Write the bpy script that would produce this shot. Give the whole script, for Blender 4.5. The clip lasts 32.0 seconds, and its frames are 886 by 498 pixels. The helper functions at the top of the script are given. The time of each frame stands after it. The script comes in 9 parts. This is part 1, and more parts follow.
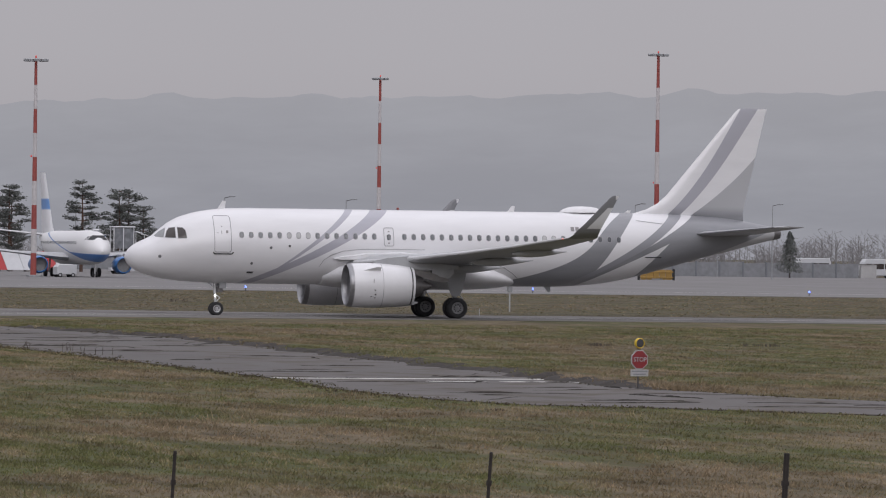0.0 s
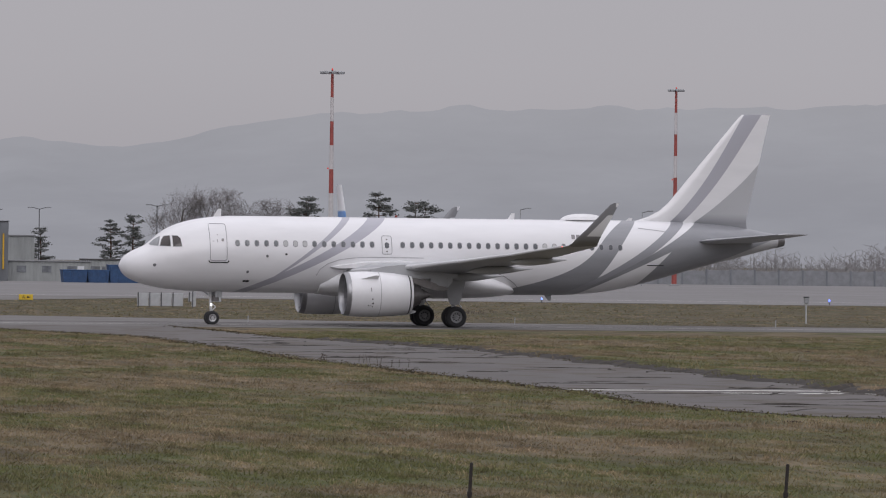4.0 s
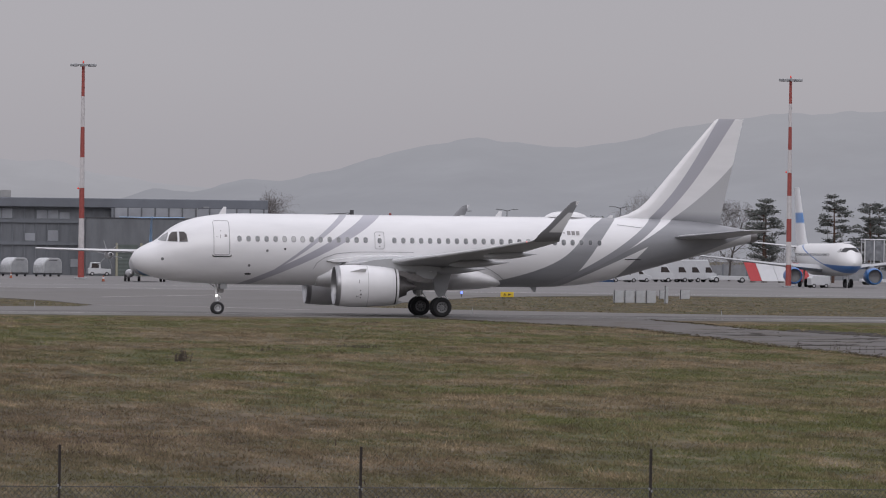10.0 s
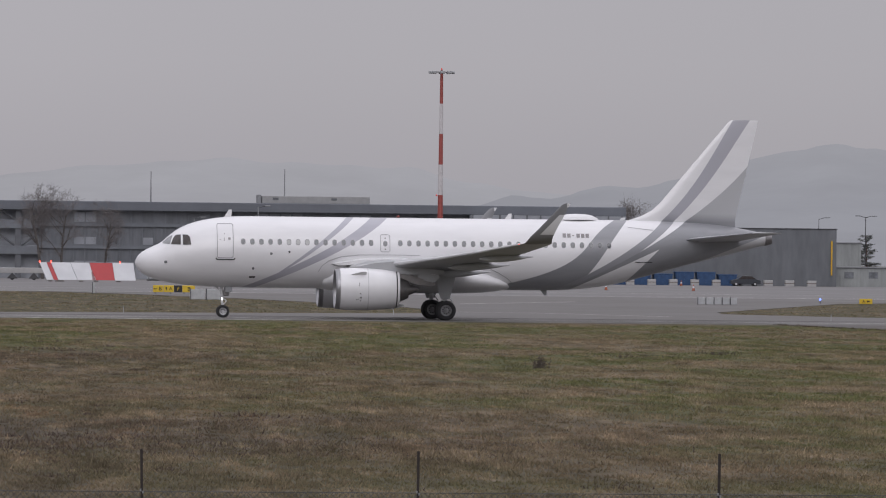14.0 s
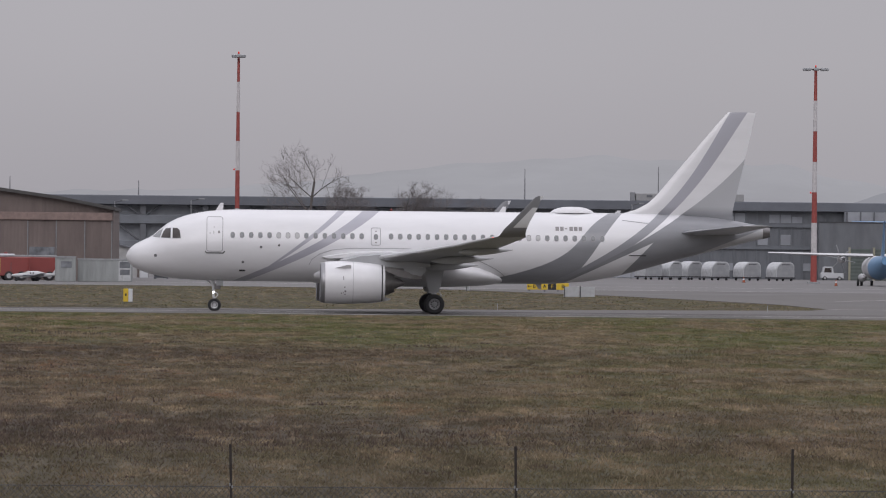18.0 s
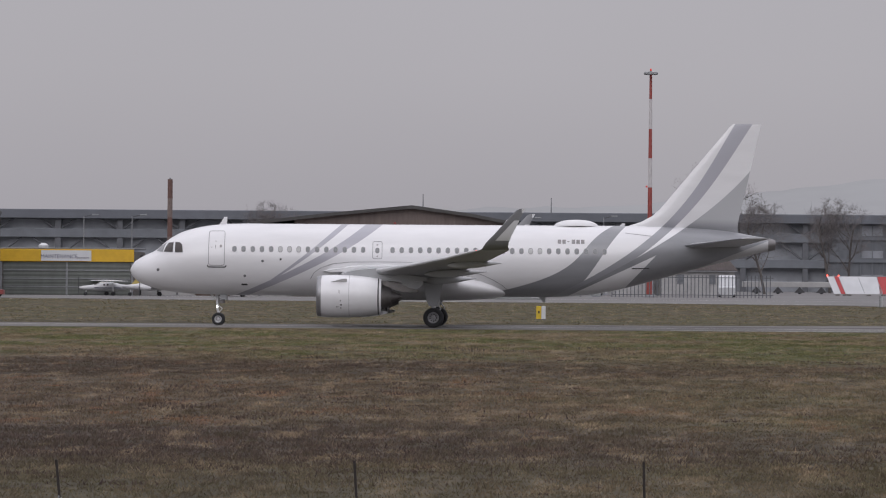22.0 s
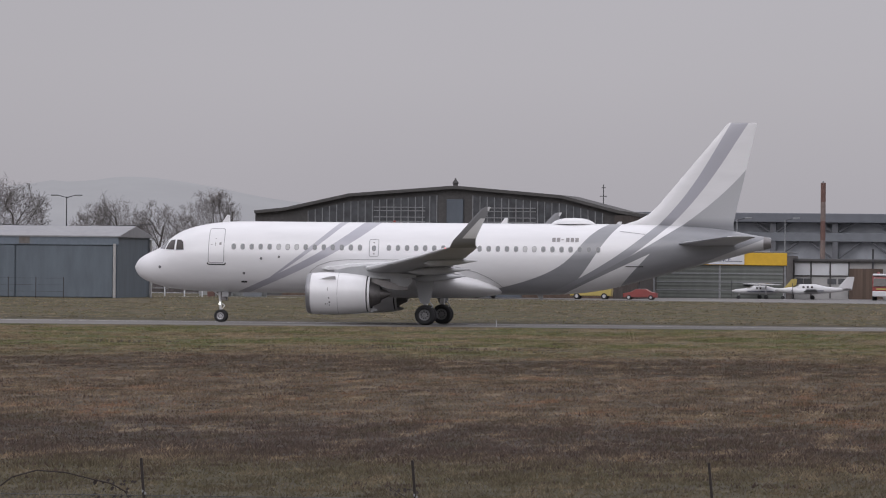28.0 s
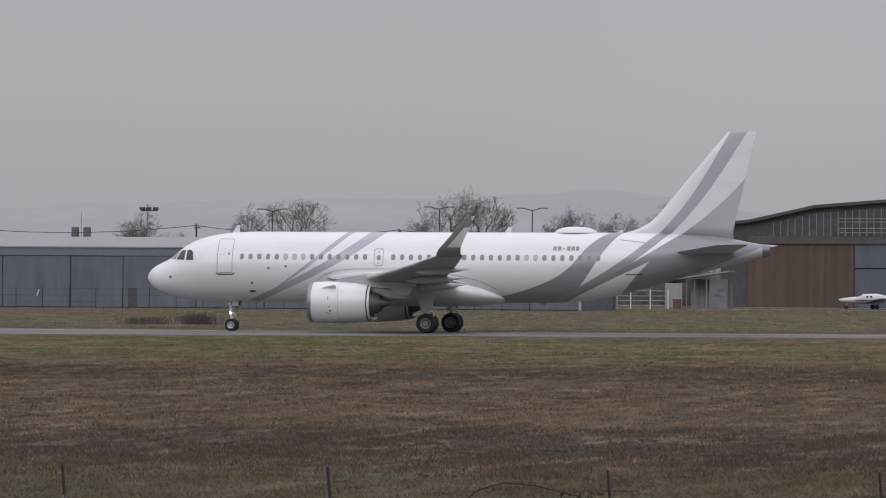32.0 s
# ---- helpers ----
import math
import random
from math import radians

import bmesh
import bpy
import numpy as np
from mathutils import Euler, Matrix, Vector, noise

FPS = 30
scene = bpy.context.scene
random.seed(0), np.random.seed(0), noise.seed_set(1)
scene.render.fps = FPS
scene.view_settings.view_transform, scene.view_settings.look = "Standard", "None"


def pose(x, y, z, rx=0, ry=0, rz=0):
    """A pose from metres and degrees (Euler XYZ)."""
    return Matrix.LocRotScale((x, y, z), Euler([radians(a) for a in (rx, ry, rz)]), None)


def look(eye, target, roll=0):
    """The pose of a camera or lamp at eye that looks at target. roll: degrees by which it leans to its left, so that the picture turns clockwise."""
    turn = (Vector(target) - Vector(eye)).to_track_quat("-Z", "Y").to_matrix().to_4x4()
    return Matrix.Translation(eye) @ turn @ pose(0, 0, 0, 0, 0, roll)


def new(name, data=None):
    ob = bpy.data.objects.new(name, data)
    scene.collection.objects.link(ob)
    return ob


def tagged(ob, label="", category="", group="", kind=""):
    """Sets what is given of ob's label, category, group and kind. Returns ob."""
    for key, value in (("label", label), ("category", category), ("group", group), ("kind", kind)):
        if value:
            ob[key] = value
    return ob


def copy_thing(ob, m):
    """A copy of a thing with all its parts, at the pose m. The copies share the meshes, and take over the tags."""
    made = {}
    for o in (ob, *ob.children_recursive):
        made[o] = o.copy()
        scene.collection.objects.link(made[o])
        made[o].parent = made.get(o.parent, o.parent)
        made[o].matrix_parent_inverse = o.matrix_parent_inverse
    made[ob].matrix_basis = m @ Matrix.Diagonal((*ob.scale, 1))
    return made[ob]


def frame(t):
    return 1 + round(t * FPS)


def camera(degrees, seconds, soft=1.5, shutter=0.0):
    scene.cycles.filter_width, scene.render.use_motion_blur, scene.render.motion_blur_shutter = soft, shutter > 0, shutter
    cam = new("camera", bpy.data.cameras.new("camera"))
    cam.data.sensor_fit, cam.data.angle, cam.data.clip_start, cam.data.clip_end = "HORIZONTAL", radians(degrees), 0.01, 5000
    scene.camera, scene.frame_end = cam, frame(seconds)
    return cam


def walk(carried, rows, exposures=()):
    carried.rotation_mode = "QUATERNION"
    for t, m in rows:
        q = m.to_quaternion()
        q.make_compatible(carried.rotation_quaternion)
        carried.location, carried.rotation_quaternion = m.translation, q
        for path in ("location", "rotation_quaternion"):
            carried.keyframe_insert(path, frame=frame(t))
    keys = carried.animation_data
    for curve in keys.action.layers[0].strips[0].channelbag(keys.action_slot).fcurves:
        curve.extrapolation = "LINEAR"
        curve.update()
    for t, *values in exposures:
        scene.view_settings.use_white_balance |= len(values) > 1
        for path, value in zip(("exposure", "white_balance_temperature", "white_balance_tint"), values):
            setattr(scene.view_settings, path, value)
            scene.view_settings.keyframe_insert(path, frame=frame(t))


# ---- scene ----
cam = camera(8.2, 32.0, soft=1.1)
CAM_ROWS = [
    (0.0, 7.52, 31.10, 3.77, 0.009, 0.739, -15.574),
    (0.5, 7.52, 31.10, 3.77, 0.023, 0.772, -15.223),
    (1.0, 7.52, 31.10, 3.77, 0.047, 0.765, -14.881),
    (1.5, 7.52, 31.10, 3.77, 0.058, 0.801, -14.502),
    (2.0, 7.52, 31.10, 3.77, 0.014, 0.842, -14.211),
    (2.5, 7.52, 31.10, 3.77, -0.002, 0.941, -13.891),
    (3.0, 7.52, 31.10, 3.77, 0.042, 1.005, -13.475),
    (3.5, 7.52, 31.10, 3.77, 0.075, 0.886, -13.142),
    (5.5, 7.52, 31.10, 3.77, 0.053, 0.197, -11.742),
    (5.6, 7.52, 31.10, 3.77, 0.048, 0.199, -11.657),
    (5.7, 7.50, 31.00, 3.77, 0.043, 0.202, -11.573),
    (5.8, 7.36, 30.42, 3.77, 0.038, 0.205, -11.492),
    (5.9, 7.00, 28.96, 3.77, 0.032, 0.208, -11.417),
    (6.0, 6.39, 26.44, 3.77, 0.027, 0.213, -11.349),
    (6.1, 5.52, 22.84, 3.77, 0.022, 0.242, -11.286),
    (6.2, 4.63, 19.15, 3.77, 0.018, 0.273, -11.224),
    (6.3, 3.74, 15.45, 3.77, 0.013, 0.305, -11.163),
    (6.4, 2.84, 11.76, 3.77, 0.009, 0.338, -11.104),
    (6.5, 1.95, 8.07, 3.77, 0.004, 0.372, -11.045),
    (6.6, 1.08, 4.47, 3.77, 0.005, 0.409, -10.992),
    (6.7, 0.35, 1.46, 3.77, 0.007, 0.446, -10.935),
    (6.8, 0.05, 0.19, 3.77, 0.009, 0.481, -10.866),
    (6.9, 0.00, 0.00, 3.77, 0.011, 0.516, -10.790),
    (7.0, 0.00, 0.00, 3.77, 0.013, 0.551, -10.713),
    (7.5, 0.00, 0.00, 3.77, 0.083, 0.621, -10.384),
    (8.0, 0.00, 0.00, 3.77, 0.083, 0.686, -10.103),
    (8.5, 0.00, 0.00, 3.77, 0.072, 0.748, -9.797),
    (9.0, 0.00, 0.00, 3.77, 0.076, 0.727, -9.428),
    (9.5, 0.00, 0.00, 3.77, 0.084, 0.619, -9.047),
    (10.0, 0.00, 0.00, 3.77, 0.035, 0.676, -8.660),
    (10.5, 0.00, 0.00, 3.77, -0.014, 0.662, -8.262),
    (11.0, 0.00, 0.00, 3.77, 0.062, 0.612, -7.844),
    (11.5, 0.00, 0.00, 3.77, 0.054, 0.599, -7.436),
    (12.0, 0.00, 0.00, 3.77, 0.074, 0.639, -6.966),
    (12.5, 0.00, 0.00, 3.77, 0.092, 0.679, -6.528),
    (13.0, 0.00, 0.00, 3.77, 0.046, 0.693, -6.076),
    (13.5, 0.00, 0.00, 3.77, 0.058, 0.673, -5.732),
    (14.0, 0.00, 0.00, 3.77, 0.061, 0.638, -5.340),
    (14.5, 0.00, 0.00, 3.77, 0.068, 0.644, -4.920),
    (16.5, 0.00, 0.00, 3.77, 0.186, 0.555, -3.179),
    (17.0, 0.00, 0.00, 3.77, 0.119, 0.588, -2.773),
    (17.5, 0.00, 0.00, 3.77, 0.053, 0.652, -2.359),
    (18.0, 0.00, 0.00, 3.77, -0.000, 0.614, -1.875),
    (18.5, 0.00, 0.00, 3.77, 0.074, 0.715, -1.363),
    (19.0, 0.00, 0.00, 3.77, 0.142, 0.719, -0.907),
    (19.5, 0.00, 0.00, 3.77, 0.257, 0.691, -0.444),
    (20.0, 0.00, 0.00, 3.77, 0.221, 0.572, -0.046),
    (20.5, 0.00, 0.00, 3.77, 0.208, 0.499, 0.426),
    (21.0, 0.00, 0.00, 3.77, 0.186, 0.421, 0.930),
    (21.5, 0.00, 0.00, 3.77, 0.182, 0.452, 1.441),
    (22.0, 0.00, 0.00, 3.77, 0.124, 0.441, 1.950),
    (22.5, 0.00, 0.00, 3.77, 0.155, 0.331, 2.503),
    (23.0, 0.00, 0.00, 3.77, 0.192, 0.350, 2.982),
    (23.5, 0.00, 0.00, 3.77, 0.170, 0.326, 3.422),
    (24.0, 0.00, 0.00, 3.77, 0.155, 0.191, 3.846),
    (24.5, 0.00, 0.00, 3.77, 0.166, 0.079, 4.329),
    (26.5, 0.00, 0.00, 3.77, 0.063, 0.132, 6.323),
    (27.0, 0.00, 0.00, 3.77, 0.034, 0.254, 6.834),
    (27.5, 0.00, 0.00, 3.77, 0.072, 0.453, 7.476),
    (28.0, 0.00, 0.00, 3.77, 0.104, 0.552, 7.998),
    (28.5, 0.00, 0.00, 3.77, 0.153, 0.529, 8.595),
    (29.0, 0.00, 0.00, 3.77, 0.135, 0.376, 9.111),
    (29.5, 0.00, 0.00, 3.77, 0.124, 0.303, 9.574),
    (30.0, 0.00, 0.00, 3.77, 0.096, 0.387, 10.138),
    (30.5, 0.00, 0.00, 3.77, 0.115, 0.230, 10.674),
    (31.0, 0.00, 0.00, 3.77, 0.177, 0.172, 11.236),
    (31.5, 0.00, 0.00, 3.77, 0.188, 0.181, 11.743),
    (32.0, 0.00, 0.00, 3.77, 0.186, 0.305, 12.313),
]
TAXI_ROWS = [
    (0.0, 99.631, 362.320, -2.000),
    (0.5, 97.598, 362.266, -1.600),
    (1.0, 95.533, 362.212, -1.200),
    (1.5, 93.439, 362.156, -0.825),
    (2.0, 91.316, 362.100, -0.450),
    (2.5, 89.166, 362.043, -0.175),
    (3.0, 86.991, 361.985, 0.100),
    (3.5, 84.802, 361.927, 0.317),
    (5.5, 75.811, 361.688, 1.017),
    (6.0, 73.505, 361.627, 1.150),
    (6.5, 71.176, 361.565, 1.150),
    (7.0, 68.825, 361.502, 1.150),
    (7.5, 66.452, 361.439, 1.150),
    (8.0, 64.057, 361.375, 1.150),
    (8.5, 61.635, 361.311, 1.122),
    (9.0, 59.189, 361.246, 1.093),
    (9.5, 56.721, 361.181, 1.065),
    (10.0, 54.231, 361.115, 1.037),
    (10.5, 51.717, 361.048, 1.008),
    (11.0, 49.179, 360.981, 0.980),
    (11.5, 46.618, 360.913, 0.942),
    (12.0, 44.033, 360.844, 0.903),
    (12.5, 41.423, 360.775, 0.865),
    (13.0, 38.791, 360.705, 0.827),
    (13.5, 36.134, 360.635, 0.788),
    (14.0, 33.452, 360.563, 0.750),
    (14.5, 30.748, 360.492, 0.700),
    (16.5, 19.695, 360.198, 0.500),
    (17.0, 16.870, 360.123, 0.450),
    (17.5, 14.022, 360.047, 0.422),
    (18.0, 11.151, 359.971, 0.393),
    (18.5, 8.257, 359.894, 0.365),
    (19.0, 5.339, 359.817, 0.337),
    (19.5, 2.399, 359.739, 0.308),
    (20.0, -0.565, 359.660, 0.280),
    (20.5, -3.551, 359.581, 0.264),
    (21.0, -6.560, 359.501, 0.248),
    (21.5, -9.591, 359.420, 0.231),
    (22.0, -12.642, 359.339, 0.215),
    (22.5, -15.713, 359.258, 0.199),
    (23.0, -18.806, 359.176, 0.182),
    (23.5, -21.918, 359.093, 0.166),
    (24.0, -25.051, 359.010, 0.150),
    (24.5, -28.204, 358.926, 0.200),
    (26.5, -41.013, 358.586, 0.400),
    (27.0, -44.262, 358.500, 0.450),
    (27.5, -47.532, 358.413, 0.500),
    (28.0, -50.825, 358.325, 0.550),
    (28.5, -54.150, 358.237, 0.631),
    (29.0, -57.500, 358.148, 0.713),
    (29.5, -60.876, 358.058, 0.794),
    (30.0, -64.279, 357.968, 0.875),
    (30.5, -67.712, 357.877, 0.956),
    (31.0, -71.177, 357.785, 1.038),
    (31.5, -74.677, 357.692, 1.119),
    (32.0, -78.214, 357.598, 1.200),
]
walk(cam, [(t, pose(x, y, z, 90 + p, -r, w)) for t, x, y, z, p, r, w in CAM_ROWS], exposures=[(0.0, 0.0), (25.5, 0.0), (27.5, 0.1), (31.0, 0.13), (32.0, 0.06)])

# ---- world and sun: a bright overcast winter sky ----
world = bpy.data.worlds.new("overcast_sky")
scene.world = world
world.use_nodes = True
wt = world.node_tree
wt.nodes.clear()
w_out = wt.nodes.new("ShaderNodeOutputWorld")
w_bg = wt.nodes.new("ShaderNodeBackground")
w_geo = wt.nodes.new("ShaderNodeTexCoord")
w_sep = wt.nodes.new("ShaderNodeSeparateXYZ")
w_ramp = wt.nodes.new("ShaderNodeValToRGB")
w_sky = wt.nodes.new("ShaderNodeTexSky")
w_sky.sky_type, w_sky.sun_disc = "NISHITA", False
w_sky.sun_elevation, w_sky.sun_rotation = radians(38), radians(205)
w_cloud = wt.nodes.new("ShaderNodeTexNoise")
w_cloud.inputs["Scale"].default_value = 5.0
w_cloud.inputs["Detail"].default_value = 3.0
w_mix = wt.nodes.new("ShaderNodeMix")
w_mix.data_type, w_mix.blend_type = "RGBA", "MULTIPLY"
w_map = wt.nodes.new("ShaderNodeMapRange")
w_map.inputs["From Min"].default_value, w_map.inputs["From Max"].default_value = 0.3, 0.7
w_map.inputs["To Min"].default_value, w_map.inputs["To Max"].default_value = 0.955, 1.045
w_add = wt.nodes.new("ShaderNodeMix")
w_add.data_type = "RGBA"
w_scale = wt.nodes.new("ShaderNodeMix")
w_scale.data_type, w_scale.blend_type = "RGBA", "MULTIPLY"
w_scale.inputs[0].default_value = 1.0
w_scale.inputs[7].default_value = (0.1, 0.1, 0.1, 1)
el = w_ramp.color_ramp.elements
el[0].position, el[0].color = 0.0, (0.35, 0.335, 0.374, 1)
el[1].position, el[1].color = 1.0, (1.50, 1.475, 1.595, 1)
for at, c in ((0.03, (0.407, 0.39, 0.428, 1)), (0.3, (0.50, 0.482, 0.53, 1)), (0.6, (0.87, 0.85, 0.932, 1))):
    e = el.new(at)
    e.color = c
L = wt.links.new
L(w_geo.outputs["Generated"], w_sep.inputs[0])
L(w_sep.outputs["Z"], w_ramp.inputs[0])
L(w_geo.outputs["Generated"], w_cloud.inputs["Vector"])
L(w_cloud.outputs[0], w_map.inputs[0])
w_mix.inputs[0].default_value = 1.0
L(w_ramp.outputs[0], w_mix.inputs[6])
L(w_map.outputs[0], w_mix.inputs[7])
L(w_sky.outputs[0], w_scale.inputs[6])
w_add.inputs[0].default_value = 0.06
L(w_mix.outputs[2], w_add.inputs[6])
L(w_scale.outputs[2], w_add.inputs[7])
L(w_add.outputs[2], w_bg.inputs[0])
L(w_bg.outputs[0], w_out.inputs[0])

sun_data = bpy.data.lights.new("sun", "SUN")
sun_data.energy, sun_data.angle, sun_data.color = 0.75, radians(40), (1.0, 0.97, 1.0)
sun = new("sun", sun_data)
sun.matrix_world = look((-40, -120, 150), (0, 120, 0))


# ---- material helpers ----
def nodes_of(name):
    m = bpy.data.materials.new(name)
    m.use_nodes = True
    return m, m.node_tree, m.node_tree.nodes["Principled BSDF"]


def math_node(nt, op, a, b=None, clamp=False):
    n = nt.nodes.new("ShaderNodeMath")
    n.operation, n.use_clamp = op, clamp
    for i, v in enumerate((a, b)):
        if v is None:
            continue
        if isinstance(v, (int, float)):
            n.inputs[i].default_value = v
        else:
            nt.links.new(v, n.inputs[i])
    return n.outputs[0]


def noise_node(nt, vec, scale, detail=4.0, rough=0.55):
    n = nt.nodes.new("ShaderNodeTexNoise")
    n.inputs["Scale"].default_value, n.inputs["Detail"].default_value = scale, detail
    n.inputs["Roughness"].default_value = rough
    if vec is not None:
        nt.links.new(vec, n.inputs["Vector"])
    return n.outputs[0]


def mix_col(nt, fac, a, b, blend="MIX"):
    n = nt.nodes.new("ShaderNodeMix")
    n.data_type, n.blend_type = "RGBA", blend
    for i, v in ((0, fac), (6, a), (7, b)):
        if isinstance(v, (int, float)):
            n.inputs[i].default_value = v
        elif isinstance(v, tuple):
            n.inputs[i].default_value = (*v[:3], 1)
        else:
            nt.links.new(v, n.inputs[i])
    return n.outputs[2]


def ramp(nt, fac, lo, hi):
    n = nt.nodes.new("ShaderNodeMapRange")
    n.inputs["From Min"].default_value, n.inputs["From Max"].default_value = lo, hi
    nt.links.new(fac, n.inputs[0])
    return n.outputs[0]


def obj_vec(nt, stretch=(1, 1, 1)):
    c = nt.nodes.new("ShaderNodeTexCoord")
    m = nt.nodes.new("ShaderNodeMapping")
    m.inputs["Scale"].default_value = stretch
    nt.links.new(c.outputs["Object"], m.inputs[0])
    return m.outputs[0]


def bump(nt, bsdf, height, strength, dist):
    b = nt.nodes.new("ShaderNodeBump")
    b.inputs["Strength"].default_value, b.inputs["Distance"].default_value = strength, dist
    nt.links.new(height, b.inputs["Height"])
    nt.links.new(b.outputs[0], bsdf.inputs["Normal"])


def surface(name, col, rough=0.6, metal=0.0, grain=8.0, vary=0.18, stain=0.5, stain_amt=0.25, relief=0.15, stretch=(1, 1, 1), coat=0.0):
    """A plain painted, cast or metal surface with grain and broad stains."""
    m, nt, b = nodes_of(name)
    v = obj_vec(nt, stretch)
    fine, broad = noise_node(nt, v, grain, 6), noise_node(nt, v, stain, 3)
    dark = tuple(c * (1 - vary) for c in col)
    lite = tuple(min(1, c * (1 + vary * 0.6)) for c in col)
    c = mix_col(nt, ramp(nt, fine, 0.3, 0.7), dark, lite)
    c = mix_col(nt, math_node(nt, "MULTIPLY", ramp(nt, broad, 0.45, 0.75), stain_amt), c, tuple(k * 0.55 for k in col))
    nt.links.new(c, b.inputs["Base Color"])
    b.inputs["Roughness"].default_value, b.inputs["Metallic"].default_value = rough, metal
    b.inputs["Coat Weight"].default_value = coat
    if relief:
        bump(nt, b, fine, relief, 0.02)
    return m


def let_through(nt, b, share=0.5):
    """Thin leaves and blades pass part of the light on."""
    t = nt.nodes.new("ShaderNodeBsdfTranslucent")
    mx = nt.nodes.new("ShaderNodeMixShader")
    mx.inputs[0].default_value = share
    nt.links.new(b.inputs["Base Color"].links[0].from_socket, t.inputs[0])
    nt.links.new(b.outputs[0], mx.inputs[1])
    nt.links.new(t.outputs[0], mx.inputs[2])
    nt.links.new(mx.outputs[0], nt.nodes["Material Output"].inputs[0])


def glow(name, col, strength):
    m, nt, b = nodes_of(name)
    b.inputs["Base Color"].default_value = (*col, 1)
    b.inputs["Emission Color"].default_value = (*col, 1)
    b.inputs["Emission Strength"].default_value = strength
    return m


# ---- mesh helpers ----
def mesh_of(name, verts, faces, mats=(), smooth=False):
    me = bpy.data.meshes.new(name)
    me.from_pydata(verts, [], faces)
    for m in mats if isinstance(mats, (list, tuple)) else (mats,):
        me.materials.append(m)
    if smooth:
        me.polygons.foreach_set("use_smooth", np.ones(len(me.polygons), dtype=bool))
    me.update()
    return me


class Geo:
    """Collects boxes, tubes, revolved shapes and lofts into one mesh."""

    def __init__(self):
        self.v, self.f, self.s = [], [], []

    def add(self, verts, faces, smooth=False):
        o = len(self.v)
        self.v.extend(tuple(p) for p in verts)
        self.f.extend(tuple(i + o for i in q) for q in faces)
        self.s.extend([smooth] * len(faces))
        return self

    def box(self, lo, hi, bev=0.0):
        (x0, y0, z0), (x1, y1, z1) = lo, hi
        if not bev:
            vs = [(x, y, z) for z in (z0, z1) for y in (y0, y1) for x in (x0, x1)]
            return self.add(vs, [(0, 2, 3, 1), (4, 5, 7, 6), (0, 1, 5, 4), (2, 6, 7, 3), (0, 4, 6, 2), (1, 3, 7, 5)])
        b, rings = bev, []
        for z, k in ((z0, b), (z0 + b, 0), (z1 - b, 0), (z1, b)):
            k2 = k + b
            rings.append([(x0 + k2, y0 + k, z), (x1 - k2, y0 + k, z), (x1 - k, y0 + k2, z), (x1 - k, y1 - k2, z),
                          (x1 - k2, y1 - k, z), (x0 + k2, y1 - k, z), (x0 + k, y1 - k2, z), (x0 + k, y0 + k2, z)])
        return self.loft(rings, cap=True)

    def loft(self, rings, cap=False, closed=True, smooth=False):
        n, vs, fs = len(rings[0]), [], []
        for r in rings:
            vs.extend(r)
        for i in range(len(rings) - 1):
            for j in range(n if closed else n - 1):
                k = (j + 1) % n
                fs.append((i * n + j, i * n + k, (i + 1) * n + k, (i + 1) * n + j))
        self.add(vs, fs, smooth)
        if cap:
            o = len(self.v) - len(vs)
            self.f.append(tuple(o + j for j in reversed(range(n))))
            self.f.append(tuple(o + len(vs) - n + j for j in range(n)))
            self.s.extend([False, False])
        return self

    def tube(self, a, b, r0, r1=None, n=8, cap=True, smooth=True):
        a, b = Vector(a), Vector(b)
        r1 = r0 if r1 is None else r1
        d = (b - a).normalized()
        u = d.cross(Vector((0, 0, 1)) if abs(d.z) < 0.9 else Vector((1, 0, 0))).normalized()
        w = d.cross(u)
        rings = [[tuple(p + r * (math.cos(2 * math.pi * k / n) * u + math.sin(2 * math.pi * k / n) * w)) for k in range(n)]
                 for p, r in ((a, r0), (b, r1))]
        return self.loft(rings, cap=cap, smooth=smooth)

    def revolve_x(self, prof, cy=0.0, cz=0.0, n=40, smooth=True):
        """prof: (x, r) pairs, turned about an axis along x."""
        rings = [[(x, cy + r * math.cos(2 * math.pi * k / n), cz + r * math.sin(2 * math.pi * k / n)) for k in range(n)] for x, r in prof]
        return self.loft(rings, smooth=smooth)

    def revolve_y(self, prof, cx=0.0, cz=0.0, n=28, smooth=True):
        rings = [[(cx + r * math.cos(2 * math.pi * k / n), y, cz + r * math.sin(2 * math.pi * k / n)) for k in range(n)] for y, r in prof]
        return self.loft(rings, smooth=smooth)

    def revolve_z(self, prof, cx=0.0, cy=0.0, n=16, smooth=True):
        rings = [[(cx + r * math.cos(2 * math.pi * k / n), cy + r * math.sin(2 * math.pi * k / n), z) for k in range(n)] for z, r in prof]
        return self.loft(rings, smooth=smooth)

    def mesh(self, name, mat):
        me = mesh_of(name, self.v, self.f, mat)
        me.polygons.foreach_set("use_smooth", np.array(self.s, dtype=bool))
        bm = bmesh.new()
        bm.from_mesh(me)
        bmesh.ops.recalc_face_normals(bm, faces=bm.faces[:])
        bm.to_mesh(me)
        bm.free()
        if any(self.s):
            me.set_sharp_from_angle(angle=0.75)
        return me


def thing(name, label, category, m=None, group="", kind="", geo=None, mat=None):
    ob = new(name, geo.mesh(name, mat) if geo else None)
    if m is not None:
        ob.matrix_basis = m
    return tagged(ob, label, category, group, kind)


def part(name, geo, mat, parent, label=""):
    ob = new(name, geo.mesh(name, mat) if isinstance(geo, Geo) else geo)
    ob.parent = parent
    return tagged(ob, label)


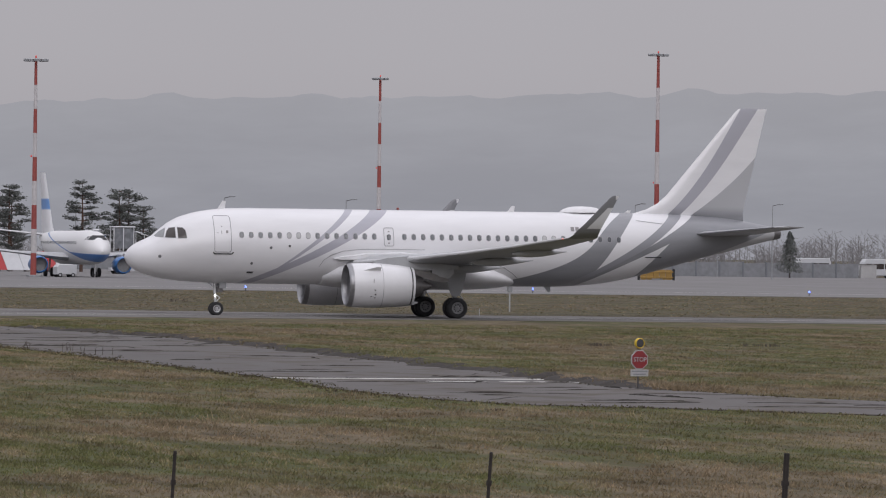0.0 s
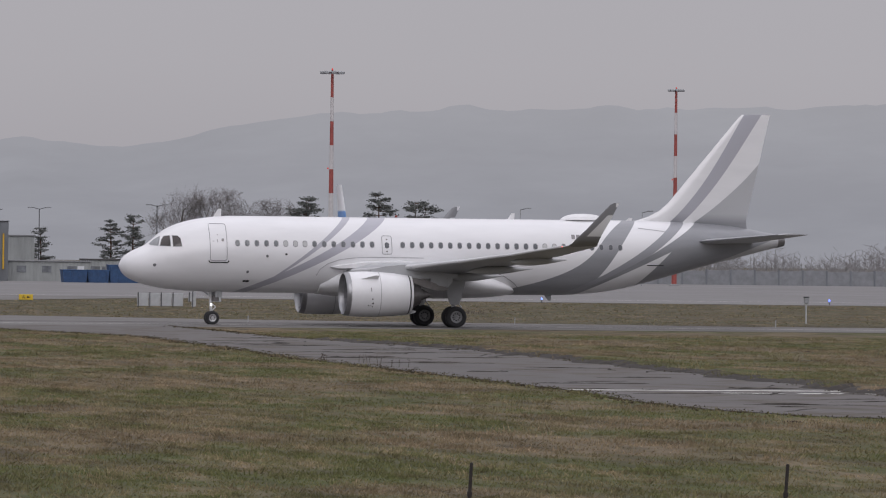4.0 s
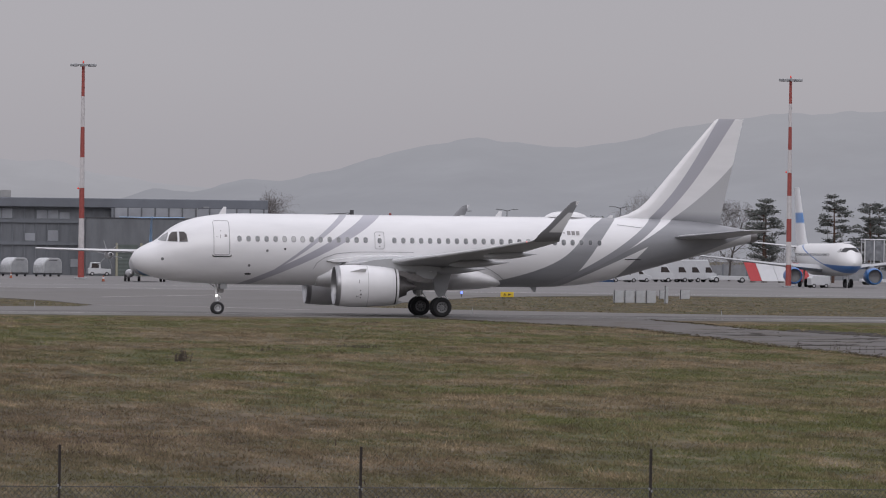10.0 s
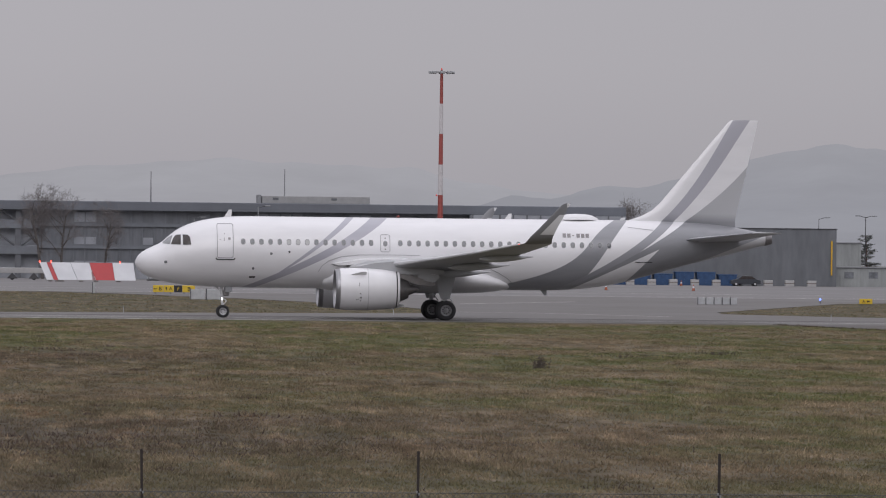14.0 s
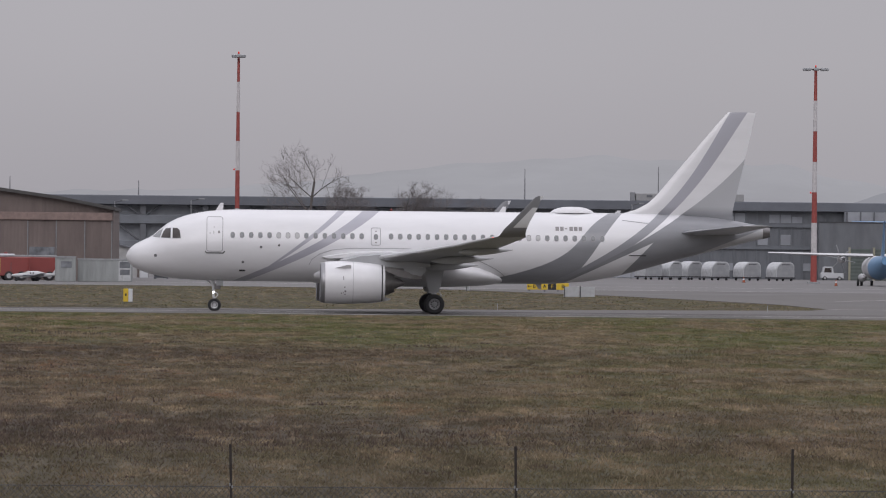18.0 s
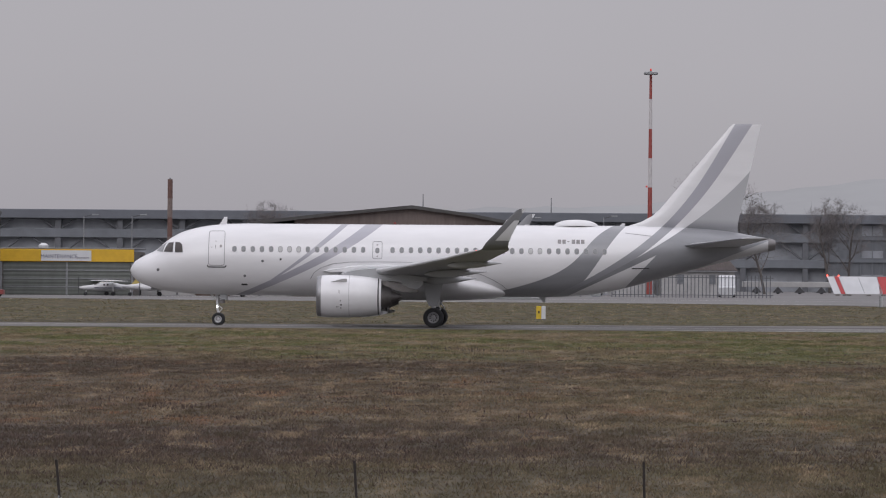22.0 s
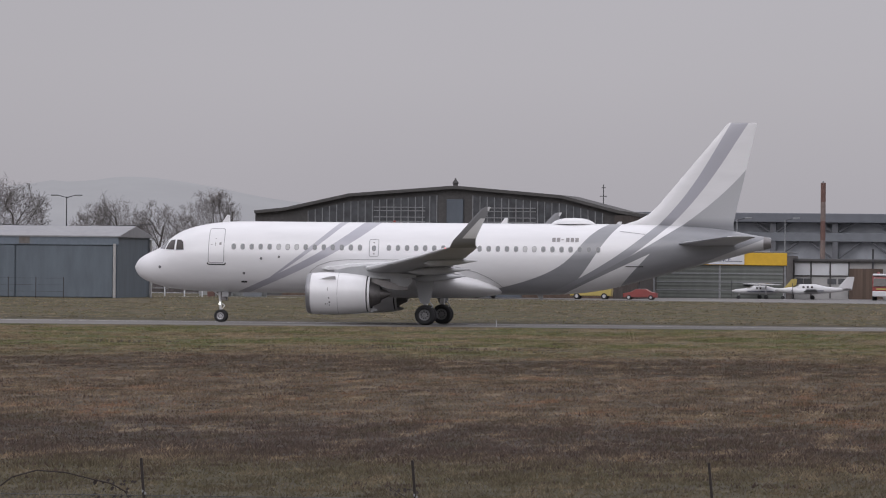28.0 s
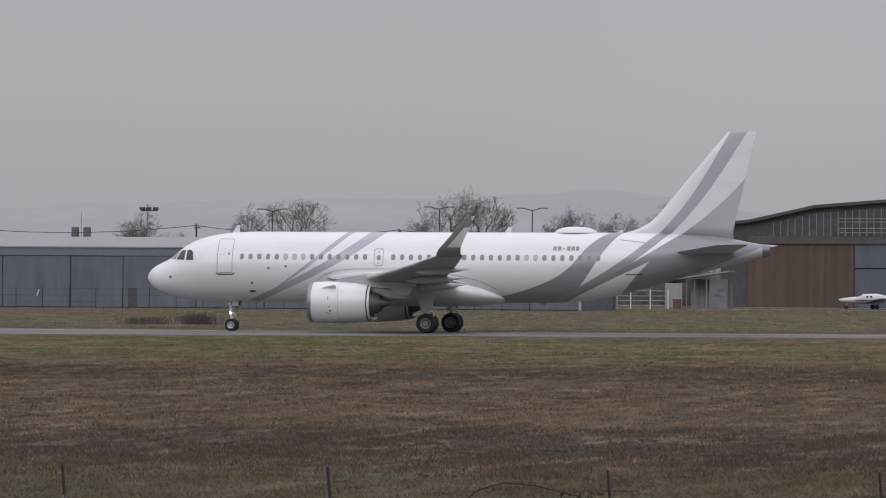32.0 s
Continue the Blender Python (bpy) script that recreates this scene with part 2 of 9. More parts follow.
# ---- the taxiing airliner: x aft of the main gear, -y is its port side ----
OX = 17.71
STATIONS = ((-.1, 3.22, 3.12, .05), (.05, 3.54, 2.82, .38), (.35, 3.82, 2.54, .70), (.8, 4.07, 2.32, 1.0), (1.35, 4.33, 2.14, 1.27), (1.84, 4.74, 2.03, 1.46),
            (2.3, 5.10, 1.95, 1.6), (3.0, 5.45, 1.88, 1.74), (3.97, 5.72, 1.82, 1.86), (4.9, 5.86, 1.79, 1.92), (5.8, 5.93, 1.775, 1.955),
            (7, 5.95, 1.77, 1.975), (12, 5.95, 1.77, 1.975), (19, 5.95, 1.77, 1.975), (24.0, 5.96, 1.79, 1.975), (26.3, 5.97, 1.92, 1.97),
            (28, 5.97, 2.18, 1.92), (29.4, 5.96, 2.53, 1.82), (31, 5.93, 2.98, 1.62), (32.4, 5.88, 3.38, 1.42), (33.8, 5.79, 3.74, 1.18),
            (35.2, 5.62, 4.10, .9), (36.3, 5.42, 4.40, .62), (37.0, 5.31, 4.57, .40))
_sx, _st, _sb, _sw = (np.array(c) for c in zip(*STATIONS))


def smooth_interp(x, xs, ys):
    """Monotone cubic through the stations."""
    d = np.diff(ys) / np.diff(xs)
    m = np.concatenate([[d[0]], np.where(d[1:] * d[:-1] > 0, 2 * d[1:] * d[:-1] / (d[1:] + d[:-1] + 1e-12), 0), [d[-1]]])
    i = int(np.clip(np.searchsorted(xs, x) - 1, 0, len(xs) - 2))
    h = xs[i + 1] - xs[i]
    t = (x - xs[i]) / h
    return float(ys[i] * (1 + 2 * t) * (1 - t) ** 2 + h * m[i] * t * (1 - t) ** 2 + ys[i + 1] * t * t * (3 - 2 * t) + h * m[i + 1] * t * t * (t - 1))


def section(x):
    top, bot, w = (smooth_interp(x, _sx, c) for c in (_st, _sb, _sw))
    return (top + bot) / 2, (top - bot) / 2, w


def skin(x, z, out=0.0, side=-1):
    """The fuselage's surface at the station x and height z."""
    zc, rz, w = section(x)
    k = max(-0.999, min(0.999, (z - zc) / rz))
    return (x - OX, side * ((w + out) * math.sqrt(1 - k * k) + out * 0.3), z)


def poly(nt, z, pts, deg):
    """x (aft of the main gear) as a polynomial of the height, as shader math."""
    c = np.polyfit([p[0] for p in pts], [p[1] - OX for p in pts], deg)
    acc = float(c[0])
    for k in c[1:]:
        acc = math_node(nt, "ADD", math_node(nt, "MULTIPLY", z, acc), float(k))
    return acc


def after(nt, x, edge, soft=0.03):
    return math_node(nt, "DIVIDE", math_node(nt, "SUBTRACT", x, edge), soft, True)


def livery():
    m, nt, b = nodes_of("white_gloss_paint_with_grey_sweeps")
    co = nt.nodes.new("ShaderNodeTexCoord")
    se = nt.nodes.new("ShaderNodeSeparateXYZ")
    nt.links.new(co.outputs["Object"], se.inputs[0])
    x, z = se.outputs["X"], se.outputs["Z"]
    grime = noise_node(nt, obj_vec(nt, (0.25, 1, 1)), 1.5, 5)
    white = mix_col(nt, ramp(nt, grime, 0.4, 0.75), (0.715, 0.712, 0.724), (0.66, 0.658, 0.67))
    lilac = mix_col(nt, ramp(nt, grime, 0.35, 0.7), (0.385, 0.38, 0.425), (0.35, 0.35, 0.39))
    # rear sweeps: shade put into the colour, darker than the lilac paint
    dark = mix_col(nt, ramp(nt, grime, 0.35, 0.7), (0.245, 0.25, 0.265), (0.205, 0.21, 0.225))

    def band(left, right, deg):
        return math_node(nt, "MULTIPLY", after(nt, x, poly(nt, z, left, deg)),
                         math_node(nt, "SUBTRACT", 1.0, after(nt, x, poly(nt, z, right, deg))))
    def right_of(pts, deg):
        return after(nt, x, poly(nt, z, pts, deg))

    def both(p, q):
        return math_node(nt, "MULTIPLY", p, q)

    def no(p):
        return math_node(nt, "SUBTRACT", 1.0, p)

    a = both(band(((2.7, 8.2), (3.92, 9.85), (4.88, 11.05), (5.9, 12.15)), ((2.7, 8.35), (3.92, 10.2), (4.88, 11.42), (5.9, 12.58)), 2), after(nt, z, 2.68))
    bb = band(((1.9, 6.3), (2.9, 8.75), (3.92, 10.65), (4.88, 12.2), (5.9, 13.6)), ((1.9, 7.1), (3.0, 9.75), (3.92, 11.6), (4.88, 13.2), (5.9, 14.55)), 2)
    c = band(((1.86, 20.0), (2.2, 21.9), (2.6, 23.3), (3.35, 24.85), (4.3, 26.1), (5.07, 26.9), (5.83, 27.7)), ((1.86, 25.4), (2.84, 26.4), (3.7, 27.0), (4.7, 27.7), (5.83, 28.6)), 3)
    d_left = right_of(((2.84, 26.5), (3.5, 27.6), (4.3, 28.75), (4.9, 29.6), (6, 30.95), (7.9, 32.6), (10, 33.82), (11.9, 35.03)), 3)
    d_right = right_of(((3.9, 29.1), (5.26, 30.7), (6, 31.7), (7.75, 33.25), (9.5, 34.42), (11.9, 36.02)), 3)
    e_left = right_of(((3.9, 29.05), (4.5, 29.95), (5.26, 31.2), (6, 32.4), (7.55, 34.3), (9, 35.65), (9.5, 36.2)), 2)
    sliver = both(d_right, no(e_left))
    wedge = both(both(right_of(((2.3, 26.3), (4.27, 30.5)), 1), no(right_of(((2.8, 29.1), (4.27, 30.5)), 1))), no(after(nt, z, 4.25)))
    col = mix_col(nt, math_node(nt, "MAXIMUM", a, bb), white, lilac)
    col = mix_col(nt, c, col, dark)
    # below the fin the greys are darkened for the fuselage's shade
    fin = ramp(nt, z, 5.9, 6.4)
    tail = mix_col(nt, fin, dark, (0.40, 0.405, 0.42))
    sweep = mix_col(nt, fin, (0.27, 0.275, 0.295), (0.38, 0.38, 0.42))
    col = mix_col(nt, d_left, col, mix_col(nt, e_left, sweep, tail))
    col = mix_col(nt, math_node(nt, "MAXIMUM", sliver, wedge), col, white)
    col = mix_col(nt, both(right_of(((4.56, 35.5), (5.2, 37.1)), 1), no(after(nt, z, 5.75))), col, (0.44, 0.44, 0.45))
    nt.links.new(col, b.inputs["Base Color"])
    b.inputs["Roughness"].default_value = 0.32
    b.inputs["Coat Weight"].default_value, b.inputs["Coat Roughness"].default_value = 0.35, 0.12
    bump(nt, b, noise_node(nt, obj_vec(nt), 0.9, 2), 0.02, 0.03)
    return m


M_LIVERY = livery()
M_WHITE = surface("white_aircraft_paint", (0.695, 0.693, 0.704), 0.35, grain=1.5, vary=0.04, stain=0.4, stain_amt=0.06, relief=0.0, coat=0.3)
M_WINGGREY = surface("mid_grey_wing_paint", (0.37, 0.377, 0.39), 0.42, grain=2, vary=0.06, stain=0.5, stain_amt=0.15, relief=0.0, coat=0.1)
M_SLAT = surface("satin_slat_metal", (0.60, 0.60, 0.61), 0.35, 0.35, grain=3, vary=0.06, relief=0.0)
M_WINGDARK = surface("dark_grey_winglet_paint", (0.20, 0.205, 0.22), 0.4, grain=2, vary=0.06, relief=0.0)
M_TAILGREY = surface("mid_grey_tailplane_paint", (0.40, 0.405, 0.42), 0.4, grain=2, vary=0.06, relief=0.0)
M_LIP = surface("satin_grey_inlet_metal", (0.30, 0.30, 0.31), 0.38, 0.75, grain=6, vary=0.08, relief=0.0)
M_TITAN = surface("heat_stained_exhaust_metal", (0.23, 0.22, 0.22), 0.42, 0.85, grain=5, vary=0.15, stain=1.2, relief=0.0)
M_DUCT = surface("grey_engine_duct", (0.20, 0.20, 0.21), 0.5, grain=4, relief=0.0)
M_BLACK = surface("black_seal", (0.02, 0.02, 0.022), 0.5, grain=20, relief=0.0)
M_LINE = surface("grey_panel_seam", (0.30, 0.30, 0.31), 0.5, grain=20, relief=0.0)
M_PANE = surface("dark_window_glass", (0.10, 0.105, 0.115), 0.08, grain=3, vary=0.2, relief=0.0, coat=0.6)
M_PORT = surface("dark_grey_skin_port", (0.14, 0.14, 0.15), 0.5, grain=20, relief=0.0)
M_BLIND = surface("drawn_cream_window_blind", (0.45, 0.45, 0.45), 0.3, grain=3, relief=0.0)
M_COCKPIT = surface("cockpit_glass", (0.045, 0.036, 0.034), 0.12, grain=2, vary=0.3, relief=0.0)
# front panes: sky reflection painted as a paler glass colour
M_GLASSPALE = surface("sky_lit_cockpit_glass", (0.21, 0.22, 0.225), 0.06, grain=2, vary=0.25, relief=0.0, coat=0.8)
M_TYRE = surface("black_tyre_rubber", (0.028, 0.028, 0.03), 0.8, grain=14, vary=0.3, relief=0.1)
M_RIM = surface("grey_wheel_rim", (0.50, 0.50, 0.51), 0.35, 0.5, grain=8, relief=0.0)
M_RIMDULL = surface("brake_dusted_grey_rim", (0.27, 0.27, 0.275), 0.5, 0.3, grain=8, relief=0.0)
M_GEAR = surface("white_grey_gear_paint", (0.62, 0.62, 0.63), 0.45, grain=6, vary=0.15, stain=2, relief=0.0)
M_REDMARK = surface("dark_red_lens", (0.20, 0.03, 0.025), 0.5, relief=0.0)
M_NAVRED = glow("red_navigation_light", (1.0, 0.14, 0.07), 1.4)
M_TAXILIGHT = glow("white_taxi_light", (1.0, 0.98, 0.94), 6.0)


def airfoil(x0, x1, y, z, thick, twist=0.0, n=9):
    """A ring of points round a wing section."""
    c, up, lo = x1 - x0, [], []
    for i in range(n + 1):
        t = (1 - math.cos(math.pi * i / n)) / 2
        h = 5 * thick * (0.2969 * math.sqrt(t) - 0.126 * t - 0.3516 * t * t + 0.2843 * t ** 3 - 0.1036 * t ** 4)
        camb = 0.02 * 4 * t * (1 - t)
        dz = -math.tan(twist) * t * c
        up.append((x0 + t * c - OX, y, z + (camb + h) * c + dz))
        lo.append((x0 + t * c - OX, y, z + (camb - h) * c + dz))
    return up + lo[-2:0:-1]


def outline(geo, pts, width, side=-1, lift=0.012, closed=True):
    """A thin seam along a path of (x, z) points on the skin."""
    pts, raw = [], list(pts) + ([pts[0]] if closed else [])
    for (xa, za), (xb, zb) in zip(raw[:-1], raw[1:]):
        m = max(1, int(math.hypot(xb - xa, zb - za) / .12))
        pts += [(xa + (xb - xa) * k / m, za + (zb - za) * k / m) for k in range(m)]
    if not closed:
        pts.append(raw[-1])
    n = len(pts)
    for i in range(n if closed else n - 1):
        (xa, za), (xb, zb) = pts[i], pts[(i + 1) % n]
        d = math.hypot(xb - xa, zb - za) or 1
        ox, oz = -(zb - za) / d * width / 2, (xb - xa) / d * width / 2
        q = [skin(xa + ox, za + oz, lift, side), skin(xb + ox, zb + oz, lift, side), skin(xb - ox, zb - oz, lift, side), skin(xa - ox, za - oz, lift, side)]
        geo.add(q, [(0, 1, 2, 3)])


def round_rect(x0, x1, z0, z1, r, k=4):
    pts = []
    for cx, cz, a in ((x1 - r, z1 - r, 0), (x0 + r, z1 - r, 90), (x0 + r, z0 + r, 180), (x1 - r, z0 + r, 270)):
        for i in range(k + 1):
            t = radians(a + 90 * i / k)
            pts.append((cx + r * math.cos(t), cz + r * math.sin(t)))
    return pts


def decal(geo, pts, side=-1, lift=0.015):
    """A closed patch that lies on the skin, fanned round its middle."""
    mx, mz = sum(p[0] for p in pts) / len(pts), sum(p[1] for p in pts) / len(pts)
    rim = []
    for (xa, za), (xb, zb) in zip(pts, list(pts[1:]) + [pts[0]]):
        m = max(1, int(math.hypot(xb - xa, zb - za) / .1))
        rim += [(xa + (xb - xa) * k / m, za + (zb - za) * k / m) for k in range(m)]
    n, rings = len(rim), 3 if max(p[0] for p in pts) - min(p[0] for p in pts) > .3 else 1
    vs = [skin(mx, mz, lift, side)]
    for r in range(1, rings + 1):
        vs += [skin(mx + (x - mx) * r / rings, mz + (z - mz) * r / rings, lift, side) for x, z in rim]
    fs = [(0, i + 1, (i + 1) % n + 1) for i in range(n)]
    for r in range(rings - 1):
        fs += [(1 + r * n + i, 1 + (r + 1) * n + i, 1 + (r + 1) * n + (i + 1) % n, 1 + r * n + (i + 1) % n) for i in range(n)]
    geo.add(vs, fs)


def wing(side, parent):
    rows = []
    for y, le, te, z, th in ((0.6, 11.3, 19.2, 2.85, .13), (1.97, 12.1, 19.1, 2.93, .13), (4.2, 13.4, 19.1, 3.08, .12), (6.4, 14.7, 19.2, 3.26, .115),
                             (9.5, 16.5, 20.1, 3.55, .11), (13, 18.55, 21.15, 3.95, .105), (16.3, 20.5, 22.15, 4.42, .10), (16.75, 20.75, 22.3, 4.5, .10)):
        rows.append(airfoil(le, te, side * y, z, th, 0.012))
    part("wing", Geo().loft(rows, cap=True, smooth=True), M_WINGGREY, parent, "pale grey swept wing")
    tip = []
    for y, le, te, z, th in ((16.75, 20.75, 22.3, 4.5, .10), (17.1, 21.0, 22.4, 4.62, .1), (17.4, 21.3, 22.55, 4.9, .1), (17.58, 21.7, 22.72, 5.3, .1),
                             (17.72, 22.15, 22.98, 5.8, .09), (17.82, 22.6, 23.22, 6.3, .08), (17.86, 22.95, 23.4, 6.66, .07), (17.87, 23.15, 23.46, 6.76, .05)):
        fwd = .27 * min(1.0, (y - 16.75) / .6)
        ring = airfoil(le - fwd, te - fwd, side * y, z, th)
        lean = min(1.0, max(0.0, (z - 4.52) / 0.7))
        tip.append([(px, side * y - side * (pz - z) * lean, z + (pz - z) * (1 - lean)) for px, _, pz in ring])
    s = part("winglet", Geo().loft(tip, cap=True, smooth=True), M_WINGLET, parent, "upswept winglet with a pale inner band")
    part("navigation_light", Geo().revolve_x([(20.42 - OX, 0.006), (20.44 - OX, 0.02), (20.48 - OX, 0.02), (20.5 - OX, 0.006)], side * 16.5, 4.44, 10),
         M_NAVRED if side < 0 else M_PANE, parent, "small glowing navigation light" if side < 0 else "")
    for y, x0, x1, z in ((5.0, 17.0, 20.2, 2.7), (8.6, 17.3, 20.9, 3.08), (12.4, 18.7, 21.8, 3.6)):
        prof = [(x0 + (x1 - x0) * t, max(0.012, 0.2 * math.sin(math.pi * t ** 0.72) ** 0.9)) for t in np.linspace(0, 1, 12)]
        g = Geo()
        g.loft([[(x - OX, side * y + 0.8 * r * math.cos(a), z + 0.05 * (x - x0) + 1.15 * r * math.sin(a)) for a in np.linspace(0, 2 * math.pi, 13)[:-1]] for x, r in prof], cap=True, smooth=True)
        part("flap_fairing", g, M_WINGGREY, parent)
    sl = [(y, le, z) for y, le, z in ((2.25, 12.26, 2.96), (4.2, 13.4, 3.08), (6.4, 14.7, 3.26), (9.5, 16.5, 3.55), (13, 18.55, 3.95), (16.3, 20.5, 4.42))]
    for (ya, xa, za), (yb, xb, zb) in zip(sl[:-1], sl[1:]):
        ra, rb = .16 - .006 * ya, .16 - .006 * yb
        part("slat", Geo().tube((xa + ra * .9 - OX, side * ya, za + .04), (xb + rb * .9 - OX, side * (yb - .06), zb + .04), ra, rb, 10), M_SLAT, parent, "bright leading-edge slat")
    root = [[(x - OX, side * yy, zz) for yy, zz in ((1.6, z0), (1.6 + w, z0 + .1), (1.6 + w, z1 - .12), (1.6, z1))] for x, w, z0, z1 in ((10.9, .1, 3.2, 3.3), (11.7, .5, 3.05, 3.42), (13.0, .8, 3.1, 3.6), (15.0, .85, 3.1, 3.68), (17.2, .8, 3.0, 3.5), (18.8, .5, 2.95, 3.2), (19.7, .1, 2.9, 3.0))]
    part("wing_root_fillet", Geo().loft(root, cap=True, smooth=True), M_WHITE, parent)
    e = Geo()
    for y0, y1, xa, xb, z0, z1 in ((2.4, 6.2, 18.2, 18.4, 2.95, 3.2), (6.6, 12.9, 18.3, 20.4, 3.26, 3.92), (13.1, 16.0, 20.5, 21.5, 3.95, 4.36)):
        e.tube((xa - OX, side * y0, z0 + 0.02), (xb - OX, side * y1, z1 + 0.02), 0.03, n=5)
    part("flap_gap", e, M_LINE, parent)


def winglet_paint():
    m, nt, b = nodes_of("winglet_paint_with_pale_band")
    co = nt.nodes.new("ShaderNodeTexCoord")
    se = nt.nodes.new("ShaderNodeSeparateXYZ")
    nt.links.new(co.outputs["Object"], se.inputs[0])
    z, x = se.outputs["Z"], se.outputs["X"]
    rear = after(nt, x, math_node(nt, "ADD", math_node(nt, "MULTIPLY", z, 0.93), 16.88 - OX))
    band = math_node(nt, "MULTIPLY", after(nt, z, 4.98), math_node(nt, "SUBTRACT", 1.0, after(nt, z, 6.1)))
    tip = math_node(nt, "MULTIPLY", after(nt, z, 6.52), after(nt, x, 22.98 - OX))
    c = mix_col(nt, math_node(nt, "MAXIMUM", math_node(nt, "MULTIPLY", rear, band), tip), (0.19, 0.193, 0.205), (0.60, 0.605, 0.62))
    nt.links.new(c, b.inputs["Base Color"])
    b.inputs["Roughness"].default_value = 0.4
    return m


M_WINGLET = winglet_paint()


def engine(side, parent):
    cy, cz, X = side * 5.75, 1.79, 11.09 - OX
    cowl = [(X + .95, .99), (X + .5, 1.0), (X + .2, 1.03), (X + .07, 1.07)]
    part("inlet_lip", Geo().revolve_x([(X + .3, 1.02), (X + .12, 1.04), (X + .03, 1.075), (X, 1.10), (X + .03, 1.14), (X + .14, 1.165), (X + .25, 1.178)], cy, cz), M_LIP, parent, "polished metal inlet lip")
    g = Geo().revolve_x([(X + .25, 1.178), (X + .5, 1.20), (X + 1.1, 1.225), (X + 1.9, 1.215), (X + 2.7, 1.16), (X + 3.35, 1.08), (X + 3.7, 1.02), (X + 3.62, 0.96), (X + 3.0, 0.95)], cy, cz)
    cw = part("engine_cowl", g, M_WHITE, parent, "white rounded engine nacelle")
    for dx, r in ((.255, 1.18), (1.86, 1.219)):
        part("cowl_seam", Geo().revolve_x([(X + dx, r), (X + dx, r + .006), (X + dx + .02, r + .006), (X + dx + .02, r)], cy, cz), M_LINE, cw)
    st = Geo()
    for a0 in (radians(138 if side < 0 else 42),):
        y0, z0 = cy + 1.2 * math.cos(a0), cz + 1.2 * math.sin(a0)
        st.add([(X + .75, y0, z0), (X + 1.75, y0, z0), (X + 1.75, y0 + .30 * math.cos(a0), z0 + .3 * math.sin(a0)), (X + 1.5, y0 + .30 * math.cos(a0), z0 + .3 * math.sin(a0)),
                (X + .75, y0 + .03, z0), (X + 1.75, y0 + .03, z0), (X + 1.75, y0 + .03 + .30 * math.cos(a0), z0 + .3 * math.sin(a0)), (X + 1.5, y0 + .03 + .30 * math.cos(a0), z0 + .3 * math.sin(a0))],
               [(0, 1, 2, 3), (7, 6, 5, 4), (0, 3, 7, 4), (3, 2, 6, 7), (1, 5, 6, 2), (0, 4, 5, 1)])
    part("strake", st, M_WHITE, cw)
    for dx, z, w, h in ((1.30, 1.95, .03, .2), (1.36, 1.5, .065, .065), (1.38, 1.26, .09, .1), (1.16, 1.16, .07, .1), (1.28, 1.18, .05, .05), (1.38, 1.1, .065, .05)):
        k = math.sqrt(max(0.01, 1.245 ** 2 - (z - cz) ** 2))
        part("warning_mark", Geo().box((X + dx, cy + side * k - .004, z), (X + dx + w, cy + side * k + .004, z + h)), M_BLACK if w > .06 else M_TITAN, cw)
    part("rear_slot", Geo().revolve_x([(X + 3.5, 1.06), (X + 3.66, 1.02), (X + 3.7, .99), (X + 3.66, .955), (X + 3.4, .96)], cy, cz), M_BLACK, cw, "black nozzle rim")
    keel = Geo().loft([[(X + dx, cy - w, z0), (X + dx, cy + w, z0), (X + dx, cy + w, z1), (X + dx, cy - w, z1)] for dx, w, z0, z1 in ((2.2, .05, .605, .64), (2.8, .13, .62, .80), (3.4, .15, .68, .95), (3.8, .1, .76, .96), (4.05, .03, .84, .9))], cap=True)
    part("drain_fairing", keel, M_WINGGREY, cw)
    part("inlet_duct", Geo().revolve_x([(X + .3, 1.02), (X + .6, 1.0), (X + 1.25, 1.02)], cy, cz), M_DUCT, parent)
    part("fan_disc", Geo().revolve_x([(X + 1.2, 1.02), (X + 1.2, .3)], cy, cz), M_BLACK, parent)
    fan = Geo()
    for k in range(20):
        a = 2 * math.pi * k / 20
        c0, s0, c1, s1 = math.cos(a), math.sin(a), math.cos(a + .22), math.sin(a + .22)
        fan.add([(X + 1.16, cy + .3 * c0, cz + .3 * s0), (X + 1.0, cy + 1.0 * c0, cz + 1.0 * s0), (X + 1.15, cy + 1.0 * c1, cz + 1.0 * s1), (X + 1.18, cy + .3 * c1, cz + .3 * s1)], [(0, 1, 2, 3)])
    part("fan_blades", fan, M_TITAN, parent)
    part("spinner", Geo().revolve_x([(X + .75, .01), (X + .85, .12), (X + 1.0, .24), (X + 1.18, .32)], cy, cz, 20), M_DUCT, parent)
    part("core_nozzle", Geo().revolve_x([(X + 3.1, .86), (X + 3.62, .78), (X + 4.0, .62), (X + 4.25, .52), (X + 4.25, .46), (X + 3.9, .46)], cy, cz), M_TITAN, parent, "dark metal core nozzle")
    part("exhaust_cone", Geo().revolve_x([(X + 4.0, .38), (X + 4.3, .33), (X + 4.6, .2), (X + 4.8, .08), (X + 4.86, .01)], cy, cz, 24), M_TITAN, parent)
    # black ring added in place of the shade inside the nozzle
    part("nozzle_shadow", Geo().revolve_x([(X + 3.2, .95), (X + 3.2, .80)], cy, cz, 30), M_BLACK, parent)
    py = Geo()
    rings = []
    for x, w, z0, z1 in ((12.6, .1, 3.02, 3.12), (13.4, .2, 2.9, 3.3), (14.5, .24, 2.72, 3.4), (15.4, .22, 2.66, 3.2), (16.5, .18, 2.66, 3.0), (17.4, .08, 2.74, 2.9)):
        rings.append([(x - OX, cy - w, z0), (x - OX, cy + w, z0), (x - OX, cy + w, z1), (x - OX, cy - w, z1)])
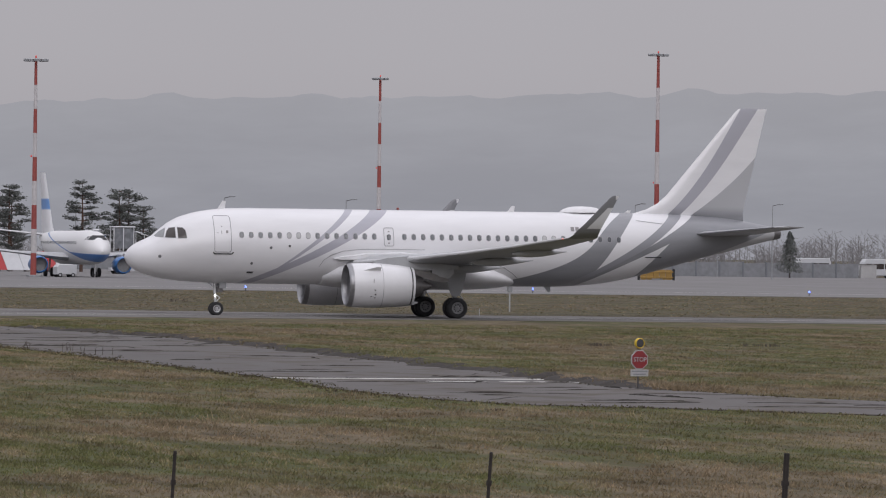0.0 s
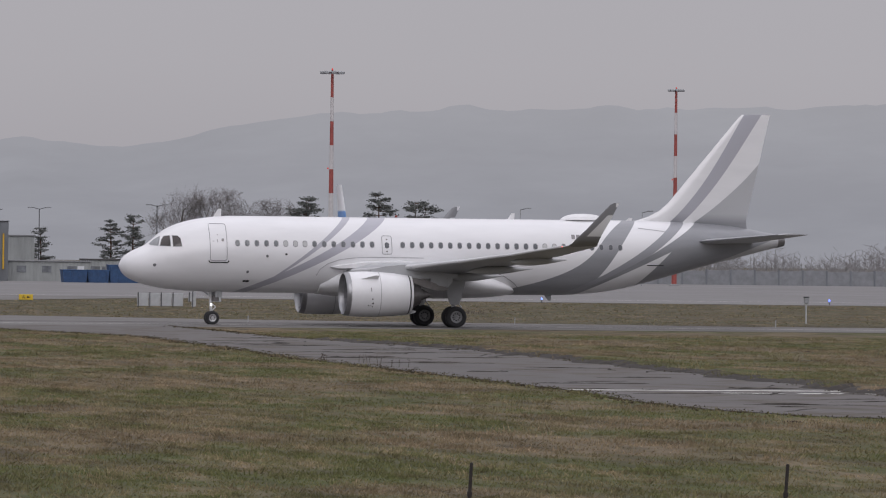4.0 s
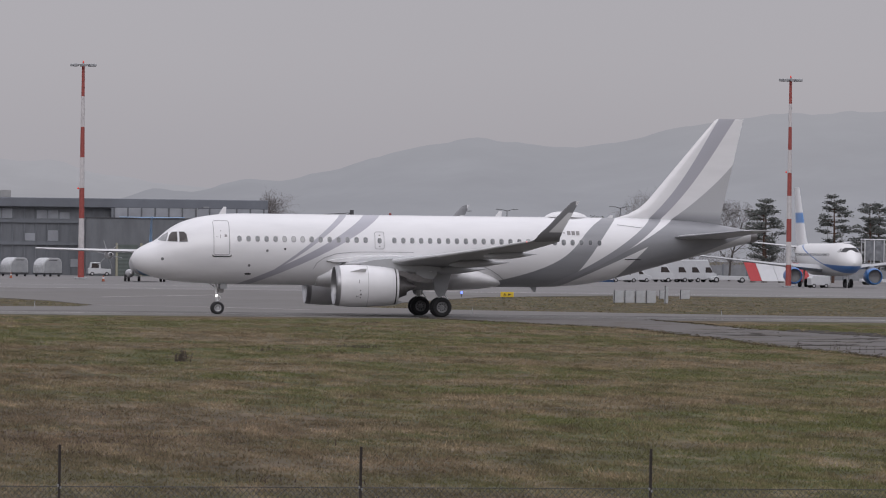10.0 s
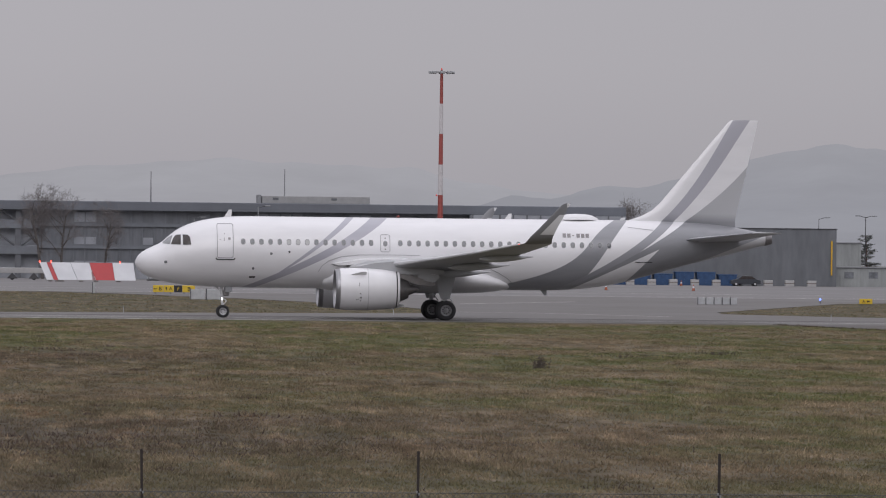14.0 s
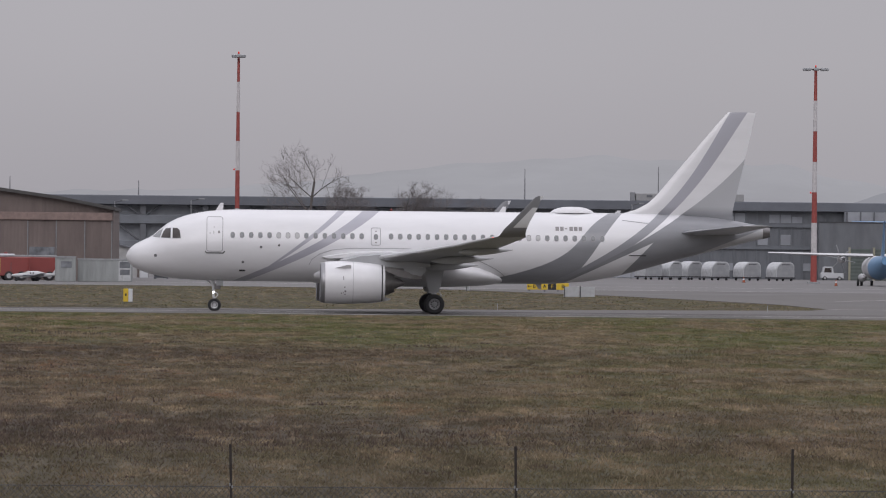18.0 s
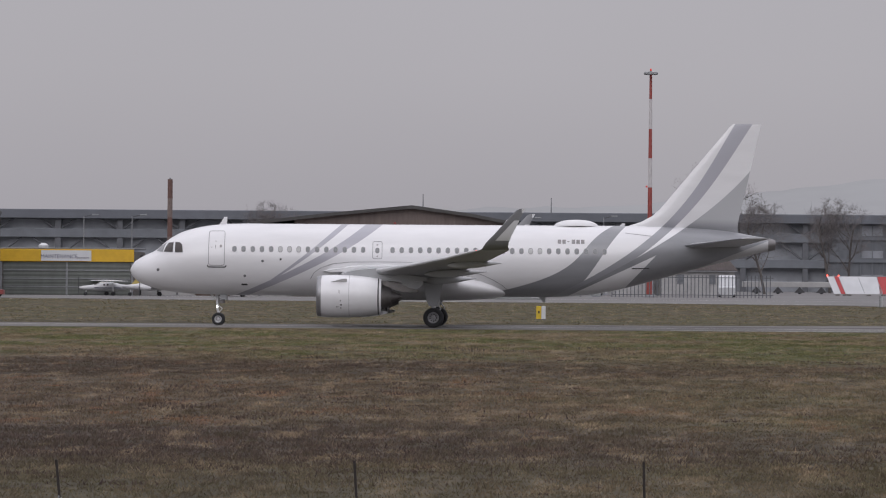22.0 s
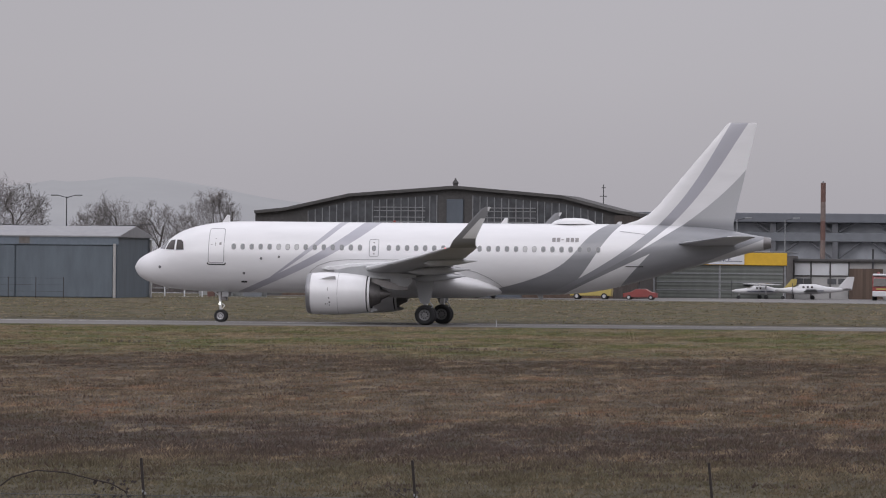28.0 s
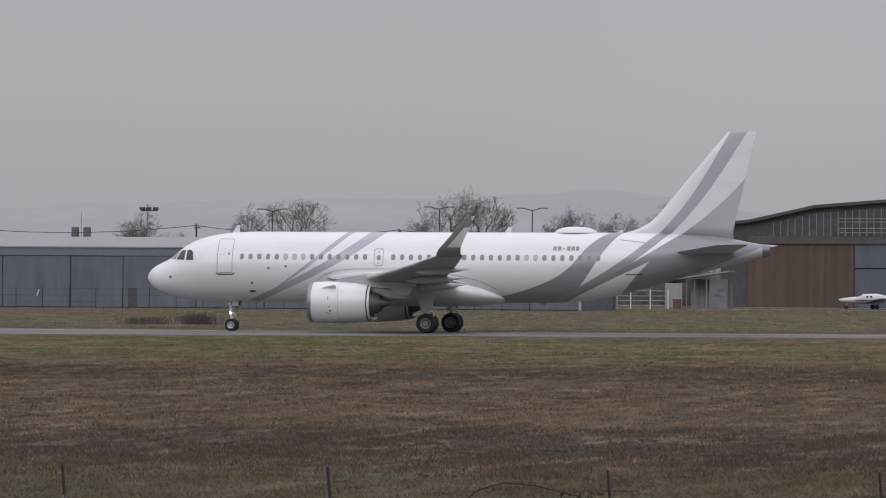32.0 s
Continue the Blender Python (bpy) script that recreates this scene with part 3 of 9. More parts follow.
    py = part("pylon", py.loft(rings, cap=True), M_WINGGREY, parent)
    for name, mat, rows in (("heat_shield", M_TITAN, ((14.3, .2, 2.5, 2.74), (15.1, .2, 2.3, 2.67), (15.9, .16, 2.08, 2.5), (16.5, .1, 2.02, 2.3), (16.9, .03, 2.05, 2.16))),
                            ("pylon_tail", M_WINGGREY, ((15.9, .12, 2.5, 2.67), (16.4, .13, 2.28, 2.67), (16.9, .09, 2.22, 2.67), (17.15, .03, 2.5, 2.72)))):
        g = Geo().loft([[(x - OX, cy - w, z0), (x - OX, cy + w, z0), (x - OX, cy + w, z1), (x - OX, cy - w, z1)] for x, w, z0, z1 in rows], cap=True)
        part(name, g, mat, py, "heat-stained metal" if mat is M_TITAN else "")


def wheel(name, r, w, parent, x, y, label):
    t = Geo().revolve_y([(-w * .40, r * .56), (-w * .5, r * .72), (-w * .47, r * .88), (-w * .32, r * .975), (0, r), (w * .32, r * .975), (w * .47, r * .88), (w * .5, r * .72), (w * .40, r * .56)], n=32)
    ob = part(name, t, M_TYRE, parent, label)
    rim = Geo().revolve_y([(-w * .38, r * .57), (-w * .44, r * .53), (-w * .3, r * .42), (-w * .28, r * .2), (-w * .42, r * .16), (-w * .42, .005)], n=24)
    rim.revolve_y([(w * .38, r * .57), (w * .44, r * .53), (w * .3, r * .42), (w * .28, r * .2), (w * .42, r * .16), (w * .42, .005)], n=24)
    part("rim", rim, M_RIM if r < .5 else M_RIMDULL, ob, "grey metal rim")
    hol = Geo()
    for k in range(9):
        a = 2 * math.pi * k / 9
        for s in (-1, 1):
            hol.revolve_y([(s * w * .30, r * .075), (s * w * .315, .004)], r * .32 * math.cos(a), r * .32 * math.sin(a), 8)
    part("rim_holes", hol, M_BLACK, ob)
    return ob, r, x, y


def gear(parent):
    wheels = []
    X = 5.06 - OX
    g = Geo().tube((X, 0, .38), (X - .12, 0, 2.15), .075, .09, 12).tube((X, -.3, .38), (X, .3, .38), .05)
    g.tube((X - .1, 0, 1.55), (X - .75, 0, 2.05), .045).tube((X + .02, 0, .75), (X + .22, 0, .98), .03).tube((X + .22, 0, .98), (X - .05, 0, 1.2), .03)
    part("nose_gear_leg", g, M_GEAR, parent, "white-grey nose gear leg")
    for y in (-.4, .4):
        part("nose_gear_door", Geo().box((X + .1, y - .02, 1.5), (X + .5, y + .02, 1.98), .015), M_WINGGREY, parent)
    part("steering_box", Geo().box((X + .02, -.2, 1.28), (X + .36, .2, 1.62), .03), M_TITAN, parent)
    part("taxi_light", Geo().revolve_x([(X - .1, .005), (X - .11, .035), (X - .09, .05), (X - .03, .045), (X - .01, .01)], -.14, 1.1, 12), M_TAXILIGHT, parent, "lit white taxi light")
    for y in (-.25, .25):
        wheels.append(wheel("nose_wheel", .38, .22, parent, X, y, "small black nose wheel"))
    for side in (-1, 1):
        Y = side * 3.8
        g = Geo().tube((0, Y, .6), (-.05, Y, 3.0), .13, .17, 14).tube((0, Y - .55, .585), (0, Y + .55, .585), .07)
        g.tube((0.02, Y - side * .12, 1.55), (-.1, Y - side * 1.75, 2.4), .07).tube((.12, Y, .75), (.42, Y, 1.1), .035).tube((.42, Y, 1.1), (.1, Y, 1.5), .035)
        part("main_gear_leg", g, M_GEAR, parent, "white-grey main gear leg")
        d = Geo().loft([[(-.62, Y + side * .42, 2.95), (.62, Y + side * .42, 2.95), (.62, Y + side * .46, 2.95), (-.62, Y + side * .46, 2.95)],
                        [(-.42, Y + side * .26, 1.6), (.34, Y + side * .26, 1.6), (.34, Y + side * .30, 1.6), (-.42, Y + side * .30, 1.6)],
                        [(-.26, Y + side * .24, 1.25), (.2, Y + side * .24, 1.25), (.2, Y + side * .27, 1.25), (-.26, Y + side * .27, 1.25)]], cap=True)
        part("main_gear_door", d, M_WINGGREY, parent)
        for dy in (-.46, .46):
            wheels.append(wheel("main_wheel", .585, .42, parent, 0.0, Y + dy, "black main wheel with a grey rim"))
    return wheels


def airliner():
    body = thing("airliner", "white twin-engine airliner with sweeping grey stripes taxiing on its wheels", "airplane")
    xs = np.unique(np.concatenate([np.linspace(0, 1, 14) ** 1.6 * 2.1 - .1, np.linspace(2, 7, 18), np.linspace(7, 24.6, 30), np.linspace(24.6, 37.0, 34)]))
    rings = []
    for x in xs:
        zc, rz, w = section(float(x))
        rings.append([(x - OX, w * math.sin(2 * math.pi * k / 64), zc + rz * math.cos(2 * math.pi * k / 64)) for k in range(64)])
    part("fuselage", Geo().loft(rings, cap=True, smooth=True), M_LIVERY, body, "white tubular fuselage with grey sweeps")
    part("tail_exhaust", Geo().revolve_x([(37.0 - OX, .40), (37.2 - OX, .34), (37.42 - OX, .27), (37.42 - OX, .22), (37.15 - OX, .2), (37.15 - OX, .01)], 0, 4.93, 20), M_TITAN, body, "dark tail exhaust")
    bel = []
    for x, w, bot, top in ((10.8, 1.27, 1.74, 2.8), (11.2, 1.5, 1.70, 3.05), (11.6, 1.77, 1.65, 3.3), (12.2, 1.98, 1.61, 3.54), (12.8, 2.08, 1.58, 3.68), (14.5, 2.15, 1.56, 3.72), (17, 2.16, 1.55, 3.7),
                           (18.3, 2.16, 1.55, 3.52), (19.4, 2.1, 1.58, 3.28), (20.4, 1.92, 1.63, 3.0), (21.1, 1.62, 1.71, 2.68), (21.6, 1.2, 1.8, 2.4), (21.9, .7, 1.87, 2.2)):
        bel.append([(x - OX, w * math.sin(a), (bot + top) / 2 + (top - bot) / 2 * math.cos(a)) for a in np.linspace(0, 2 * math.pi, 41)[:-1]])
    part("belly_fairing", Geo().loft(bel, cap=True, smooth=True), M_WHITE, body)
    for side in (-1, 1):
        wing(side, body)
        engine(side, body)
        st = [airfoil(le, te, side * y, z, th) for y, le, te, z, th in ((.5, 31.7, 35.3, 4.75, .09), (1.2, 32.1, 35.4, 4.82, .09), (3.5, 33.65, 36.1, 5.02, .08), (6.0, 35.35, 36.95, 5.25, .075), (6.22, 35.6, 37.0, 5.27, .05))]
        part("tailplane", Geo().loft(st, cap=True, smooth=True), M_TAILGREY, body, "swept grey tailplane")
        part("leading_edge", Geo().tube((32.05 - OX, side * 1.2, 4.83), (35.33 - OX, side * 6.0, 5.26), .05, .03, 6), M_WINGDARK, body)
    fin = []
    for z, le, te, th in ((5.6, 28.0, 35.25, .03), (5.98, 28.9, 35.22, .05), (6.2, 29.6, 35.25, .07), (6.55, 30.25, 35.32, .085), (7.0, 30.75, 35.42, .09), (8.5, 32.0, 35.78, .095), (10, 33.25, 36.1, .095), (11.75, 34.72, 36.5, .09), (11.93, 34.92, 36.56, .05)):
        ring = airfoil(le, te, 0, 0, th)
        fin.append([(px, pz - 0.01 * (te - le), z) for px, _, pz in ring])
    part("fin", Geo().loft(fin, cap=True, smooth=True), M_LIVERY, body, "tall white fin with grey sweeps")
    part("satellite_dome", Geo().loft([[(25.85 - OX + 1.3 * k * math.cos(a), .62 * k * math.sin(a), 5.9 + h) for a in np.linspace(0, 2 * math.pi, 29)[:-1]]
                                       for k, h in ((1, .05), (.94, .14), (.82, .24), (.64, .33), (.4, .39), (.05, .41))], cap=True, smooth=True), M_WHITE, body, "white oval dome on the roof")
    for x, h in ((5.2, .42), (21.65, .38), (28.35, .22)):
        part("blade_antenna", Geo().loft([[(x - OX - .16, -.03, 5.82), (x - OX + .3, -.03, 5.82), (x - OX + .3, .03, 5.82), (x - OX - .16, .03, 5.82)],
                                          [(x - OX + .16, -.015, 5.9 + h), (x - OX + .34, -.015, 5.9 + h), (x - OX + .34, .015, 5.9 + h), (x - OX + .16, .015, 5.9 + h)]], cap=True), M_WHITE, body)
    part("beacon", Geo().revolve_z([(5.97, .08), (6.03, .08), (6.08, .05), (6.1, .005)], 15.3 - OX, 0, 12), M_REDMARK, body, "small red beacon")
    part("belly_antenna", Geo().loft([[(23.6 - OX, -.03, 1.95), (24.1 - OX, -.03, 1.95), (24.1 - OX, .03, 1.95), (23.6 - OX, .03, 1.95)],
                                      [(23.95 - OX, -.015, 1.5), (24.1 - OX, -.015, 1.5), (24.1 - OX, .015, 1.5), (23.95 - OX, .015, 1.5)]], cap=True), M_WINGGREY, body)
    # cabin windows
    xs = [6.08 + .533 * k for k in range(15)] + [15.25 + .533 * k for k in range(24)]
    for side in (-1, 1):
        for k, x in enumerate(xs):
            fr, pa = Geo(), Geo()
            decal(fr, round_rect(x - .135, x + .135, 4.28, 4.64, .12), side, .010)
            decal(pa, round_rect(x - .105, x + .105, 4.315, 4.605, .1), side, .016)
            w = part("window_frame", fr, M_LINE, body)
            part("pane", pa, M_BLIND if k in (5, 6, 7, 30, 31) else M_PANE, w)
        ex = Geo()
        outline(ex, round_rect(14.1, 14.64, 3.95, 4.95, .1), .035, side)
        dx = part("overwing_exit", ex, M_LINE, body, "outlined overwing emergency exit")
        pa = Geo()
        decal(pa, round_rect(14.25, 14.49, 4.27, 4.59, .1), side, .016)
        part("pane", pa, M_PANE, dx)
        for z in (4.75, 4.1):
            sq = Geo()
            decal(sq, round_rect(14.32, 14.42, z - .03, z + .035, .02, 2), side, .016)
            part("latch", sq, M_TITAN, dx)
        do = Geo()
        outline(do, round_rect(4.58, 5.5, 3.5, 5.5, .12), .035, side)
        d = part("passenger_door", do, M_LINE, body, "outlined passenger door")
        si = Geo()
        outline(si, [(4.5, 3.5), (4.58, 3.4), (5.54, 3.4), (5.62, 3.5)], .06, side, .02, False)
        part("door_sill", si, M_BLACK, d)
        for x, z, a, bb in ((5.28, 4.62, .13, .15), (4.98, 4.58, .03, .2), (5.0, 4.9, .05, .05), (4.76, 4.55, .1, .03)):
            hd = Geo()
            decal(hd, round_rect(x - a / 2, x + a / 2, z - bb / 2, z + bb / 2, .014, 2), side, .016)
            part("door_handle", hd, M_TITAN, d)
        rd = Geo()
        outline(rd, [(29.1, 3.5), (30.1, 3.5)], .05, side, .02, False)
        part("rear_door_sill", rd, M_BLACK, body)
        for x, z, r in ((7.72, 3.77, .075), (8.77, 3.88, .06), (6.68, 2.9, .075), (1.62, 3.22, .085)):
            h = Geo()
            decal(h, round_rect(x - r, x + r, z - r, z + r, r * .9), side, .014)
            part("skin_port", h, M_BLACK if r < .07 else M_PORT, body)
        h = Geo()
        decal(h, round_rect(6.47, 6.83, 2.35, 2.45, .04), side, .014)
        part("skin_vent", h, M_BLACK, body)
        # cockpit glazing: three panes a side
        for pts in (((1.42, 4.32), (1.76, 4.62), (2.02, 4.78), (1.85, 4.28)), ((1.94, 4.28), (2.06, 4.60), (2.2, 4.79), (2.48, 4.82), (2.46, 4.26)),
                    ((2.61, 4.25), (2.61, 4.82), (2.87, 4.81), (3.0, 4.68), (3.06, 4.26))):
            fr, pa = Geo(), Geo()
            mx, mz = sum(p[0] for p in pts) / len(pts), sum(p[1] for p in pts) / len(pts)
            decal(fr, [(mx + (x - mx) * 1.1, mz + (z - mz) * 1.1) for x, z in pts], side, .012)
            decal(pa, list(pts), side, .022)
            w = part("cockpit_window_frame", fr, M_LINE, body)
            part("pane", pa, M_GLASSPALE if pts[0][0] < 1.5 else M_COCKPIT, w)
        sm = Geo()
        outline(sm, [(10.5, 2.75), (10.68, 3.1), (11.1, 3.4), (11.8, 3.64), (12.8, 3.75), (14.5, 3.77), (16.4, 3.76)], .028, side, .02, False)
        part("fairing_seam", sm, M_LINE, body)
        ts = Geo()
        outline(ts, [(18.6, 3.46), (19.4, 3.34), (20.4, 3.08), (21.1, 2.76), (21.6, 2.46), (21.9, 2.2)], .03, side, .03, False)
        part("fairing_seam", ts, M_LINE, body)
        for x in (12.5, 13.9):
            ps = Geo()
            for zz in np.linspace(3.2, 3.66, 6):
                k = math.sqrt(max(0.02, 1 - ((zz - 2.65) / 1.07) ** 2))
                ps.box((x - .012 - OX, side * (2.13 * k + .01) - .01, zz), (x + .012 - OX, side * (2.13 * k + .01) + .01, zz + .1))
            part("panel_seam", ps, M_LINE, body)
        sk = Geo()
        outline(sk, [(28.7, 5.55), (30.2, 5.38)], .035, side, .014, False)
        part("skin_seam", sk, M_LINE, body)
        # registration marks, drawn as plain bars
        for k, (a, z0, z1) in enumerate(((.20, 4.9, 5.14), (.20, 4.9, 5.14), (.14, 5.0, 5.05), (.2, 4.9, 5.14), (.2, 4.9, 5.14), (.2, 4.9, 5.14))):
            x, rg = 24.8 + .27 * k, Geo()
            decal(rg, [(x, z0), (x + a, z0), (x + a, z1), (x, z1)], side, .014)
            part("mark_bar", rg, M_TITAN, body)
    return body, gear(body)


AIRLINER, WHEELS = airliner()


# ---- ground, pavements ----
def field_colour(nt):
    """Winter field: olive and straw patches in the east, red-brown heath with bands of stalks in the west."""
    co = nt.nodes.new("ShaderNodeTexCoord")
    se = nt.nodes.new("ShaderNodeSeparateXYZ")
    nt.links.new(co.outputs["Object"], se.inputs[0])
    x, y = se.outputs["X"], se.outputs["Y"]

    def mul(p, q):
        return math_node(nt, "MULTIPLY", p, q, True)

    def strip(lo, hi, soft, wob):
        yy = math_node(nt, "ADD", y, math_node(nt, "MULTIPLY", math_node(nt, "SUBTRACT", big, 0.5), wob))
        return mul(ramp(nt, yy, lo - soft, lo + soft), ramp(nt, yy, hi + soft, hi - soft))

    big = noise_node(nt, obj_vec(nt, (0.11, 0.055, 1)), 1.0, 3)
    mid = noise_node(nt, obj_vec(nt, (0.5, 0.16, 1)), 1.0, 5, 0.65)
    mid2 = noise_node(nt, obj_vec(nt, (0.4, 0.12, 7)), 1.3, 5, 0.65)
    streak = noise_node(nt, obj_vec(nt, (0.85, 0.13, 3)), 1.0, 6, 0.7)
    streak2 = noise_node(nt, obj_vec(nt, (0.62, 0.10, 9)), 1.0, 6, 0.7)
    clump = noise_node(nt, obj_vec(nt, (2.3, 0.42, 5)), 1.0, 5, 0.7)
    west = ramp(nt, x, 24.0, -14.0)
    heath = mul(west, ramp(nt, math_node(nt, "ADD", y, math_node(nt, "MULTIPLY", math_node(nt, "SUBTRACT", big, 0.5), 60.0)), 262.0, 228.0))
    # straw and olive ground
    c = mix_col(nt, ramp(nt, mid, 0.38, 0.62), (0.096, 0.078, 0.050), (0.152, 0.123, 0.083))
    green = mul(ramp(nt, big, 0.43, 0.54), math_node(nt, "SUBTRACT", 0.95, math_node(nt, "MULTIPLY", heath, 0.85)))
    green = mul(green, math_node(nt, "ADD", 0.25, ramp(nt, mid2, 0.36, 0.58)))
    c = mix_col(nt, green, c, (0.076, 0.083, 0.036))
    # heath: purple-brown base, rusty bracken patches, a dark edge and a near band of dead stalks
    c = mix_col(nt, math_node(nt, "MULTIPLY", heath, 0.75), c, (0.082, 0.064, 0.053))
    rust = mul(mul(heath, ramp(nt, streak2, 0.55, 0.64)), 0.75)
    c = mix_col(nt, rust, c, (0.150, 0.080, 0.050))
    edge = mul(mul(mul(strip(206.0, 232.0, 4.0, 26.0), west), math_node(nt, "ADD", 0.35, ramp(nt, mid, 0.4, 0.55))), 0.85)
    c = mix_col(nt, edge, c, (0.052, 0.041, 0.033))
    stalks = mul(mul(strip(117.0, 142.0, 4.0, 14.0), west), 0.85)
    c = mix_col(nt, stalks, c, (0.054, 0.044, 0.040))
    near = mul(mul(ramp(nt, math_node(nt, "ADD", y, math_node(nt, "MULTIPLY", math_node(nt, "SUBTRACT", big, 0.5), 10.0)), 119.0, 111.0), west), 0.85)
    c = mix_col(nt, near, c, (0.070, 0.064, 0.044))
    c = mix_col(nt, math_node(nt, "MULTIPLY", ramp(nt, y, 366.0, 376.0), 0.65), c, (0.083, 0.073, 0.052))
    # darker olive band just beyond the taxiway's far edge
    far_band = mul(mul(ramp(nt, y, 362.0, 366.0), ramp(nt, y, 392.0, 376.0)), 0.7)
    c = mix_col(nt, far_band, c, (0.058, 0.054, 0.040))
    # streaks and clumps: shade of hollows painted dark, dry grass tops painted pale
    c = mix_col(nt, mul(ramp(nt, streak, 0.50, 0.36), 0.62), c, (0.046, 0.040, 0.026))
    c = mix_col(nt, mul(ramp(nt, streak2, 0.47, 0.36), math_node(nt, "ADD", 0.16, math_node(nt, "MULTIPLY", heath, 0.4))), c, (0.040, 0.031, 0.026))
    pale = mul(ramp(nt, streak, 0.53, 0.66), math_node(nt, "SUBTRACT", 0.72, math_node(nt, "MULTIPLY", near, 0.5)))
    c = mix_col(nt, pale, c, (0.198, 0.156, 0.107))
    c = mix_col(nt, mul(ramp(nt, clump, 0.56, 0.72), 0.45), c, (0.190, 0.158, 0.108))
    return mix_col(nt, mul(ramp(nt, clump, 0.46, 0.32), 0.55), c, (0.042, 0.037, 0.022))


def grass_ground():
    m, nt, b = nodes_of("winter_grass_ground")
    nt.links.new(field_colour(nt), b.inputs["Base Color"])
    b.inputs["Roughness"].default_value = 0.95
    b.inputs["Specular IOR Level"].default_value = 0.1
    fine = noise_node(nt, obj_vec(nt), 5, 4)
    bump(nt, b, fine, 0.6, 0.08)
    return m


def asphalt(name, col, wet=0.45, dirt=0.15):
    m, nt, b = nodes_of(name)
    v, fl = obj_vec(nt, (1, 0.4, 1)), obj_vec(nt, (0.35, 0.12, 1))
    patch, streak, fine = noise_node(nt, v, 0.06, 4), noise_node(nt, fl, 0.5, 4), noise_node(nt, v, 12, 3)
    c = mix_col(nt, ramp(nt, patch, 0.35, 0.65), tuple(k * 0.82 for k in col), tuple(k * 1.15 for k in col))
    c = mix_col(nt, math_node(nt, "MULTIPLY", ramp(nt, streak, 0.5, 0.75), 0.5), c, tuple(k * 0.62 for k in col))
    c = mix_col(nt, math_node(nt, "MULTIPLY", ramp(nt, fine, 0.4, 0.8), 0.3), c, tuple(k * 1.5 for k in col))
    soil = noise_node(nt, obj_vec(nt, (0.5, 0.3, 3)), 1.0, 5, 0.6)
    c = mix_col(nt, math_node(nt, "MULTIPLY", ramp(nt, soil, 0.5, 0.62), dirt), c, (0.068, 0.054, 0.038))
    nt.links.new(c, b.inputs["Base Color"])
    b.inputs["Specular IOR Level"].default_value = 0.3
    r = math_node(nt, "MULTIPLY", ramp(nt, patch, 0.3, 0.7), 0.3)
    nt.links.new(math_node(nt, "ADD", r, wet), b.inputs["Roughness"])
    bump(nt, b, fine, 0.25, 0.02)
    return m


M_GRASS = grass_ground()
M_TAXI = asphalt("worn_taxiway_asphalt", (0.122, 0.115, 0.110), 0.55)
M_ROAD = asphalt("old_cracked_asphalt", (0.105, 0.098, 0.094), 0.7, 0.75)
M_APRON = asphalt("pale_concrete_apron", (0.152, 0.146, 0.144), 0.5)
M_LINEPAINT = surface("worn_white_road_paint", (0.62, 0.61, 0.57), 0.6, grain=3, vary=0.3, stain=1.5, stain_amt=0.6, relief=0.05)


def sheet(name, pts, z, mat, label, category, kind="structure", thick=0.25):
    n = len(pts)
    vs = [(x, y, z) for x, y in pts] + [(x, y, z - thick) for x, y in pts]
    fs = [tuple(range(n))] + [(i, i + n, (i + 1) % n + n, (i + 1) % n) for i in range(n)]
    return tagged(new(name, mesh_of(name, vs, fs, mat)), label, category, kind=kind)


def taxi_y(x):
    return 359.7 + 0.0265 * x


sheet("ground", [(-4500, -600), (4500, -600), (4500, 4700), (-4500, 4700)], 0.0, M_GRASS, "flat winter grassland, brown and olive", "ground", thick=1.0)
TAXIWAY = [(x, taxi_y(x) + d) for x, d in ((-600, -26), (-95, -25), (-80, -21.5), (-62, -17), (-46, -12.5), (-26, -11.5), (700, -11.5), (700, 11.5), (12, 11.5), (-22, 8.5), (-46, 7), (-66, 5.2), (-600, 5))]
sheet("taxiway", TAXIWAY, 0.02, M_TAXI, "long worn grey asphalt taxiway", "taxiway")
sheet("apron", [(-106, 1000), (-106, 622), (-85, 610), (-41, 588), (0, 588), (22, 572), (104, 562), (160, 550), (900, 550), (900, 1000)], 0.03, M_APRON, "wide pale grey airport apron", "apron")
LINK_WEST = [(-20, taxi_y(-20) + 8), (4, 376), (24, 388), (37, 399), (39, 410), (38.7, 440), (36, 470), (31, 512), (22, 560), (14, 585)]
LINK_EAST = [(104, 572), (103, 562), (82, 518), (70, 470), (59, 426), (57.5, 412), (63, 400), (78, 386), (104, taxi_y(104) + 10)]
sheet("link_taxiway", LINK_WEST + LINK_EAST, 0.035, M_TAXI, "short asphalt link between taxiway and apron", "taxiway")
ROAD = [(52, 352), (57.2, 311), (56, 294), (54.6, 274), (53.0, 254), (52.2, 236), (51.2, 214), (50.6, 202), (49.2, 191), (49.0, 182), (50.0, 176), (52.3, 174), (54, 171.8), (57, 167.6), (64, 162), (80, 157), (110, 153), (110, 171), (85, 174.5), (70, 177), (62, 179.5), (59.8, 184.5), (59.2, 190), (58.4, 197), (59.4, 206), (60.4, 214), (61.5, 229), (62.7, 246), (64.0, 262), (65.2, 279), (64.6, 297), (63.9, 312), (66, 352)]
sheet("service_road", ROAD, 0.025, M_ROAD, "old cracked asphalt service road", "road")


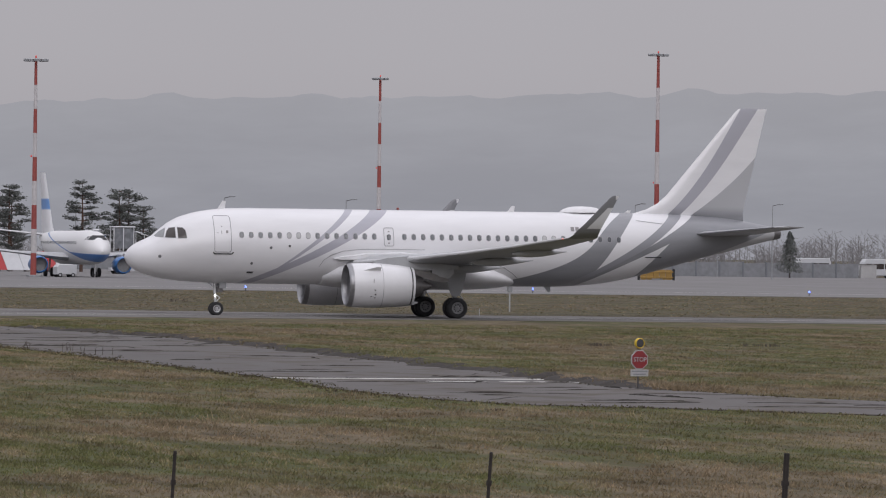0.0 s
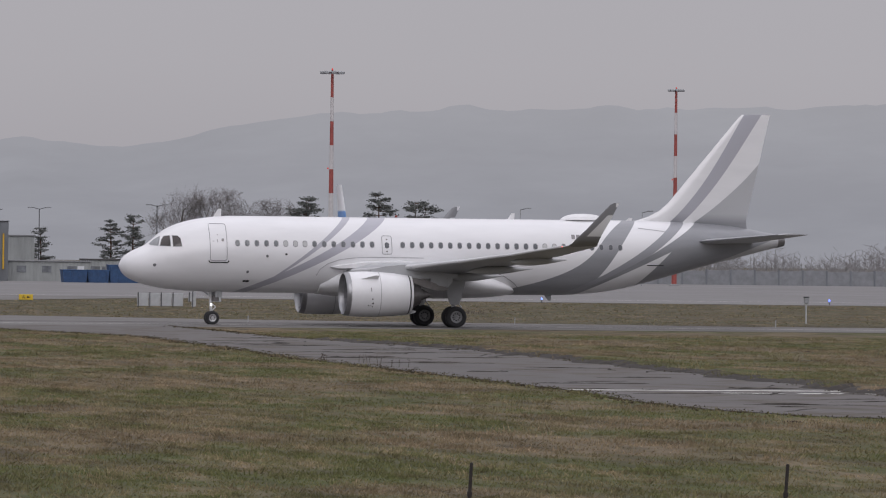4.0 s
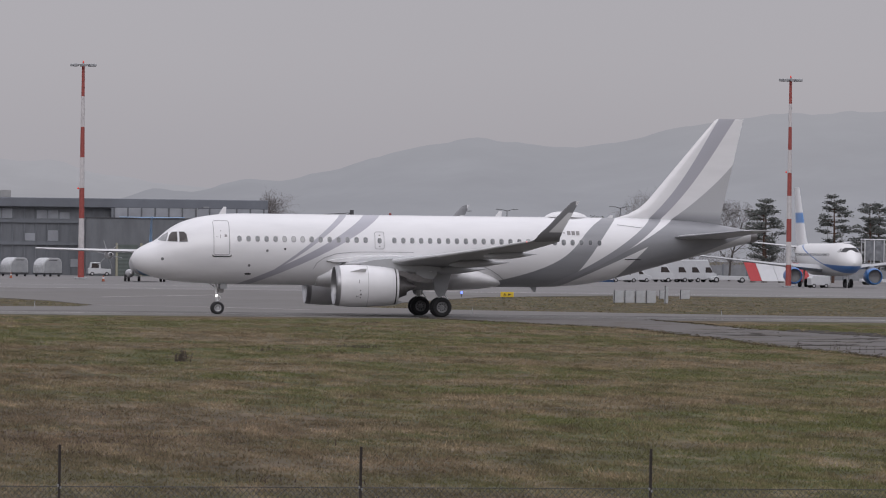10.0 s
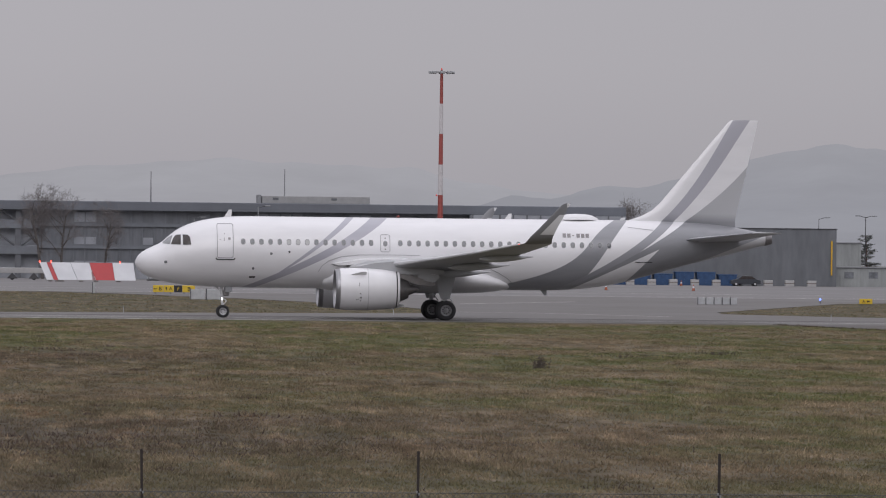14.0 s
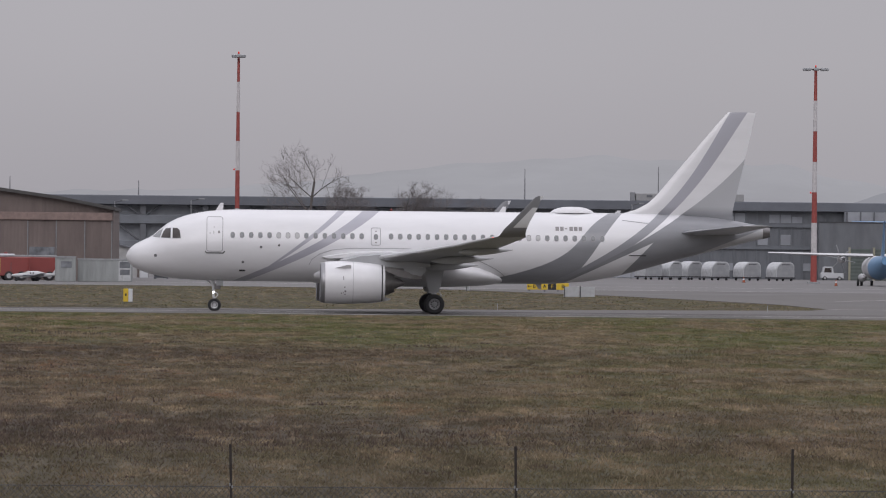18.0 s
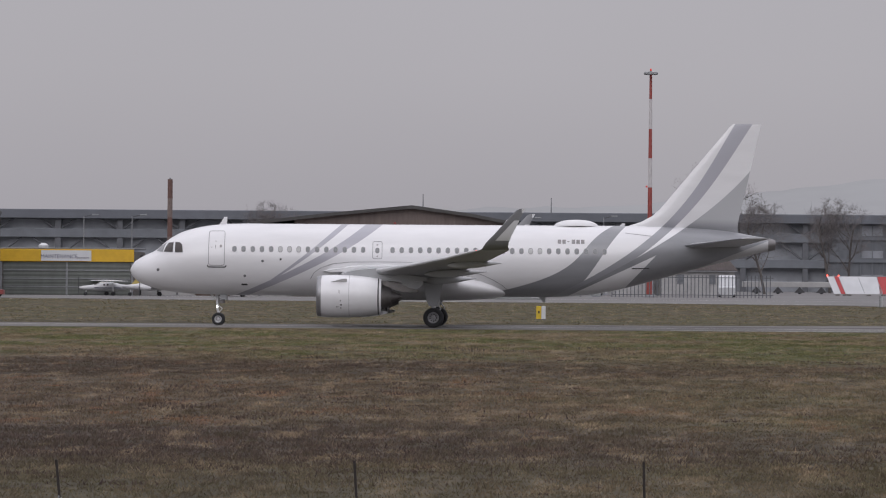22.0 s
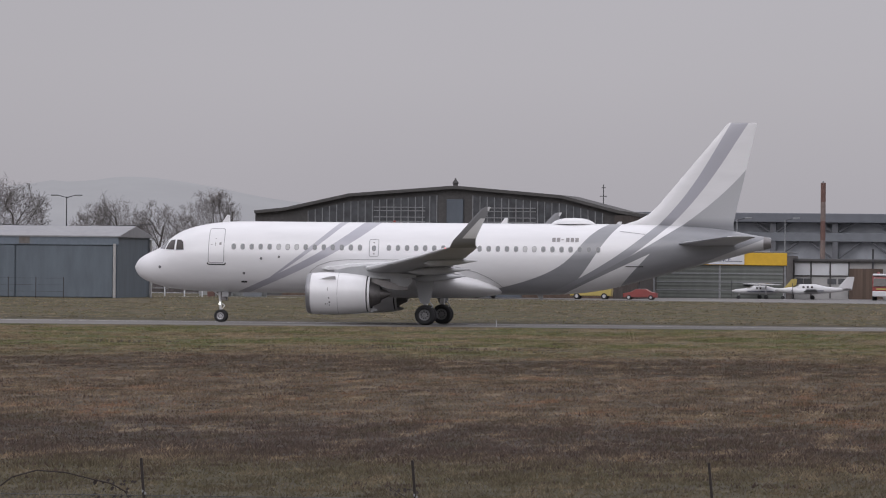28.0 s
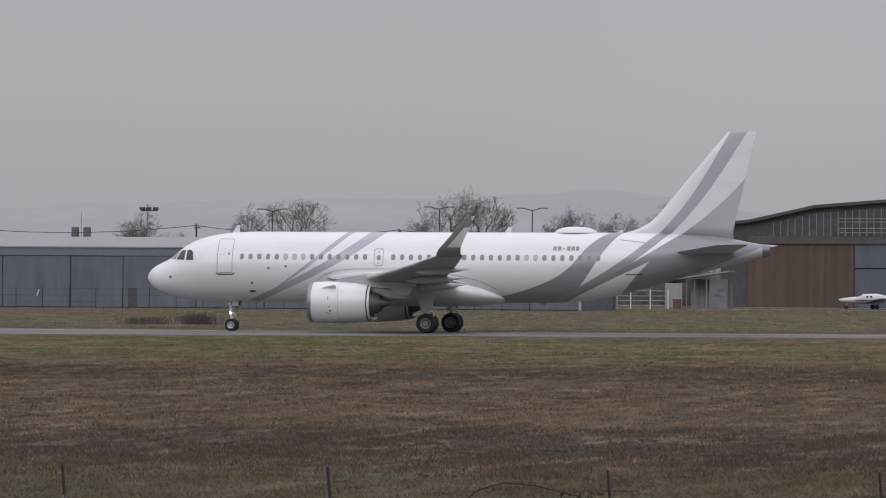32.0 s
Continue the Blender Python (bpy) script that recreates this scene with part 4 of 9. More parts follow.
# ---- distant hills ----
def hill_paint(name, haze, wood):
    m, nt, b = nodes_of(name)
    v = obj_vec(nt, (1, 1, 2.2))
    n = noise_node(nt, v, 0.006, 8, 0.62)
    c = mix_col(nt, ramp(nt, n, 0.35, 0.7), wood, tuple(k * 1.5 for k in wood))
    nt.links.new(c, b.inputs["Base Color"])
    b.inputs["Roughness"].default_value = 1.0
    b.inputs["Specular IOR Level"].default_value = 0.0
    fine = noise_node(nt, v, 0.02, 6, 0.6)
    # distance haze put into the emission, nearing sky colour towards the ridge
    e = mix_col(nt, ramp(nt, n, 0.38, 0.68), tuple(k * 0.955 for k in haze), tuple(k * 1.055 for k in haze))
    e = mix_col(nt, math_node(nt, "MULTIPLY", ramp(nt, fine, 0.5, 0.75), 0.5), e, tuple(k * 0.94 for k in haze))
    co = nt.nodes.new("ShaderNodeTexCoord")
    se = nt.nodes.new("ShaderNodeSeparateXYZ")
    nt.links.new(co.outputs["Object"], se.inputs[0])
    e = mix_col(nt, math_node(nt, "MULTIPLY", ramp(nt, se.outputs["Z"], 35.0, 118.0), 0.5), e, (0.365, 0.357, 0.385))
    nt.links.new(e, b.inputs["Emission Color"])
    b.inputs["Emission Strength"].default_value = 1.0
    return m


def hills(name, dist, ridge, mat, rough):
    az = np.linspace(ridge[0][0], ridge[-1][0], 500)
    h = np.interp(az, [p[0] for p in ridge], [p[1] for p in ridge])
    k = np.ones(9) / 9
    h = np.convolve(np.pad(h, 4, "edge"), k, "valid")
    vs, fs, rows = [], [], 7
    for i, (a, e) in enumerate(zip(np.radians(az), h)):
        top = dist * math.tan(radians(max(e, 0.05))) + 3.77 + rough * (noise.noise((a * 130, 0, dist)) + 0.22 * noise.noise((a * 900, 3, dist)) + 0.12 * noise.noise((a * 2600, 3, dist)))
        for j in range(rows):
            f = j / (rows - 1)
            d = dist - 900 * (1 - f) ** 1.2 * 0.5
            vs.append((d * math.sin(a), d * math.cos(a), -2 + (top + 2) * f ** 0.9))
    for i in range(len(az) - 1):
        for j in range(rows - 1):
            p = i * rows + j
            fs.append((p, p + rows, p + rows + 1, p + 1))
    ob = new(name, mesh_of(name, vs, fs, mat, True))
    return tagged(ob, "wooded hills fading in winter haze", "hills", kind="structure")


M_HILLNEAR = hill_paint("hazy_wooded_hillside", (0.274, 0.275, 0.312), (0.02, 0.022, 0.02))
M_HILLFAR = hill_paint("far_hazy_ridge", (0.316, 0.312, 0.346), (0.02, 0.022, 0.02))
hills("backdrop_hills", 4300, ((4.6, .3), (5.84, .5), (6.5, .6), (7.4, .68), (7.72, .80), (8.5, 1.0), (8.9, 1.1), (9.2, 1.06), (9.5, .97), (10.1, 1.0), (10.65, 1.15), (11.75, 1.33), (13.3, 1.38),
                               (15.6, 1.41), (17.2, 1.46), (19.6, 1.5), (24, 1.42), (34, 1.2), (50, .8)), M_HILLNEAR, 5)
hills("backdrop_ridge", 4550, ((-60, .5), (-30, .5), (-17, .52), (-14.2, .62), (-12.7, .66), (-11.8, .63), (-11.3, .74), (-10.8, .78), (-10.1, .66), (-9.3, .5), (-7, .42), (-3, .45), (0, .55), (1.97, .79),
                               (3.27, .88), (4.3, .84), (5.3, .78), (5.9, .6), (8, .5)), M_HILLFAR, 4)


# ---- grass: tufts over the field, one sheet of stuff a kind ----
def tuft_paint(name, cols):
    m, nt, b = nodes_of(name)
    g = nt.nodes.new("ShaderNodeNewGeometry")
    r = nt.nodes.new("ShaderNodeValToRGB")
    r.color_ramp.interpolation = "LINEAR"
    e = r.color_ramp.elements
    e[0].position, e[0].color = 0.0, (*cols[0], 1)
    e[1].position, e[1].color = 1.0, (*cols[-1], 1)
    for i, c in enumerate(cols[1:-1]):
        k = e.new((i + 1) / (len(cols) - 1))
        k.color = (*c, 1)
    nt.links.new(g.outputs["Random Per Island"], r.inputs[0])
    nt.links.new(r.outputs[0], b.inputs["Base Color"])
    b.inputs["Roughness"].default_value = 0.9
    b.inputs["Specular IOR Level"].default_value = 0.1
    let_through(nt, b)
    return m


def field_blades(name, tint):
    """Blades that take the field's own colour, each a little lighter or darker."""
    m, nt, b = nodes_of(name)
    g = nt.nodes.new("ShaderNodeNewGeometry")
    f = nt.nodes.new("ShaderNodeMapRange")
    f.inputs["To Min"].default_value, f.inputs["To Max"].default_value = 0.72, 1.34
    nt.links.new(g.outputs["Random Per Island"], f.inputs[0])
    # tint above 1 makes up in colour for shade on upright blades
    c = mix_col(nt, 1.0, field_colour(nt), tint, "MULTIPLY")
    v = nt.nodes.new("ShaderNodeVectorMath")
    v.operation = "SCALE"
    nt.links.new(c, v.inputs[0])
    nt.links.new(f.outputs[0], v.inputs["Scale"])
    nt.links.new(v.outputs[0], b.inputs["Base Color"])
    b.inputs["Roughness"].default_value = 0.9
    b.inputs["Specular IOR Level"].default_value = 0.1
    let_through(nt, b)
    return m


M_BLADE_GREEN = field_blades("olive_grass_blades", (1.78, 1.78, 1.58))
M_BLADE_STRAW = field_blades("straw_grass_blades", (1.95, 1.88, 1.85))
M_BLADE_VERGE = field_blades("verge_grass_blades", (2.15, 2.12, 2.0))
M_TUFT_HEATH = tuft_paint("brown_heath_stalks", ((0.066, 0.048, 0.046), (0.082, 0.06, 0.055), (0.10, 0.076, 0.065), (0.13, 0.10, 0.08)))
M_TUFT_CRACK = tuft_paint("dark_moss_and_dead_grass", ((0.055, 0.046, 0.034), (0.075, 0.062, 0.044), (0.11, 0.088, 0.06), (0.085, 0.085, 0.045)))


def inside_shape(x, y, pts):
    hit = np.zeros(len(x), dtype=bool)
    for (xa, ya), (xb, yb) in zip(pts, pts[1:] + pts[:1]):
        hit ^= ((ya > y) != (yb > y)) & (x < (xb - xa) * (y - ya) / (yb - ya + 1e-9) + xa)
    return hit


def on_pavement(x, y):
    return inside_shape(x, y, ROAD) | inside_shape(x, y, LINK_WEST + LINK_EAST) | inside_shape(x, y, TAXIWAY)


def tufts(name, n, seed, d0, d1, keep, mat, hgt, wid, blades, label, lean=0.9, lone=None):
    """Clumps of upright, leaning blades scattered on the ground between two distances."""
    rng = np.random.default_rng(seed)
    d = (rng.uniform(0, 1, n) * (d1 ** 0.6 - d0 ** 0.6) + d0 ** 0.6) ** (1 / 0.6)
    a = rng.uniform(radians(-17.5), radians(21.5), n)
    x, y = d * np.sin(a), d * np.cos(a)
    ok = keep(x, y, rng) & ~on_pavement(x, y)
    x, y = x[ok], y[ok]
    if lone is not None:
        x, y = lone
    m = len(x)
    k = blades
    bx = np.repeat(x, k) + rng.normal(0, 0.10, m * k)
    by = np.repeat(y, k) + rng.normal(0, 0.10, m * k)
    h = np.repeat(hgt * rng.uniform(0.5, 1.5, m), k) * rng.uniform(0.6, 1.2, m * k)
    w = wid * rng.uniform(0.6, 1.4, m * k) * (0.6 + 0.4 * np.repeat(np.hypot(x, y), k) / 120)
    lx, ly = rng.normal(0, lean, m * k) * h, rng.normal(0, lean, m * k) * h
    v = np.empty((m * k, 3, 3))
    v[:, 0] = np.stack([bx - w, by, np.full(m * k, -0.01)], 1)
    v[:, 1] = np.stack([bx + w, by, np.full(m * k, -0.01)], 1)
    v[:, 2] = np.stack([bx + lx, by + ly, h], 1)
    me = bpy.data.meshes.new(name)
    me.vertices.add(m * k * 3)
    me.vertices.foreach_set("co", v.ravel())
    me.loops.add(m * k * 3)
    me.loops.foreach_set("vertex_index", np.arange(m * k * 3))
    me.polygons.add(m * k)
    me.polygons.foreach_set("loop_start", np.arange(m * k) * 3)
    me.polygons.foreach_set("loop_total", np.full(m * k, 3))
    me.update(calc_edges=True)
    me.materials.append(mat)
    return tagged(new(name, me), label, "grass", kind="stuff")


def field_noise(x, y, sx, sy, seed):
    """Smooth value noise on the plan, from 0 to 1."""
    rng = np.random.default_rng(seed)
    g = rng.uniform(0, 1, (64, 64))
    u, w = x / sx + 17.3, y / sy + 5.1
    i, j = np.floor(u).astype(int), np.floor(w).astype(int)
    fu, fw = u - i, w - j
    fu, fw = fu * fu * (3 - 2 * fu), fw * fw * (3 - 2 * fw)
    at = lambda p, q: g[p % 64, q % 64]
    return (at(i, j) * (1 - fu) + at(i + 1, j) * fu) * (1 - fw) + (at(i, j + 1) * (1 - fu) + at(i + 1, j + 1) * fu) * fw


def heathy(x, y):
    """How heathy the field is: bare heath to the west, mown grass to the east and along the taxiway."""
    return np.clip((18 - x) / 34, 0, 1) * np.clip((300 - y) / 60, 0, 1) * np.where(y < 103, 0.35, 1.0)


tufts("green_grass", 330000, 5, 84, 345, lambda x, y, r: r.uniform(0, 1, len(x)) < 0.25 + 0.75 * field_noise(x, y, 5, 9, 1), M_BLADE_GREEN, 0.038, 0.014, 3, "short olive green winter grass")
tufts("straw_grass", 260000, 6, 84, 345, lambda x, y, r: r.uniform(0, 1, len(x)) < 0.1 + 0.9 * field_noise(x, y, 4, 8, 2) ** 1.5, M_BLADE_STRAW, 0.052, 0.012, 3, "dry straw-coloured grass tufts")
tufts("heath", 150000, 7, 84, 260, lambda x, y, r: r.uniform(0, 1, len(x)) < heathy(x, y) * (0.03 + 0.6 * np.clip(field_noise(x, y, 6, 14, 3) - 0.5, 0, 1) + 1.0 * np.exp(-((y - 119 - 0.06 * x) / 6.5) ** 2)), M_TUFT_HEATH, 0.085, 0.009, 3, "dark brown dead heath stalks", 0.8)
tufts("verge_grass", 80000, 8, 372, 600, lambda x, y, r: (r.uniform(0, 1, len(x)) < 0.2 + 0.8 * field_noise(x, y, 12, 12, 4)) & (y < np.interp(x, [-110, -85, -41, 0, 22, 104, 160], [620, 606, 584, 584, 568, 558, 546])), M_BLADE_VERGE, 0.05, 0.03, 2, "rough straw grass beyond the taxiway", 1.2)


tufts("tussocks", 50000, 11, 84, 340, lambda x, y, r: r.uniform(0, 1, len(x)) < field_noise(x, y, 3, 6, 12) ** 2.2, M_BLADE_STRAW, 0.10, 0.011, 9, "coarse dry grass tussocks", 0.8)


def clumps(name, n, seed, mat, hgt, label, keep):
    """Mounded clumps of dry grass, each a metre or so wide, tallest in its middle."""
    rng = np.random.default_rng(seed)
    d = (rng.uniform(0, 1, n) * (330 ** 0.7 - 100 ** 0.7) + 100 ** 0.7) ** (1 / 0.7)
    a = rng.uniform(radians(-17.5), radians(21.5), n)
    x, y = d * np.sin(a), d * np.cos(a)
    ok = keep(x, y, rng)
    x, y = x[ok], y[ok]
    size = rng.lognormal(-0.75, 0.5, len(x))
    k = 26
    m = len(x) * k
    ox, oy = rng.normal(0, 0.5, m), rng.normal(0, 0.5, m)
    cx, cy = np.repeat(x, k) + ox * np.repeat(size, k), np.repeat(y, k) + oy * np.repeat(size, k)
    ok = ~on_pavement(cx, cy)
    cx, cy = cx[ok], cy[ok]
    h = (hgt * np.repeat(np.minimum(size, 1.4), k) * np.exp(-(ox ** 2 + oy ** 2)) * rng.uniform(0.5, 1.2, m))[ok] + 0.02
    m = len(cx)
    w = rng.uniform(0.012, 0.03, m)
    lx, ly = rng.normal(0, 0.6, m) * h, rng.normal(0, 0.6, m) * h
    v = np.empty((m, 3, 3))
    v[:, 0] = np.stack([cx - w, cy, np.full(m, -0.01)], 1)
    v[:, 1] = np.stack([cx + w, cy, np.full(m, -0.01)], 1)
    v[:, 2] = np.stack([cx + lx, cy + ly, h], 1)
    me = mesh_of(name, v.reshape(-1, 3).tolist(), np.arange(m * 3).reshape(-1, 3).tolist(), mat)
    return tagged(new(name, me), label, "grass", kind="stuff")


clumps("grass_clumps", 15000, 51, M_BLADE_STRAW, 0.13, "mounded clumps of pale dry grass", lambda x, y, r: r.uniform(0, 1, len(x)) < 0.12 + 0.88 * field_noise(x, y, 7, 22, 15) ** 1.6)
clumps("dark_clumps", 7000, 52, M_TUFT_HEATH, 0.10, "dark withered bracken and dock clumps", lambda x, y, r: r.uniform(0, 1, len(x)) < (0.012 + 0.9 * heathy(x, y)) * (0.1 + 0.9 * field_noise(x, y, 5, 16, 17) ** 2))


def crack_lips():
    """Low dark lips of broken asphalt and moss along the road's cracks."""
    rng = np.random.default_rng(31)
    g = Geo()
    for _ in range(150):
        x, y, a = rng.uniform(49, 64), rng.uniform(172, 312), rng.choice((0.06, 0.12, 1.3)) + rng.normal(0, 0.16)
        n = int(rng.uniform(10, 48))
        wob = np.cumsum(rng.normal(0, 0.05, n))
        xs, ys = x + np.cumsum(np.cos(a + wob) * 0.1), y + np.cumsum(np.sin(a + wob) * 0.1)
        if not inside_shape(xs, ys, ROAD).all():
            continue
        hs = np.convolve(rng.uniform(0, 1, n + 4), np.ones(5) / 5, "valid") ** 1.5 * rng.uniform(0.03, 0.085) * np.sin(np.linspace(0.15, 2.99, n)) ** 0.6
        vs = [p for i in range(n) for p in ((xs[i], ys[i], .02), (xs[i], ys[i] + .015, .025 + hs[i]), (xs[i], ys[i] + .06, .02))]
        g.add(vs, [q for i in range(n - 1) for q in ((3 * i, 3 * i + 3, 3 * i + 4, 3 * i + 1), (3 * i + 1, 3 * i + 4, 3 * i + 5, 3 * i + 2))])
    tagged(new("road_cracks", g.mesh("road_cracks", M_CRACK)), "dark broken crack edges in old asphalt", "cracks", kind="stuff")


M_CRACK = surface("mossy_crack_edge", (0.045, 0.040, 0.035), 0.95, grain=9, vary=0.4, relief=0.2)
crack_lips()


def crack_growth():
    """Moss and dead grass along the road's ragged edges."""
    rng = np.random.default_rng(33)
    xs, ys = [], []
    for (xa, ya), (xb, yb) in zip(ROAD[:-1], ROAD[1:]):
        n = int(math.hypot(xb - xa, yb - ya) * 7)
        f = rng.uniform(0, 1, n)
        xs.append(xa + (xb - xa) * f + rng.normal(0, 0.3, n))
        ys.append(ya + (yb - ya) * f + rng.normal(0, 0.3, n))
    return np.concatenate(xs), np.concatenate(ys)


tufts("crack_growth", 10, 9, 84, 345, lambda x, y, r: x < -1e6, M_TUFT_CRACK, 0.05, 0.035, 3, "dark moss and dead grass in road cracks", 0.9, crack_growth())


def turf_bank():
    """The ragged turf edge that stands over the far side of the old road, its cut face bare soil."""
    rng = np.random.default_rng(41)
    line = np.array([(58.9, 191), (58.4, 197), (59.4, 206), (60.4, 214), (61.5, 229), (62.7, 246), (64.0, 262), (65.2, 279), (64.6, 297), (64.1, 309)])
    seg = np.concatenate([[0], np.cumsum(np.hypot(*np.diff(line, axis=0).T))])
    t = np.arange(0, seg[-1], 0.35)
    px, py = np.interp(t, seg, line[:, 0]), np.interp(t, seg, line[:, 1])
    wob = np.convolve(rng.normal(0, 1, len(t) + 8), np.ones(9) / 9, "valid") * 0.9
    high = 0.12 + 0.05 * np.abs(np.convolve(rng.normal(0, 1, len(t) + 4), np.ones(5) / 5, "valid")) * 2
    vs, fs = [], []
    for i in range(len(t)):
        x, y, h = px[i] + wob[i], py[i], high[i] * min(1, i / 12, (len(t) - 1 - i) / 12)
        vs += [(x - .35, y, .0), (x - .12, y, h * .55), (x + .15 + rng.uniform(0, .2), y, h), (x + 1.1, y, h * .85), (x + 3.4, y, -.01)]
    for i in range(len(t) - 1):
        for j in range(4):
            p = i * 5 + j
            fs.append((p, p + 1, p + 6, p + 5))
    g = Geo().add(vs, [q for k, q in enumerate(fs) if k % 4 < 2], True)
    turf = Geo().add([(x, y, z + .004) for x, y, z in vs], [q for k, q in enumerate(fs) if k % 4 > 1], True)
    tagged(new("turf_edge", turf.mesh("turf_edge", M_GRASS)), "turf rising to the old road's edge", "bank", kind="structure")
    soil = surface("dark_bare_soil_and_roots", (0.032, 0.026, 0.021), 0.95, grain=6, vary=0.5, stain=1.2, stain_amt=0.5, relief=0.4)
    tagged(new("turf_bank", g.mesh("turf_bank", soil)), "ragged dark soil bank along the old road", "bank", kind="structure")
    # tufts that hang over the cut edge
    k = 5200
    f = rng.uniform(0, seg[-1], k)
    off = np.abs(rng.normal(0, 1.0, k))
    return np.interp(f, seg, line[:, 0]) + np.interp(f, t, wob) + 0.12 + off, np.interp(f, seg, line[:, 1]) + rng.normal(0, .3, k)


tufts("bank_grass", 10, 19, 84, 345, lambda x, y, r: x < -1e6, M_BLADE_STRAW, 0.15, 0.02, 5, "dry grass over the soil bank", 0.8, turf_bank())


# ---- light masts ----
M_MASTRED = surface("weathered_red_mast_paint", (0.30, 0.065, 0.055), 0.6, grain=3, vary=0.2)
M_MASTWHITE = surface("weathered_white_mast_paint", (0.52, 0.50, 0.50), 0.6, grain=3, vary=0.12)
M_OBST = glow("red_obstruction_light", (0.6, 0.04, 0.03), 0.22)
M_DARKMETAL = surface("dark_grey_metal", (0.07, 0.07, 0.075), 0.5, 0.3, grain=5)
M_GREYMETAL = surface("galvanised_grey_metal", (0.33, 0.34, 0.35), 0.45, 0.5, grain=5)
M_LAMPGLASS = surface("lamp_glass", (0.25, 0.26, 0.27), 0.1, grain=5, relief=0)


def mast(x, y, h, r, bands, turn, mid, wide=1.15, cuts=None):
    ob = thing("light_mast", "tall red and white banded apron light mast", "light mast", pose(x, y, 0, 0, 0, turn), "apron light masts")
    for k in range(bands):
        z0, z1 = cuts[k:k + 2] if cuts else (h * k / bands, h * (k + 1) / bands)
        ra, rb = r * (1 - .55 * z0 / h), r * (1 - .55 * z1 / h)
        part("band", Geo().tube((0, 0, z0), (0, 0, z1), ra, rb, 14, cap=(k == bands - 1)), M_MASTRED if k % 2 == 0 else M_MASTWHITE, ob)
    hd = Geo().tube((0, 0, h), (0, 0, h + .35), .12, .12, 8)
    for a in np.linspace(0, 2 * math.pi, 9)[:-1]:
        hd.tube((0, 0, h + .12), (wide * .9 * math.cos(a), .8 * math.sin(a), h + .12), .05, n=5)
    part("head_frame", hd, M_DARKMETAL, ob)
    for a in np.linspace(0, 2 * math.pi, 9)[:-1]:
        cx, cy = wide * math.cos(a), .85 * math.sin(a)
        part("floodlight", Geo().box((cx - .3, cy - .22, h - .08), (cx + .3, cy + .22, h + .26), .06), M_GREYMETAL, ob)
    part("obstruction_light", Geo().revolve_z([(h + .35, .09), (h + .5, .1), (h + .6, .06), (h + .64, .01)], 0, 0, 10), M_OBST, ob)
    part("obstruction_light", Geo().revolve_z([(mid, .1), (mid + .16, .1), (mid + .22, .02)], -r - .06, 0, 8), M_OBST, ob)
    part("foot_plate", Geo().box((-r - .35, -r - .35, 0), (r + .35, r + .35, .25), .04), M_GREYMETAL, ob)
    return ob


mast(155.0, 738, 25.2, .36, 9, 0, 14.0)
mast(250.6, 940, 29.6, .40, 9, 0, 16.0, 1.0)
mast(261.4, 834, 30.6, .42, 7, 0, 13.2)
mast(69.7, 750, 26.0, .40, 7, 0, 11.0, 1.3)
mast(-0.45, 698, 25.2, .33, 7, 0, 12.4, .5, (0, 4.05, 8.1, 12.4, 15.7, 19.0, 22.4, 25.2))


# ---- buildings ----
def sheet_metal(name, col, pitch, axis=0, rough=0.55, stain=0.3):
    """Ribbed or boarded cladding: upright ribs at the given pitch in metres."""
    m, nt, b = nodes_of(name)
    co = nt.nodes.new("ShaderNodeTexCoord")
    se = nt.nodes.new("ShaderNodeSeparateXYZ")
    nt.links.new(co.outputs["Object"], se.inputs[0])
    rib = math_node(nt, "PINGPONG", se.outputs[axis], pitch / 2)
    rib = math_node(nt, "DIVIDE", rib, pitch / 2, True)
    board = nt.nodes.new("ShaderNodeTexWhiteNoise")
    board.noise_dimensions = "1D"
    nt.links.new(math_node(nt, "FLOOR", math_node(nt, "DIVIDE", se.outputs[axis], pitch)), board.inputs["W"])
    v = obj_vec(nt, (1, 1, 0.25))
    wear = noise_node(nt, v, 0.9, 6, 0.6)
    c = mix_col(nt, ramp(nt, wear, 0.3, 0.75), tuple(k * 0.78 for k in col), tuple(k * 1.15 for k in col))
    c = mix_col(nt, math_node(nt, "MULTIPLY", board.outputs[0], stain), c, tuple(k * 0.5 for k in col))
    nt.links.new(c, b.inputs["Base Color"])
    b.inputs["Roughness"].default_value = rough
    bump(nt, b, rib, 0.5, 0.05)
    return m


M_BLUECLAD = sheet_metal("blue_grey_sheet_cladding", (0.115, 0.14, 0.165), 0.6, stain=0.15)
M_BLUEFASCIA = surface("blue_grey_fascia", (0.135, 0.165, 0.20), 0.5, grain=3, vary=0.1, stain=0.2, stain_amt=0.2)
M_PALEROOF = surface("pale_weathered_roof_sheet", (0.27, 0.27, 0.28), 0.6, grain=2, vary=0.12, stain=0.3, stain_amt=0.25)
M_HANGDARK = surface("grimy_dark_hangar_wall", (0.08, 0.077, 0.077), 0.8, grain=3, vary=0.25, stain=0.4, stain_amt=0.4)
M_HANGROOF = surface("dark_bitumen_roof", (0.075, 0.072, 0.07), 0.8, grain=2, vary=0.2)
M_CONCRETE = surface("stained_grey_concrete", (0.15, 0.138, 0.128), 0.85, grain=3, vary=0.2, stain=0.6, stain_amt=0.5)
M_GLASSDARK = surface("dusty_dark_glazing", (0.185, 0.195, 0.21), 0.2, grain=1.2, vary=0.45, stain=0.25, stain_amt=0.3, relief=0.02)
M_HANGBEAM = surface("sooty_concrete_beam", (0.095, 0.086, 0.082), 0.85, grain=3, vary=0.25, stain=0.6, stain_amt=0.4)
